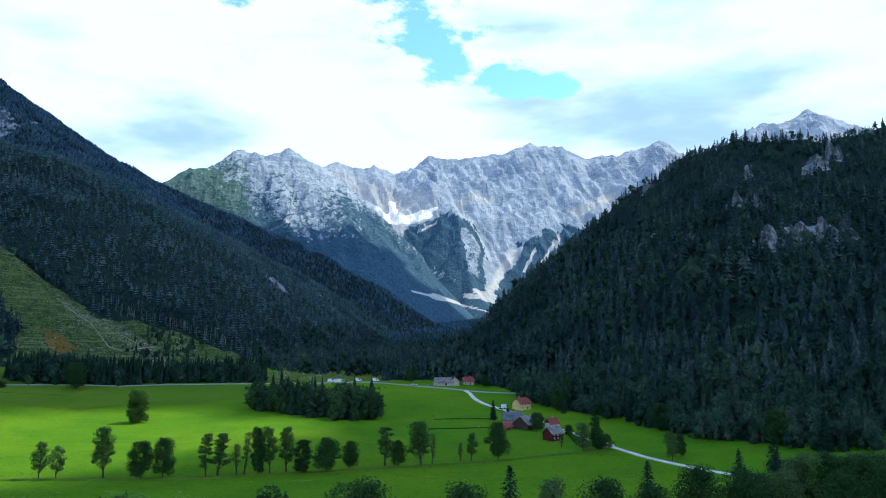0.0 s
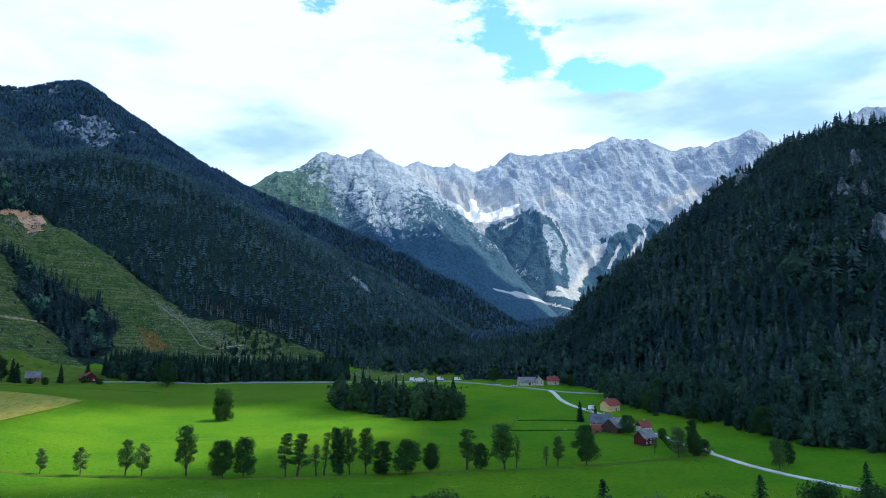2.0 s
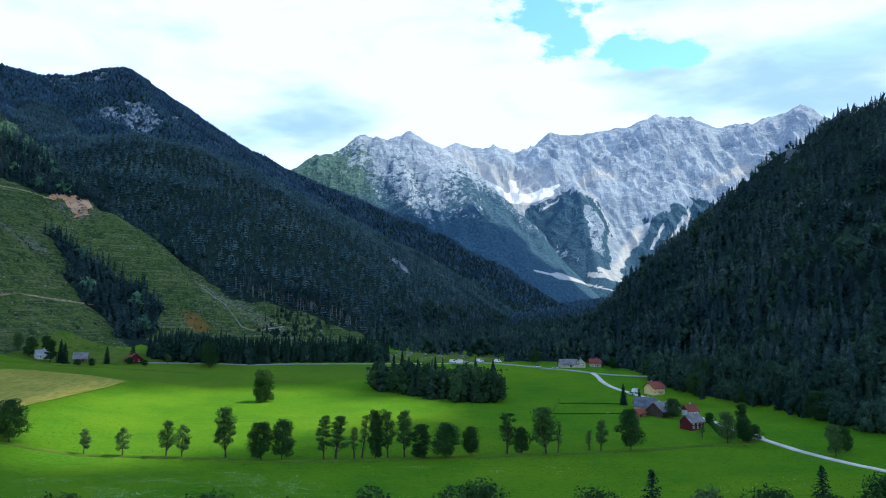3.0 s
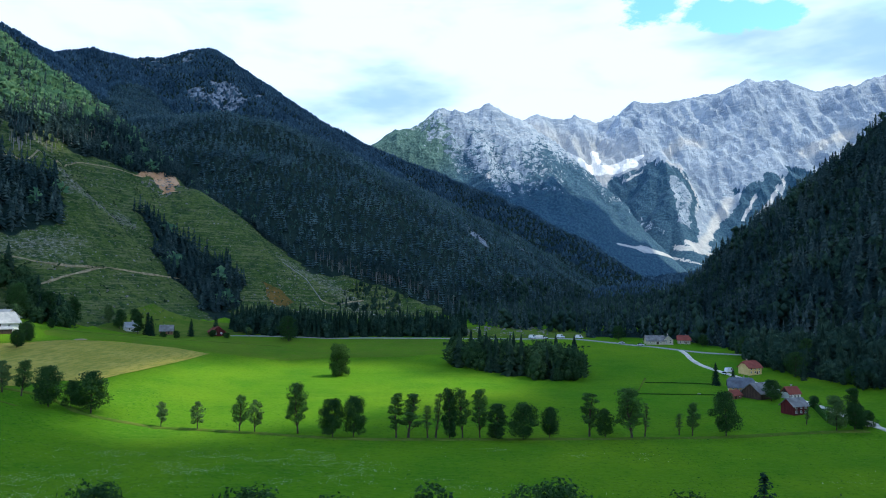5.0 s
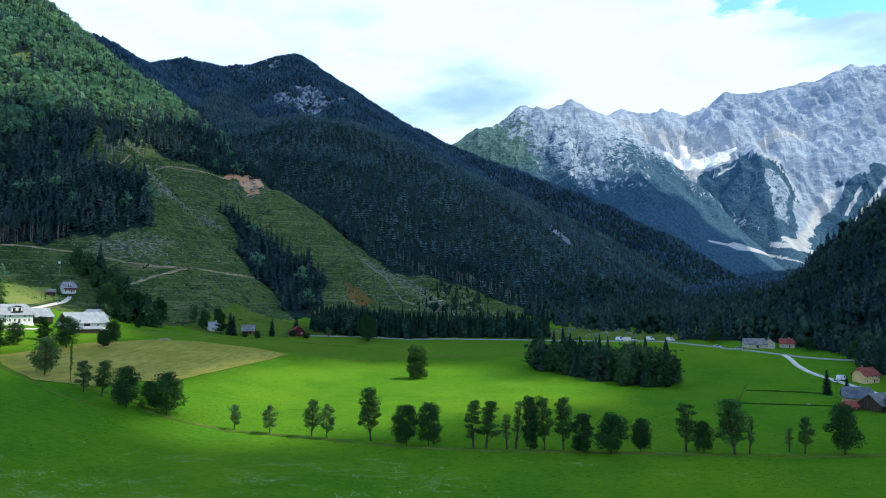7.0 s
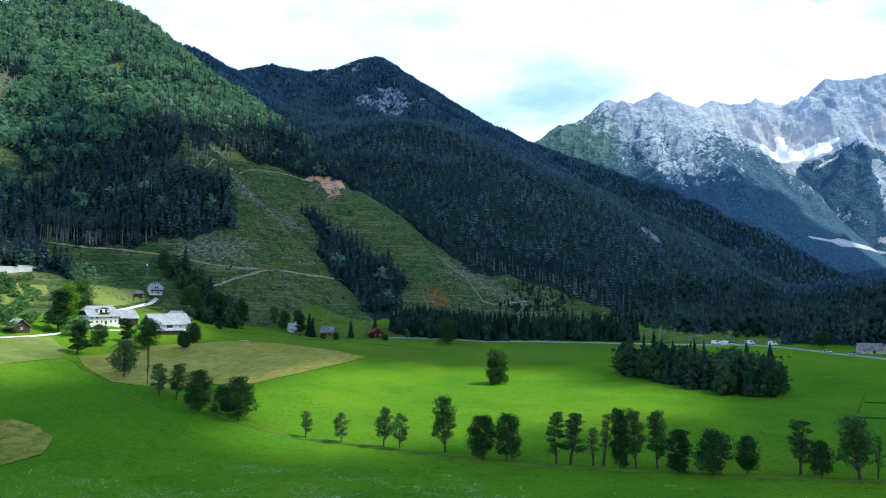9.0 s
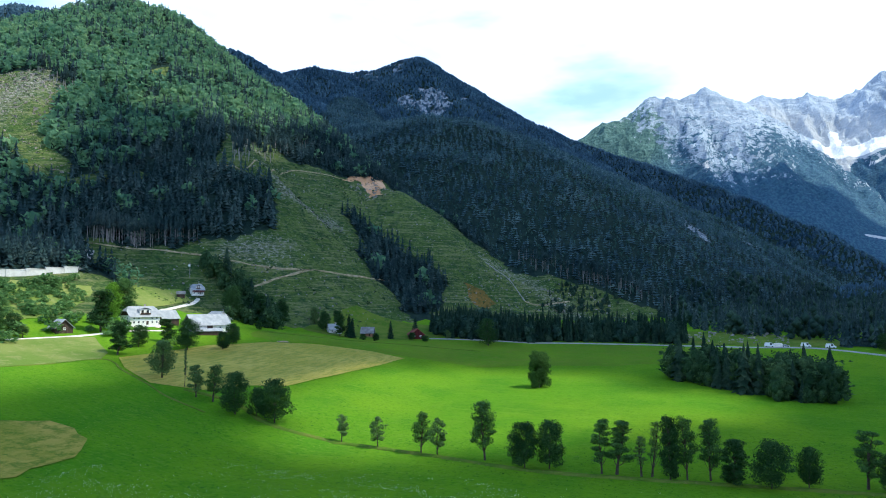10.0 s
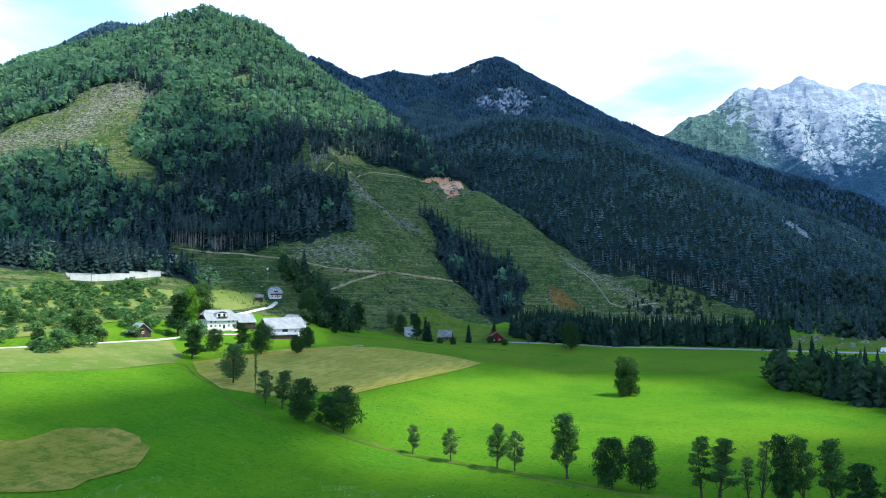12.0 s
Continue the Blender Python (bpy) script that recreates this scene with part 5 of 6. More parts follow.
for kind, x, y, h, w in (("dark", -248, 284, 14.5, 10), ("round", -256, 304, 10, 10), ("dark", -256, 323, 12, 8), ("round", -240, 318, 14.5, 13.5), ("round", -231, 333, 9, 8), ("round", -236, 347, 11, 9), ("dark", -241, 356, 8, 7), ("dark", -287, 311, 21, 13),
                         ("lime", -300, 330, 20, 12), ("lime", -314, 346, 17, 12), ("big", -312, 350, 20, 14), ("round", -292, 420, 20, 14), ("big", -300, 432, 20, 12), ("dark", -284, 438, 20, 12), ("dark", -272, 446, 18, 10), ("round", -257, 399, 6, 5)):
    plant(kind, x, y, h, w, FARM_TREES)
for kind, x, y, h, w in (("dark", -232, 452, 14, 9), ("fir", -227, 455, 15, 6), ("fir", -222, 450, 13, 6), ("round", -205, 450, 5, 5), ("round", -212, 446, 4, 5), ("round", -193, 480, 5, 6), ("young", -172, 492, 7, 5), ("round", -183, 478, 4, 6), ("fir", -196, 492, 14, 6),
                         ("fir", -206, 474, 12, 5), ("dark", -243, 470, 15, 9), ("round", -250, 462, 13, 9), ("grey", -262, 470, 12, 9)):
    plant(kind, x, y, h, w, "trees by the sheds")
for kind, x, y, h, w in (("fir", 107, 362, 11, 5), ("fir", 121, 380, 6, 2.6), ("round", 117, 318, 9, 9), ("round", 128, 303, 5, 5), ("dark", 166, 402, 16, 10), ("round", 86, 514, 10, 10), ("round", 136, 486, 8, 8)):
    plant(kind, x, y, h, w, "trees round the hamlet")
for kind, x, y, h, w in (("canopy", 151, 449, 12, 12), ("fir", 150, 415, 15, 7), ("canopy", 154, 385, 13, 12), ("round", 166, 350, 9, 9), ("fir", 173, 326, 16, 7), ("canopy", 174, 299, 13, 13), ("tall", 182, 267, 11, 9), ("canopy", 194, 238, 15, 14), ("fir", 198, 216, 17, 8)):
    plant(kind, x, y, h, w, "trees at the wood edge")
# the wood close to the drone, whose tops reach into view
for kind, x, y, h, w in (("canopy", -49, 88, 23.5, 13), ("canopy", -38, 84, 21.5, 12), ("canopy", -29, 86, 24, 14), ("canopy", -20, 90, 22, 12), ("dark", -9, 89, 23.5, 8), ("near_fir", -5, 90, 23, 7), ("canopy", 8, 92, 24.5, 14), ("canopy", 25, 93, 22.5, 13), ("near_fir", 34, 96, 25.0, 11),
                         ("near_leafy", 39, 88, 24, 9), ("canopy", 52, 96, 22, 13), ("canopy", -60, 84, 21, 12)):
    plant(kind, x, y, h - 0.8, w, "trees in front of the meadow")
for kind, x, y, h, w in (("near_fir", 69, 112, 21.5, 10), ("canopy", 77, 106, 21, 13), ("canopy", 86, 104, 20.5, 13), ("near_fir", 100, 126, 21, 9), ("near_fir", 108, 124, 24, 10), ("canopy", 116, 128, 18, 14), ("canopy", 128, 124, 18, 14), ("near_leafy", 138, 132, 18, 14), ("canopy", 150, 128, 19, 15), ("canopy", 96, 112, 18, 12),
                         ("canopy", 64, 100, 19, 12)):
    plant(kind, x, y, h, w, "trees in front of the meadow")

for kind, x, y, h, w in (("near_fir", 100.5, 113, 22.4, 8), ("near_fir", 90.5, 110, 20, 7), ("near_leafy", 106, 113, 21.8, 13), ("canopy", 112, 111, 22, 12), ("canopy", 119, 106, 22.6, 13), ("near_leafy", 127, 109, 22.6, 13), ("canopy", 134, 113, 23, 14), ("canopy", 112, 100, 22.6, 12),
                         ("canopy", 122, 96, 23.6, 13), ("near_leafy", 96, 105, 20, 11), ("canopy", 104, 98, 20.5, 12)):
    plant(kind, x, y, h, w, "trees in front of the meadow")

# ---- roads, tracks and fields ----


def gravel_build(g, place):
    n, f = g.noise(place, 0.25, 4.0), g.noise(place, 3.0, 4.0, 0.7)
    c = g.mix(g.ramp(n, 0.35, 0.65), rgb(0.56, 0.52, 0.44), rgb(0.74, 0.70, 0.61))
    return (g.mix(g.ramp(f, 0.5, 0.75, 0, 0.4), c, rgb(0.33, 0.32, 0.30)), f, 0.03)


def hay_build(g, place):
    n = g.noise(place, 0.03, 4.0, 0.6)
    rows = g.noise(g.stretch(place, 0.45, 0.12, 1.0, radians(28)), 1.0, 6.0, 0.72)
    f = g.noise(place, 1.2, 4.0, 0.7)
    c = g.mix(g.ramp(n, 0.35, 0.65), rgb(0.235, 0.225, 0.028), rgb(0.34, 0.275, 0.055))
    c = g.mix(g.ramp(rows, 0.42, 0.66, 0.0, 0.8), c, rgb(0.135, 0.185, 0.016))
    return (g.mix(g.ramp(f, 0.5, 0.72, 0, 0.6), g.mix(g.ramp(g.noise(place, 0.25, 5.0, 0.7), 0.48, 0.62, 0.0, 0.7), c, rgb(0.085, 0.145, 0.012)), rgb(0.33, 0.27, 0.06)), f, 0.3)


def dry_build(g, place):
    """Cut hay drying in rows."""
    n, rows = g.noise(place, 0.03, 4.0, 0.6), g.noise(g.stretch(place, 0.5, 0.1, 1.0, radians(28)), 1.0, 6.0, 0.72)
    f = g.noise(place, 1.2, 4.0, 0.7)
    c = g.mix(g.ramp(n, 0.35, 0.65), rgb(0.320, 0.290, 0.040), rgb(0.44, 0.365, 0.072))
    c = g.mix(g.ramp(rows, 0.42, 0.62, 0.0, 0.75), c, rgb(0.195, 0.230, 0.030))
    return (g.mix(g.ramp(f, 0.5, 0.72, 0, 0.6), c, rgb(0.42, 0.35, 0.14)), f, 0.3)


def rough_build(g, place):
    n, f = g.noise(place, 0.08, 4.0, 0.65), g.noise(place, 0.9, 4.0, 0.7)
    c = g.mix(g.ramp(n, 0.35, 0.65), rgb(0.070, 0.135, 0.010), rgb(0.125, 0.165, 0.022))
    return (g.mix(g.ramp(f, 0.5, 0.75, 0, 0.6), c, rgb(0.20, 0.17, 0.07)), f, 0.3)


def pale_build(g, place):
    n, f = g.noise(place, 0.03, 4.0, 0.6), g.noise(place, 1.0, 4.0, 0.7)
    c = g.mix(g.ramp(n, 0.35, 0.65), rgb(0.125, 0.185, 0.030), rgb(0.200, 0.232, 0.058))
    c = g.mix(g.ramp(g.noise(place, 0.2, 5.0, 0.7), 0.48, 0.64, 0.0, 0.5), c, rgb(0.25, 0.25, 0.10))
    return (g.mix(g.ramp(f, 0.5, 0.8, 0, 0.5), c, rgb(0.08, 0.14, 0.02)), f, 0.25)


def upper_build(g, place):
    """Grazed meadow: the valley's green, thinner and browner."""
    c, fine, depth = meadow_build(g, place)
    n, t = g.noise(place, 0.05, 5.0, 0.65), g.noise(g.stretch(place, 0.1, 0.6, 1.0), 1.0, 5.0, 0.7)
    c = g.mix(g.ramp(n, 0.3, 0.7, 0.25, 0.65), c, rgb(0.115, 0.160, 0.016))
    return (g.mix(g.ramp(t, 0.52, 0.7, 0.0, 0.6), c, rgb(0.185, 0.180, 0.04)), fine, depth)


def soil_build(g, place):
    n, f = g.noise(place, 0.06, 5.0, 0.65), g.noise(place, 0.6, 5.0, 0.7)
    c = g.mix(g.ramp(n, 0.35, 0.65), rgb(0.47, 0.25, 0.115), rgb(0.62, 0.40, 0.235))
    return (g.mix(g.ramp(f, 0.55, 0.75, 0, 0.6), c, rgb(0.52, 0.40, 0.30)), f, 0.6)


GRAVEL = material("pale_gravel", gravel_build, 0.95)
ASPHALT = plain("worn_asphalt", (0.25, 0.245, 0.235), (0.36, 0.35, 0.33), 0.3, 0.9)
TRACK = plain("dirt_track", (0.17, 0.145, 0.075), (0.44, 0.36, 0.22), 0.25, 0.95, fine=1.5, spec=0.03)
HAY = material("browned_grass", hay_build, 0.95, 0.0, 0.02)
DRY_HAY = material("dry_hay", dry_build, 0.95, 0.0, 0.02)
ROUGH = material("rough_grass", rough_build, 0.95, 0.0, 0.02)
PALE_GRASS = material("pale_meadow", pale_build, 0.95, 0.0, 0.02)
UPPER_GRASS = material("upper_meadow", upper_build, 1.0, 0.0, 0.02)
DRY_BANK = plain("dry_orange_grass", (0.10, 0.085, 0.02), (0.20, 0.125, 0.035), 0.15, 0.95, fine=1.2, spec=0.02)
SOIL = material("orange_soil", soil_build, 0.95, 0.0, 0.1)
TALL_GRASS = plain("dark_bank_grass", (0.018, 0.055, 0.006), (0.04, 0.09, 0.012), 0.2, 0.95, fine=1.5, spec=0.02)


def curve_points(pts, step):
    """A smooth line through the points."""
    p = np.array([pts[0], *pts, pts[-1]], float)
    out = []
    for a, b, c, d in zip(p, p[1:], p[2:], p[3:]):
        n = max(2, int(np.hypot(*(c - b)) / step))
        for t in np.arange(n) / n:
            out.append(0.5 * (2 * b + (c - a) * t + (2 * a - 5 * b + 4 * c - d) * t**2 + (3 * b - a - 3 * c + d) * t**3))
    return np.array(out + [p[-1]])


def ribbon(name, label, pts, width, mat, lift=0.22, ragged=0.12, hump=0.0, kind="structure", category="road", step=3.0):
    """A road or bank that lies on the land; its sides go down into it."""
    c = curve_points(pts, step)
    d = np.gradient(c, axis=0)
    d /= np.linalg.norm(d, axis=1, keepdims=True) + 1e-9
    nrm = np.stack([-d[:, 1], d[:, 0]], 1)
    rows = []
    for k, s in enumerate((-1.15, -1, -0.4, 0.4, 1, 1.15)):
        wob = 1 + ragged * fbm(c[:, 0] + 13 * k, c[:, 1], 7, 3, 700 + k)
        xy = c + nrm * (s * width / 2 * wob)[:, None]
        z = land(xy[:, 0], xy[:, 1]) + (lift if abs(s) <= 1 else -0.5) + (hump * (1 + 0.5 * fbm(xy[:, 0], xy[:, 1], 5, 2, 711)) if abs(s) < 0.9 else 0)
        rows.append(np.c_[xy, z])
    v = np.stack(rows, 1)
    n, m = v.shape[:2]
    i = np.arange(n * m).reshape(n, m)
    f = np.stack([i[:-1, :-1], i[:-1, 1:], i[1:, 1:], i[1:, :-1]], -1).reshape(-1, 4)[:, ::-1]
    return tagged(new(name, flat_mesh(name, v.reshape(-1, 3), f, [mat])), label, category, kind=kind)


def patch(name, label, poly, mat, lift=0.2, ragged=1.2):
    """A field: a polygon draped over the land, with a slightly uneven edge."""
    edge = []
    for a, b in zip(poly, poly[1:] + poly[:1]):
        n = max(1, int(math.dist(a, b) / 5))
        for k in range(n):
            edge.append((a[0] + (b[0] - a[0]) * k / n, a[1] + (b[1] - a[1]) * k / n))
    e = np.array(edge)
    e += ragged * np.stack([fbm(e[:, 0], e[:, 1], 14, 3, 720), fbm(e[:, 0], e[:, 1], 14, 3, 730)], 1)
    bm = bmesh.new()
    face = bm.faces.new([bm.verts.new((x, y, 0)) for x, y in e])
    bmesh.ops.triangulate(bm, faces=[face])
    for _ in range(5):
        long = [ed for ed in bm.edges if ed.calc_length() > 9]
        if not long:
            break
        bmesh.ops.subdivide_edges(bm, edges=long, cuts=1)
        bmesh.ops.triangulate(bm, faces=bm.faces[:])
    co = np.array([v.co[:] for v in bm.verts])
    z = land(co[:, 0], co[:, 1]) + lift
    for v, h in zip(bm.verts, z):
        v.co.z = h
    for fc in bm.faces:
        fc.smooth = True
        if fc.normal.z < 0:
            fc.normal_flip()
    me = bpy.data.meshes.new(name)
    bm.to_mesh(me)
    bm.free()
    me.materials.append(mat)
    return tagged(new(name, me), label, "field", kind="structure")


patch("field_hay", "dry yellowish mown hay field", [(-243, 280), (-228, 268), (-206, 259), (-186, 268), (-184, 284), (-172, 297), (-169, 334), (-164, 402), (-185, 404), (-211, 392), (-231, 373), (-241, 335), (-234, 300)], DRY_HAY, 0.22)
patch("field_mown", "browned round mown patch in green meadow", [(-235, 150), (-200, 160), (-191, 172), (-193, 188), (-187, 199), (-178, 200), (-168, 193), (-157, 181), (-156, 162), (-164, 148), (-190, 112), (-230, 120)], HAY, 0.22, 4)
patch("field_pale", "pale green mown meadow below the farm track", [(-262, 190), (-258, 208), (-250, 234), (-245, 272), (-252, 282), (-280, 300), (-285, 288), (-291, 255), (-294, 228), (-300, 190)], PALE_GRASS, 0.2)
patch("field_upper", "pale green meadow along the road", [(-164, 405), (-130, 418), (-100, 430), (-60, 438), (-20, 452), (0, 470), (10, 505), (-45, 508), (-100, 507), (-150, 501), (-190, 486), (-225, 447), (-256, 402), (-246, 378), (-232, 376), (-211, 395), (-185, 407)], UPPER_GRASS, 0.12, 5)
patch("pasture_slope", "bright green grassy slope below the pass road", [(-304, 190), (-310, 250), (-316, 300), (-335, 345), (-362, 372), (-374, 330), (-376, 250), (-368, 190)], PALE_GRASS, 0.3, 5)
patch("yard_lawn", "green meadow slope beside the upper house", [(-318, 375), (-330, 425), (-345, 432), (-360, 405), (-345, 372)], PALE_GRASS, 0.3)
patch("soil_quarry", "bare orange soil of a hillside quarry", [(-389, 733), (-387, 763), (-385, 818), (-379, 827), (-352, 752), (-347, 745), (-358, 744), (-368, 752), (-378, 760)], SOIL, 0.5, 7)
patch("soil_bank", "orange-brown dry grass bank at the foot of the slope", [(-222, 663), (-206, 670), (-189, 662), (-192, 650), (-204, 643), (-212, 655)], DRY_BANK, 0.3, 5)

patch("pasture_rough", "rough stony pasture behind the road", [(-36, 521), (66, 523), (68, 546), (24, 610), (-36, 610)], ROUGH, 0.15, 4)
patch("pasture_sheds", "rough grass round the sheds", [(-262, 452), (-236, 448), (-205, 470), (-186, 497), (-176, 512), (-200, 556), (-258, 520)], ROUGH, 0.15, 4)

# dark sheets over the grass under the woods, tree shade put into their colour
patch("floor_valley_wood", "floor of the spruce wood, tree shade put into its dark colour", [(67, 527), (120, 524), (136, 500), (156, 474), (190, 446), (225, 480), (180, 560), (70, 575)], SLOPE, 0.25, 3)
patch("floor_wood_edge", "floor at the wood edge, tree shade put into its dark colour", [(154, 446), (153, 413), (157, 383), (169, 348), (176, 324), (177, 297), (185, 265), (197, 238), (230, 230), (228, 300), (215, 400), (190, 444)], SLOPE, 0.25, 3)

ribbon("road_valley", "grey asphalt valley road along the wood", [(-186, 493), (-177, 497), (-140, 509), (-101, 514), (-28, 515), (9, 516), (49, 517), (78, 501), (89, 491), (105, 481), (117, 469), (133, 459), (160, 452)], 3.6, ASPHALT)
ribbon("road_hamlet", "pale gravel road to the hamlet", [(117, 469), (117, 455), (115, 434), (116, 414), (120, 400), (128, 375), (131, 350), (130, 324), (132, 309), (133, 297), (134, 280)], 2.9, GRAVEL, 0.26)
ribbon("road_lower", "pale gravel road across the meadow", [(135, 272), (137, 256), (141, 230), (147, 208), (152, 192), (160, 165), (168, 130)], 2.8, GRAVEL, 0.26)
ribbon("path_farm", "pale gravel track to the farmhouse", [(-300, 190), (-294, 228), (-291, 255), (-285, 288), (-284, 306), (-283, 325), (-276, 345)], 2.0, GRAVEL, 0.22, 0.4)
ribbon("path_drive", "white gravel drive to the upper house", [(-283, 345), (-300, 366), (-311, 376), (-316, 392), (-325, 420), (-330, 433)], 2.5, GRAVEL, 0.3)
ribbon("track_edge", "trodden earth edge between two meadows", [(-258, 208), (-250, 234), (-246, 266), (-243, 273), (-236, 271), (-228, 266), (-206, 257), (-188, 249), (-168, 244)], 0.8, ROUGH, 0.2, 0.8)
ribbon("track_lower", "pale dirt forest track across felled slope", [(-430, 432), (-397, 454), (-363, 465), (-335, 476), (-317, 486), (-302, 501), (-292, 517), (-276, 550), (-267, 602)], 1.1, TRACK, 0.35, 2.2)
ribbon("track_branch", "pale dirt track branching down the slope", [(-292, 517), (-301, 492), (-312, 466)], 1.1, TRACK, 0.35, 2.2)
ribbon("track_upper", "bare earth track high on felled slope", [(-413, 544), (-396, 549), (-383, 552), (-387, 580), (-402, 630), (-416, 668), (-405, 700), (-388, 736)], 1.0, TRACK, 0.4, 0.9)
ribbon("path_gully", "white stony path down the slope", [(-219, 724), (-205, 724), (-195, 722), (-182, 709), (-172, 698)], 1.2, STONE, 0.3, 1.3)
ribbon("path_clearing", "pale track through a clearing", [(-172, 698), (-158, 704), (-146, 717), (-135, 726)], 1.2, TRACK, 0.3, 0.9)

ROW_LINE = [(-192, 262), (-170, 262), (-145, 250), (-119, 250), (-88, 244), (-54, 236), (-20, 238), (18, 242), (50, 245), (78, 250), (105, 258), (128, 262)]
ribbon("bank_row", "unmown grass bank along the row of trees", ROW_LINE, 2.6, ROUGH, 0.15, 0.5, 0.35, category="grass bank")
ribbon("bank_hamlet", "dark grassy ditch across the meadow", [(64, 332), (80, 333), (101, 332)], 1.3, TALL_GRASS, 0.15, 0.7, 0.3, category="grass bank")
ribbon("bank_hamlet_far", "dark grassy ditch across the meadow", [(74, 366), (90, 366), (107, 364)], 1.2, TALL_GRASS, 0.15, 0.7, 0.3, category="grass bank")
ribbon("bank_short", "short dark grass bank in the meadow", [(65, 338), (71, 360), (77, 380)], 0.7, ROUGH, 0.15, 0.7, 0.2, category="grass bank")
ribbon("bank_shed", "grassy step below the sheds", [(-250, 400), (-215, 430), (-180, 452), (-140, 462)], 1.0, ROUGH, 0.15, 0.9, 0.25, category="grass bank")
ribbon("hedge_hamlet", "dark clipped hedge by the red house", [(130, 308), (126, 292), (122, 277)], 2.2, TALL_GRASS, 0.2, 0.3, 1.6, category="hedge")


def blossoms():
    """White flowers in drifts in the near meadow."""
    rng = np.random.default_rng(800)
    x, y = rng.uniform(-150, 120, 160000), rng.uniform(100, 228, 160000)
    k = (0.7 * fbm(x, y * 2.0, 50, 3, 801) + 0.6 * fbm(x, y * 1.5, 6, 3, 803) + rng.normal(0, 0.18, len(x)) > 0.42) & (y < 226 - 0.1 * np.abs(x))
    x, y = x[k][:9000], y[k][:9000]
    n = len(x)
    s = rng.lognormal(math.log(0.075), 0.45, n)
    z = land(x, y) + rng.uniform(0.25, 0.5, n)
    a = rng.uniform(0, 6.28, n)
    v = np.stack([np.stack([x + s * np.cos(a + t), y + s * np.sin(a + t), z + 0.06 * (k % 2)], 1) for k, t in enumerate((0, 1.57, 3.14, 4.71))], 1)
    tagged(new("meadow_flowers", flat_mesh("meadow_flowers", v.reshape(-1, 3), np.arange(4 * n).reshape(-1, 4), [plain("white_petals", (0.60, 0.60, 0.36), (0.80, 0.78, 0.58))], False)), "drifts of small white meadow flowers", "flowers", kind="stuff")


def tussocks():
    """Tufts of longer and paler grass in the near meadow."""
    rng = np.random.default_rng(820)
    x, y = rng.uniform(-190, 150, 130000), rng.uniform(95, 300, 130000)
    k = 0.8 * fbm(x, y * 1.7, 26, 4, 821) + rng.normal(0, 0.3, len(x)) > 0.12
    x, y = x[k][:22000], y[k][:22000]
    n = len(x)
    h, w, a = rng.lognormal(math.log(0.16), 0.35, n), rng.lognormal(math.log(0.24), 0.4, n), rng.uniform(0, 6.28, n)
    z = land(x, y) - 0.04
    c, d = w * np.cos(a), w * np.sin(a)
    low = [np.stack([x + c * u - d * v, y + d * u + c * v, z], 1) for u, v in ((-1, -0.4), (1, -0.4), (0, 0.8))]
    v = np.stack(low + [np.stack([x + 0.3 * c, y + 0.3 * d, z + h], 1)], 1).reshape(-1, 3)
    f = (np.array([(0, 1, 3), (1, 2, 3), (2, 0, 3)])[None] + (np.arange(n) * 4)[:, None, None]).reshape(-1, 3)
    mat = leafy("tuft_grass", ((0.040, 0.125, 0.006), (0.085, 0.195, 0.008), (0.190, 0.300, 0.030)), 0.9, 0.3, 2.0)
    tagged(new("grass_tufts", flat_mesh("grass_tufts", v, f, [mat])), "tufts of longer grass in the near meadow", "grass", kind="stuff")


blossoms()
tussocks()

# ---- buildings ----
PLASTER = plain("white_plaster", (0.70, 0.68, 0.62), (0.80, 0.79, 0.74), 0.5, 0.9, fine=3.0)
CREAM = plain("cream_plaster", (0.42, 0.38, 0.29), (0.54, 0.49, 0.38), 0.5, 0.9, fine=3.0)
YELLOW = plain("yellow_plaster", (0.62, 0.46, 0.17), (0.74, 0.58, 0.26), 0.5, 0.9, fine=3.0)
OCHRE = plain("ochre_plaster", (0.42, 0.27, 0.10), (0.52, 0.35, 0.15), 0.5, 0.9, fine=3.0)


def planks(name, a, b, across=2.5):
    def build(g, place):
        n = g.noise(g.stretch(place, across, across, 0.25), 1.0, 4.0, 0.6)
        return (g.mix(g.ramp(n, 0.3, 0.7), rgb(*a), rgb(*b)), n, 0.02)
    return material(name, build, 0.85)


RED_WOOD = planks("red_boards", (0.055, 0.008, 0.010), (0.11, 0.016, 0.018))
DARK_WOOD = planks("dark_boards", (0.035, 0.024, 0.018), (0.09, 0.062, 0.042))
BROWN_WOOD = planks("brown_boards", (0.16, 0.085, 0.045), (0.28, 0.16, 0.09))


def roof_look(name, a, b, rough=0.7, metal=0.0):
    """Rows of tiles or sheets: a fine course pattern with stains."""
    def build(g, place):
        z = g.add("ShaderNodeSeparateXYZ", {0: place}).outputs[2]
        course = g.math("PINGPONG", z, 0.16)
        n, f = g.noise(place, 0.35, 4.0, 0.6), g.noise(place, 2.5, 3.0)
        c = g.mix(g.ramp(n, 0.3, 0.7), rgb(*a), rgb(*b))
        c = g.mix(g.ramp(f, 0.5, 0.8, 0, 0.35), c, rgb(*[0.6 * v for v in a]))
        return (c, course, 0.03)
    return material(name, build, rough, metal)


SLATE_LIGHT = roof_look("pale_grey_slates", (0.25, 0.265, 0.28), (0.36, 0.375, 0.39), 0.75)
SLATE_DARK = roof_look("dark_grey_slates", (0.085, 0.093, 0.112), (0.155, 0.168, 0.192), 0.9)
SHINGLE = roof_look("weathered_shingles", (0.14, 0.136, 0.13), (0.27, 0.262, 0.252), 0.9)
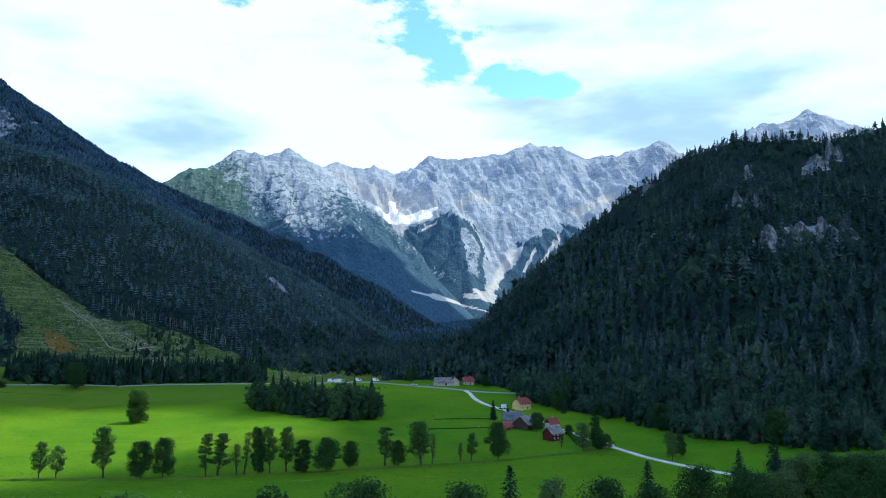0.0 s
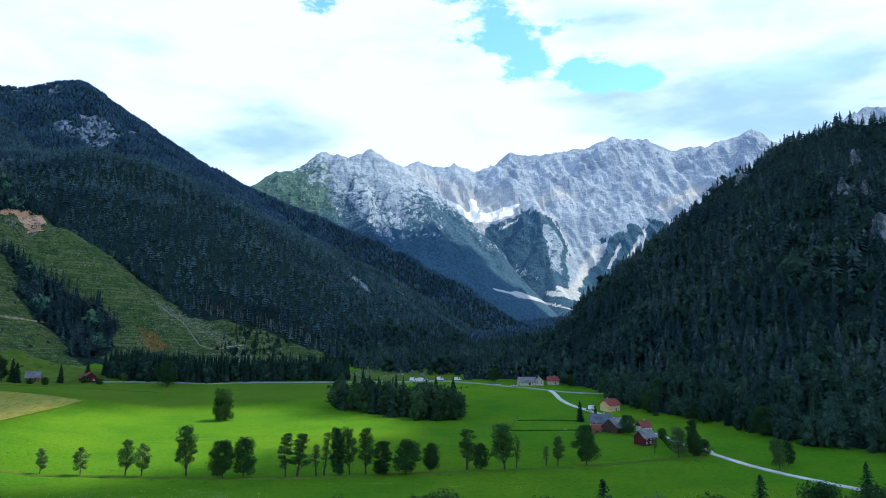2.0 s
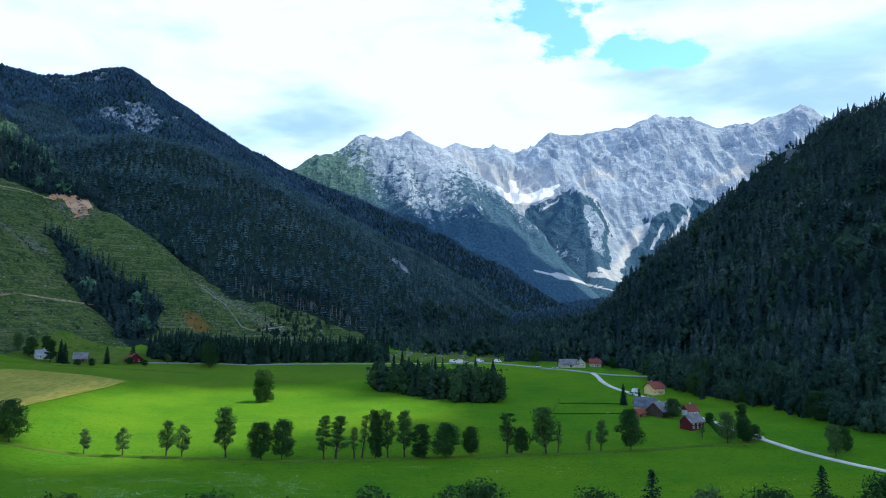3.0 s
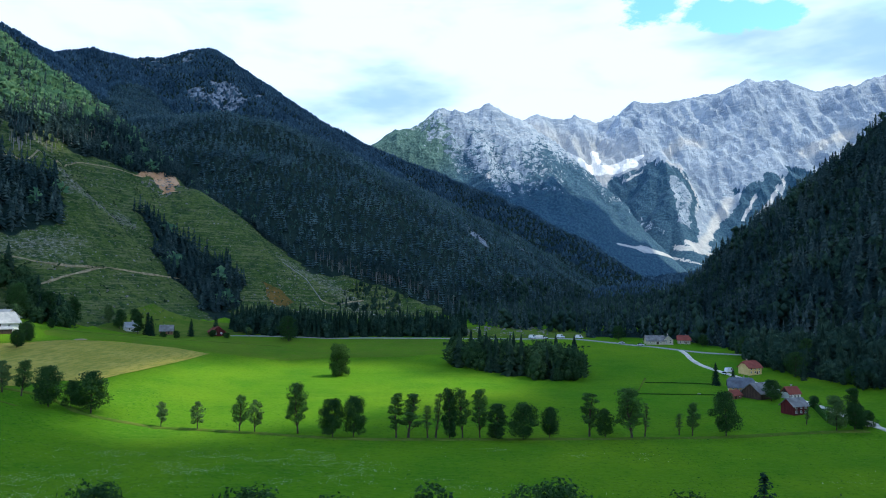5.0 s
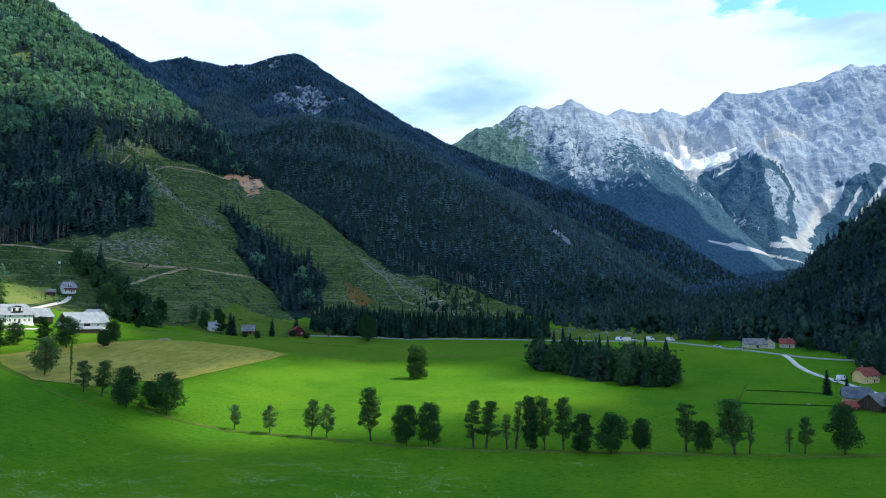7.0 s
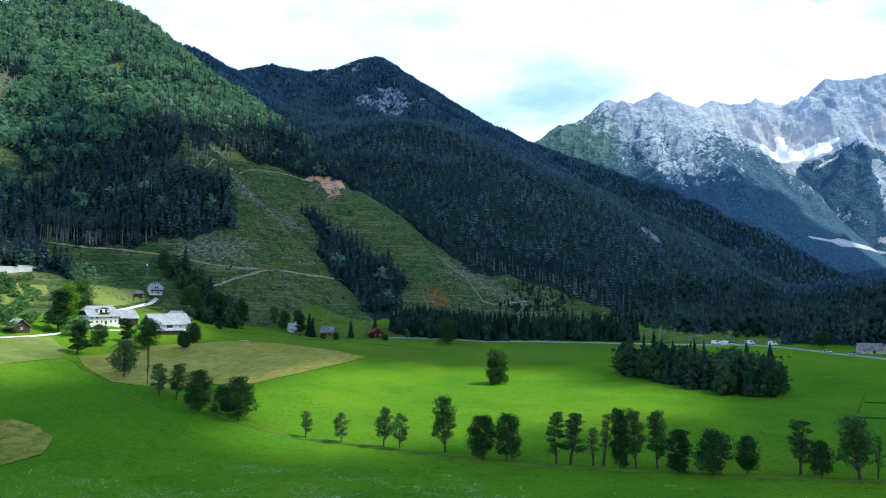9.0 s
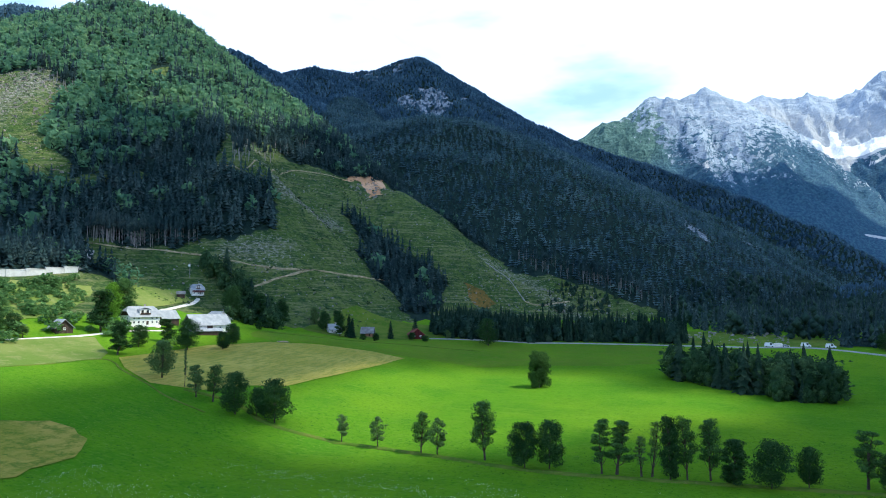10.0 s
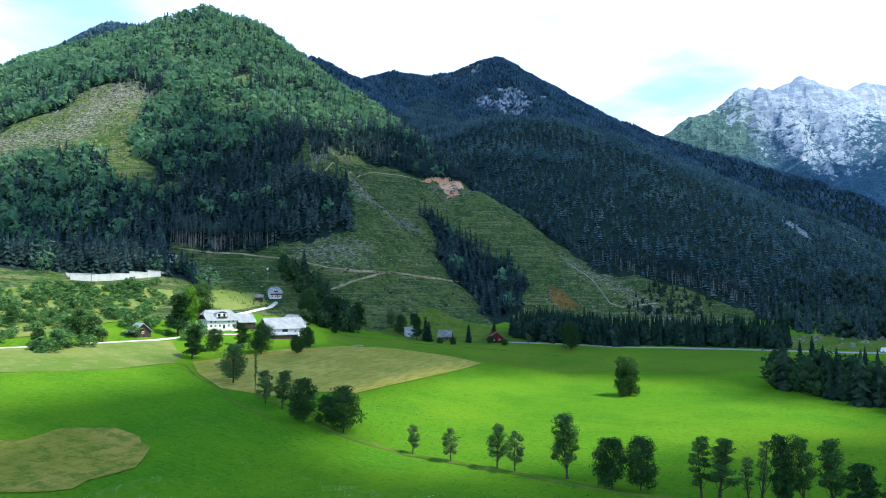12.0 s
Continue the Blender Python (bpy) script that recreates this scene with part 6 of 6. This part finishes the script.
TILE_RED = roof_look("red_tiles", (0.19, 0.050, 0.036), (0.28, 0.080, 0.055), 0.9)
GLASS = material("window_glass", lambda g, p: (rgb(0.02, 0.025, 0.03),), 0.08, 0.0, 0.6)
FRAME_WHITE = plain("white_paint", (0.72, 0.72, 0.70), (0.80, 0.80, 0.78))
CONCRETE = plain("pale_concrete", (0.50, 0.50, 0.48), (0.66, 0.66, 0.63), 0.25, 0.9, fine=2.0)
BRICKWORK = plain("chimney_plaster", (0.32, 0.28, 0.25), (0.42, 0.38, 0.35))


def poly_mesh(name, polys, mat):
    """A mesh from polygons given as lists of corners."""
    bm = bmesh.new()
    for p in polys:
        bm.faces.new([bm.verts.new(c) for c in p])
    bmesh.ops.remove_doubles(bm, verts=bm.verts[:], dist=1e-4)
    bmesh.ops.recalc_face_normals(bm, faces=bm.faces[:])
    me = bpy.data.meshes.new(name)
    bm.to_mesh(me)
    bm.free()
    me.materials.append(mat)
    return me


def part(name, me, parent, label=""):
    ob = new(name, me)
    ob.parent = parent
    return tagged(ob, label)


def box_polys(x0, x1, y0, y1, z0, z1):
    a, b, c, d = (x0, y0, z0), (x1, y0, z0), (x1, y1, z0), (x0, y1, z0)
    e, f, g, h = (x0, y0, z1), (x1, y0, z1), (x1, y1, z1), (x0, y1, z1)
    return [[a, b, c, d], [e, f, g, h], [a, b, f, e], [b, c, g, f], [c, d, h, g], [d, a, e, h]]


def slab(poly, thick):
    """A closed plate below a polygon."""
    low = [(x, y, z - thick) for x, y, z in poly]
    n = len(poly)
    return [list(poly), low[::-1]] + [[poly[k], low[k], low[(k + 1) % n], poly[(k + 1) % n]] for k in range(n)]


def window(parent, face, L, D, u, z, w, h):
    """A pane in a white frame on one side of a house: f front (-y), b back, l and r the gable ends."""
    def put(polys):
        out = []
        for p in polys:
            q = []
            for x, y, zz in p:
                if face == "f":
                    q.append((x + u, y - D / 2, zz + z))
                elif face == "b":
                    q.append((x + u, D / 2 - y, zz + z))
                elif face == "r":
                    q.append((L / 2 - y, x + u, zz + z))
                else:
                    q.append((-L / 2 + y, x + u, zz + z))
            out.append(q)
        return out
    win = part("window", poly_mesh("pane", put(box_polys(-w / 2, w / 2, -0.05, 0.1, 0, h)), GLASS), parent)
    t = 0.13
    bars = box_polys(-w / 2 - t, w / 2 + t, -0.12, 0.05, -t, 0) + box_polys(-w / 2 - t, w / 2 + t, -0.12, 0.05, h, h + t)
    bars += box_polys(-w / 2 - t, -w / 2, -0.12, 0.05, 0, h) + box_polys(w / 2, w / 2 + t, -0.12, 0.05, 0, h) + box_polys(-0.04, 0.04, -0.1, 0.05, 0, h)
    part("window_frame", poly_mesh("window_frame", put(bars), FRAME_WHITE), win)


def roof_polys(L, D, H, R, hip, over, thick=0.28):
    """Two slopes with an overhang; hip: how far down the gables are clipped."""
    s = R / (D / 2)
    ex, ey, ez = L / 2 + over, D / 2 + over, H - s * over
    rise = H + R - ez
    k = 1 - hip
    py, pz = ey * (1 - k), ez + rise * k
    rx = ex - hip * ey * 0.8
    out = []
    for sy in (-1, 1):
        p = [(-ex, sy * ey, ez), (ex, sy * ey, ez)]
        p += [(ex, sy * py, pz), (rx, 0, H + R), (-rx, 0, H + R), (-ex, sy * py, pz)] if hip else [(ex, 0, H + R), (-ex, 0, H + R)]
        out += slab(p, thick)
    if hip:
        for sx in (-1, 1):
            out += slab([(sx * ex, -py, pz), (sx * rx, 0, H + R), (sx * ex, py, pz)], thick)
    return out


def house(name, label, x, y, rz, L, D, H, R, wall, roof, hip=0.0, over=0.7, windows=(), doors=(), chimney=None, upper=None, dormer=False, balcony=None, sink=1.2, category="house", group="", size=1.0):
    root = new(name)
    root.matrix_basis = pose(x, y, at_land(x, y), 0, 0, rz) @ Matrix.Diagonal((size, size, size, 1))
    k = 1 - hip
    shell = box_polys(-L / 2, L / 2, -D / 2, D / 2, -sink, H)
    body = part("wall", poly_mesh("wall", shell, wall), root)
    for sx in (-1, 1):
        top = [(sx * L / 2, -D / 2, H), (sx * L / 2, D / 2, H), (sx * L / 2, D / 2 * (1 - k), H + R * k - 0.1), (sx * L / 2, -D / 2 * (1 - k), H + R * k - 0.1)]
        if not hip:
            top = top[:2] + [(sx * L / 2, 0, H + R - 0.1)]
        low = [(px - sx * 0.25, py, pz) for px, py, pz in top]
        n = len(top)
        gab = [top, low[::-1]] + [[top[i], low[i], low[(i + 1) % n], top[(i + 1) % n]] for i in range(n)]
        part("gable", poly_mesh("gable", gab, upper or wall), root)
    part("roof", poly_mesh("roof", roof_polys(L, D, H, R, hip, over), roof), root)
    for w in windows:
        window(root, w[0], L, D, *w[1:])
    for face, u, w, h in doors:
        y0 = -D / 2 if face == "f" else D / 2
        part("door", poly_mesh("door", box_polys(u - w / 2, u + w / 2, y0 - 0.08, y0 + 0.08, 0, h), DARK_WOOD), root)
    if chimney:
        cx, cy = chimney
        cap = part("chimney", poly_mesh("chimney", box_polys(cx - 0.4, cx + 0.4, cy - 0.35, cy + 0.35, H, H + R + 0.9) + box_polys(cx - 0.5, cx + 0.5, cy - 0.45, cy + 0.45, H + R + 0.9, H + R + 1.05), BRICKWORK), root)
    if dormer:
        w, h = L * 0.17, R * 0.52
        z0, y0 = H + R * 0.12, -D / 2 + D * 0.06
        dm = part("dormer", poly_mesh("dormer", box_polys(-w, w, y0, -0.4, z0, z0 + h), wall), root)
        part("dormer_roof", poly_mesh("dormer_roof", slab([(-w - 0.5, y0 - 0.5, z0 + h), (-w * 0.4, y0 - 0.5, z0 + h + 0.9), (-w * 0.4, 0, z0 + h + 0.9), (-w - 0.5, 0, z0 + h)], 0.2)
                                                + slab([(-w * 0.4, y0 - 0.5, z0 + h + 0.9), (w * 0.4, y0 - 0.5, z0 + h + 0.9), (w * 0.4, 0, z0 + h + 0.9), (-w * 0.4, 0, z0 + h + 0.9)], 0.2)
                                                + slab([(w * 0.4, y0 - 0.5, z0 + h + 0.9), (w + 0.5, y0 - 0.5, z0 + h), (w + 0.5, 0, z0 + h), (w * 0.4, 0, z0 + h + 0.9)], 0.2), roof), dm)
        for u in (-0.5, 0.5):
            part("window", poly_mesh("pane", box_polys(u * w - w * 0.22, u * w + w * 0.22, y0 - 0.06, y0 + 0.05, z0 + h * 0.25, z0 + h * 0.85), GLASS), dm)
        part("balcony", poly_mesh("balcony", box_polys(-w, w, y0 - 1.0, y0, z0 - 0.15, z0) + box_polys(-w, w, y0 - 1.0, y0 - 0.9, z0, z0 + h * 0.25), DARK_WOOD), dm)
    if balcony:
        face, z0, wood = balcony
        if face == "f":
            part("balcony", poly_mesh("balcony", box_polys(-L / 2, L / 2, -D / 2 - 1.3, -D / 2, z0 - 0.15, z0) + box_polys(-L / 2, L / 2, -D / 2 - 1.3, -D / 2 - 1.2, z0, z0 + 0.95), wood), root)
        else:
            part("balcony", poly_mesh("balcony", box_polys(L / 2, L / 2 + 1.3, -D / 2, D / 2, z0 - 0.15, z0) + box_polys(L / 2 + 1.2, L / 2 + 1.3, -D / 2, D / 2, z0, z0 + 0.95), wood), root)
    return tagged(root, label, category, group)


def rows_of(face, us, zs, w, h):
    return [(face, u, z, w, h) for z in zs for u in us]


# the farm on the terrace
house("farmhouse", "large white plastered farmhouse with pale grey half-hipped roof", -292, 342, 74, 18.5, 11, 5.6, 5.2, PLASTER, SLATE_LIGHT, 0.45, 1.0,
      rows_of("f", (-7, -4.2, 4.2, 7), (1.0, 3.4), 1.0, 1.3) + [("f", -1.4, 1.0, 1.0, 1.3)] + rows_of("l", (-2.5, 2.5), (1.0, 3.4), 1.0, 1.3), [("f", 1.2, 1.3, 2.2)], (3, 1), DARK_WOOD, True, size=0.92)
house("farm_annex", "low annex with pale grey roof and dark board walls", -289, 358, 74, 10, 9, 3.6, 4.0, DARK_WOOD, SLATE_LIGHT, 0.0, 0.7, [("f", -2, 1.0, 1.0, 1.1)], [("f", 2, 2.2, 2.4)], category="house")
house("barn", "long barn with large pale grey roof", -268, 366, 64, 21, 13, 4.0, 5.2, PLASTER, SLATE_LIGHT, 0.0, 0.9, [("f", -7, 1.4, 1.0, 1.0), ("f", 5, 1.4, 1.0, 1.0)], [("f", -1, 3.2, 3.0)], None, DARK_WOOD, category="barn")
house("barn_wing", "white-walled barn wing with pale grey roof", -272, 380, 154, 14, 10, 5.2, 4.0, PLASTER, SLATE_LIGHT, 0.0, 0.8, [("l", 0, 1.5, 1.0, 1.1), ("f", 2, 1.5, 1.0, 1.1)], (), category="barn")
house("lean_to_shed", "low open shed with pale sheet roof", -260, 358, 64, 14, 4, 2.4, 1.0, DARK_WOOD, SLATE_LIGHT, 0.0, 0.6, (), [("f", -3, 2.4, 2.0)], category="shed")
house("upper_house", "small wooden house with grey hipped roof and balcony", -334, 436, 55, 10.5, 9, 4.8, 4.6, PLASTER, SLATE_LIGHT, 0.5, 0.9, rows_of("f", (-3.4, 0, 3.4), (0.7, 3.0), 1.0, 1.2), [("f", 1.7, 1.0, 2.1)], (2, 1), None, True, ("f", 2.6, RED_WOOD), size=0.75)
house("hay_shed", "small grey wooden shed beside the upper house", -337, 424, 40, 5, 4, 2.4, 1.6, DARK_WOOD, SHINGLE, 0.0, 0.4, (), [("f", 0, 1.2, 1.9)], category="shed")
house("log_hut", "small dark log hut with pale roof", -294, 294, 165, 7, 8, 2.4, 3.6, DARK_WOOD, SLATE_LIGHT, 0.0, 0.8, [("l", 0, 1.0, 0.9, 0.9)], [("f", 1.5, 1.2, 2.0)], category="hut")

# the three sheds by the road
house("small_house", "small white house with pale blue roof behind trees", -243, 464, 45, 8, 6, 3.0, 3.2, PLASTER, SLATE_LIGHT, 0.0, 0.6, [("f", -2, 1.0, 0.9, 1.0), ("r", 0, 1.0, 0.9, 1.0)], [("f", 1.5, 1.0, 2.0)], (1, 0.5))
house("timber_cabin", "small orange-brown timber cabin with grey roof", -224, 476, 20, 8, 6.5, 2.8, 3.4, BROWN_WOOD, SHINGLE, 0.0, 0.7, [("f", -2, 0.9, 0.9, 1.0), ("l", 0, 0.9, 0.9, 1.0)], [("f", 1.5, 1.0, 2.0)], category="cabin")
house("red_shed", "dark red wooden barn with pale gable trim", -195, 491, 125, 11, 9, 3.0, 3.6, RED_WOOD, TILE_RED, 0.0, 0.8, [("l", -2, 1.0, 0.9, 1.0), ("l", 2, 1.0, 0.9, 1.0)], [("f", 0, 2.2, 2.3)], category="barn")

# the hamlet
house("red_house", "dark red timber house with weathered shingle roof", 115.6, 291.7, 28, 11, 8.5, 5.2, 3.6, RED_WOOD, SHINGLE, 0.0, 0.8,
      rows_of("r", (-2.3, 2.3), (0.9, 3.3), 1.1, 1.3) + rows_of("f", (-3.4, 0.2, 3.6), (0.9, 3.3), 1.0, 1.2) + [("r", 0, 5.8, 0.9, 0.9)], [("f", -1.6, 1.1, 2.1)], (-2, 0.8), size=0.7)
house("white_cottage", "white cottage with red tiled roof", 128.6, 327.7, 20, 8.5, 7, 3.8, 3.6, PLASTER, TILE_RED, 0.0, 0.8, rows_of("r", (-1.6, 1.6), (1.0,), 1.0, 1.2) + rows_of("f", (-2.5, 0, 2.5), (1.0,), 1.0, 1.2), [], (1, 0.6), DARK_WOOD, size=0.7)
house("plank_barn", "dark wooden barn with silvery plank roof", 115.4, 327.7, 35, 14, 11, 3.6, 4.2, DARK_WOOD, SHINGLE, 0.0, 1.0, [("f", 3, 1.0, 1.0, 0.9)], [("f", -2, 2.8, 2.6), ("f", 5, 1.2, 2.1)], category="barn", size=0.84)
house("slate_house", "ochre house with dark grey slate roof", 111.4, 339.8, -14, 15, 11, 4.8, 5.2, OCHRE, SLATE_DARK, 0.3, 0.9, rows_of("f", (-5, -2, 2, 5), (0.9, 3.0), 1.0, 1.1) + rows_of("l", (-2.5, 2.5), (0.9, 3.0), 1.0, 1.1), [("f", 0, 1.2, 2.1)], (2, 1), BROWN_WOOD, size=0.7)
house("slate_wing", "house wing with dark grey slate roof", 117.4, 345.7, 76, 12, 8, 4.4, 4.2, OCHRE, SLATE_DARK, 0.0, 0.8, rows_of("l", (-2, 2), (0.9,), 1.0, 1.1), (), None, DARK_WOOD, size=0.7)
house("brick_shed", "low shed with red tiled roof", 103.3, 324.8, 40, 9, 6, 2.6, 2.6, BROWN_WOOD, TILE_RED, 0.0, 0.6, [("f", 2, 1.0, 0.9, 0.9)], [("f", -2, 1.6, 2.0)], category="shed", size=0.7)
house("yellow_house", "yellow house with red half-hipped roof and balcony", 134.4, 394.8, 28, 13, 10, 5.6, 4.4, YELLOW, TILE_RED, 0.35, 1.0, rows_of("r", (-2.6, 0, 2.6), (0.9, 3.4), 1.1, 1.3) + rows_of("f", (-4, 0, 4), (0.9, 3.4), 1.1, 1.3), [("f", 2, 1.1, 2.1)], (-2, 1), None, False, ("r", 2.9, BROWN_WOOD), size=0.7)
house("grey_barn", "long low building with pale grey roof", 106.9, 496.9, 5, 16, 9, 3.4, 4.0, CREAM, SHINGLE, 0.0, 0.8, rows_of("f", (-5, -1, 4), (1.0,), 1.0, 1.0), [("f", 1.5, 2.0, 2.2)], category="barn", size=0.78)
house("cream_house", "cream gabled house beside the valley road", 116, 496.9, 80, 10, 8.5, 4.6, 3.8, CREAM, SLATE_DARK, 0.0, 0.9, rows_of("l", (-2, 2), (0.9, 3.0), 1.0, 1.2), [("f", 0, 1.0, 2.0)], (1, 0.5), size=0.72)
house("red_roof_house", "house with red tiled roof at the wood edge", 127, 499.9, -8, 11, 8.5, 4.0, 3.8, CREAM, TILE_RED, 0.2, 0.9, rows_of("f", (-3.4, 0, 3.4), (1.0,), 1.0, 1.2), [("f", 1.7, 1.0, 2.0)], (2, 0.6), size=0.72)

# ---- the road gallery above the farm ----


def gallery():
    root = new("road_gallery")
    pts = curve_points([(-383, 319), (-381, 327), (-379, 335), (-382, 358), (-385, 384)], 4.0)
    root.matrix_basis = pose(-381, 340, 0)
    for a, b in zip(pts[::3], pts[3::3]):
        mid = (a + b) / 2 - [-381, 340]
        d = b - a
        ln = float(np.hypot(*d))
        z = at_land(*((a + b) / 2))
        gap = bool(344 < (a + b)[1] / 2 < 350)
        me = poly_mesh("wall_panel", box_polys(-ln / 2 + 0.08, ln / 2 - 0.08, -0.35, 0.35, -2.5, 3.6 if not gap else 2.6) + box_polys(-ln / 2, ln / 2, -0.55, 0.45, 3.6 if not gap else 2.6, 3.95 if not gap else 2.9), CONCRETE)
        p = part("wall_panel", me, root)
        p.matrix_basis = pose(mid[0], mid[1], z, 0, 0, math.degrees(math.atan2(d[1], d[0])))
    return tagged(root, "long pale concrete retaining wall of the pass road", "retaining wall")


gallery()
ribbon("road_pass", "grey pass road behind a concrete wall", [(-391, 322), (-386, 335), (-389, 358), (-393, 390), (-420, 425)], 6, ASPHALT, 0.4)

# ---- vehicles, mast and small things ----
CAR_WHITE = plain("white_car_paint", (0.72, 0.73, 0.74), (0.78, 0.79, 0.80), 1.0, 0.25, 0.0, spec=0.6)
CAR_BLUE = plain("blue_car_paint", (0.05, 0.08, 0.14), (0.07, 0.11, 0.18), 1.0, 0.25, 0.0, spec=0.6)
RUBBER = plain("black_rubber", (0.015, 0.015, 0.015), (0.03, 0.03, 0.03))


def vehicle(name, label, x, y, rz, L, W, H, van, paint):
    """A car or van: a body with a raked nose, a glazed cabin, wheels with rims."""
    root = new(name)
    root.matrix_basis = pose(x, y, at_land(x, y) + 0.3, 0, 0, rz)
    low, top = 0.35, H * (0.55 if not van else 0.5)
    prof = [(-L / 2, low), (-L / 2, top), (-L * 0.40, H) if van else (-L * 0.46, top + 0.05)]
    prof += [(L * 0.22, H), (L * 0.36, top), (L / 2, top - 0.12), (L / 2, low)] if van else [(L * 0.46, top - 0.05), (L / 2, low + 0.1), (L / 2, low)]
    n = len(prof)
    polys = [[(px, -W / 2, pz) for px, pz in prof], [(px, W / 2, pz) for px, pz in prof]]
    polys += [[(prof[i][0], -W / 2, prof[i][1]), (prof[(i + 1) % n][0], -W / 2, prof[(i + 1) % n][1]), (prof[(i + 1) % n][0], W / 2, prof[(i + 1) % n][1]), (prof[i][0], W / 2, prof[i][1])] for i in range(n)]
    part("body", poly_mesh("body", polys, paint), root)
    if van:
        part("side_window", poly_mesh("side_window", box_polys(L * 0.05, L * 0.24, -W / 2 - 0.02, W / 2 + 0.02, top, H - 0.25), GLASS), root)
    else:
        q = W / 2 - 0.12
        cab = [(-L * 0.42, top), (-L * 0.30, H), (L * 0.10, H), (L * 0.28, top)]
        polys = [[(px, -q, pz) for px, pz in cab], [(px, q, pz) for px, pz in cab]] + [[(cab[i][0], -q, cab[i][1]), (cab[(i + 1) % 4][0], -q, cab[(i + 1) % 4][1]), (cab[(i + 1) % 4][0], q, cab[(i + 1) % 4][1]), (cab[i][0], q, cab[i][1])] for i in range(4)]
        part("cabin", poly_mesh("cabin", polys, GLASS), root)
        part("roof", poly_mesh("roof", box_polys(-L * 0.30, L * 0.10, -q, q, H - 0.02, H + 0.05), paint), root)
    for wx in (-L * 0.3, L * 0.3):
        for wy in (-W / 2 + 0.08, W / 2 - 0.08):
            for nm, r, half, mat in (("tyre", 0.33, 0.11, RUBBER),):
                ring = [(wx + r * math.cos(a), r * math.sin(a) + 0.33) for a in np.linspace(0, 2 * math.pi, 12, endpoint=False)]
                polys = [[(px, wy - half, pz) for px, pz in ring], [(px, wy + half, pz) for px, pz in ring]]
                polys += [[(ring[i][0], wy - half, ring[i][1]), (ring[(i + 1) % 12][0], wy - half, ring[(i + 1) % 12][1]), (ring[(i + 1) % 12][0], wy + half, ring[(i + 1) % 12][1]), (ring[i][0], wy + half, ring[i][1])] for i in range(12)]
                tyre = part("tyre", poly_mesh("tyre", polys, mat), root)
    return tagged(root, label, "van" if van else "car", "parked vehicles")


for x, y, rz, van in ((26, 518.5, 5, True), (46, 519.5, 0, True), (59, 517.5, -12, True), (85, 495, -40, False), (35, 519, 8, False), (124, 396, 40, True), (120, 391, 60, False), (96, 487, -30, False)):
    vehicle("van" if van else "car", "white parked van beside the road" if van else "small white parked car", x, y, rz, 5.6 if van else 4.2, 2.0 if van else 1.75, 2.6 if van else 1.45, van, CAR_WHITE)
vehicle("camper_van", "white camper van parked at the wood edge", 182, 292, 20, 6.0, 2.2, 2.6, True, CAR_WHITE)
vehicle("car", "small dark blue parked car by the hamlet", 121, 325, 60, 4.2, 1.75, 1.45, False, CAR_BLUE)


def heap(name, label, x, y, wide, high, mat, seed):
    """A loose heap with an uneven outline."""
    n = 16
    v, f = [], []
    for k in range(5):
        t = k / 4
        for s in range(n):
            a = 2 * math.pi * s / n
            r = wide / 2 * math.cos(t * math.pi / 2) * (1 + 0.25 * float(vnoise(np.array([3 * math.cos(a) + seed]), np.array([3 * math.sin(a) + t]))[0]))
            v.append((x + r * math.cos(a), y + 0.7 * r * math.sin(a), high * math.sin(t * math.pi / 2) - 0.2))
            if k:
                b = (k - 1) * n
                f.append((b + s, b + (s + 1) % n, b + n + (s + 1) % n, b + n + s))
    v = np.array(v)
    v[:, 2] += at_land(x, y) + 0.15 * fbm(v[:, 0], v[:, 1], 1.5, 2, seed)
    return tagged(new(name, flat_mesh(name, v, np.array(f), [mat], False)), label, "heap")


heap("gravel_heap", "pale gravel heap at the start of the road", 134, 273, 7, 1.8, GRAVEL, 3)
heap("gravel_heap", "white gravel heap beside parked vans", 31, 521, 8, 2.6, GRAVEL, 5)
heap("earth_heap", "pale earth heap in the meadow", -228, 380, 8, 0.8, TRACK, 7)
heap("stone_heap", "small pale stone heap in the meadow", 91, 333, 2.2, 0.9, STONE, 9)


def mast():
    root = new("power_pole")
    x, y = -349, 446
    root.matrix_basis = pose(x, y, at_land(x, y))
    v, f = tube([(0, 0, -0.5), (0, 0, 5), (0, 0, 11)], [0.2, 0.17, 0.13], 8)
    part("pole", flat_mesh("pole", v, f, [PALE_BARK]), root)
    part("crossarm", poly_mesh("crossarm", box_polys(-1.1, 1.1, -0.12, 0.12, 9.6, 9.9), PALE_BARK), root)
    part("transformer", poly_mesh("transformer", box_polys(-0.6, 0.6, -0.9, -0.2, 8.0, 9.4), FRAME_WHITE), root)
    return tagged(root, "wooden power pole with a pale transformer box", "power pole")


mast()
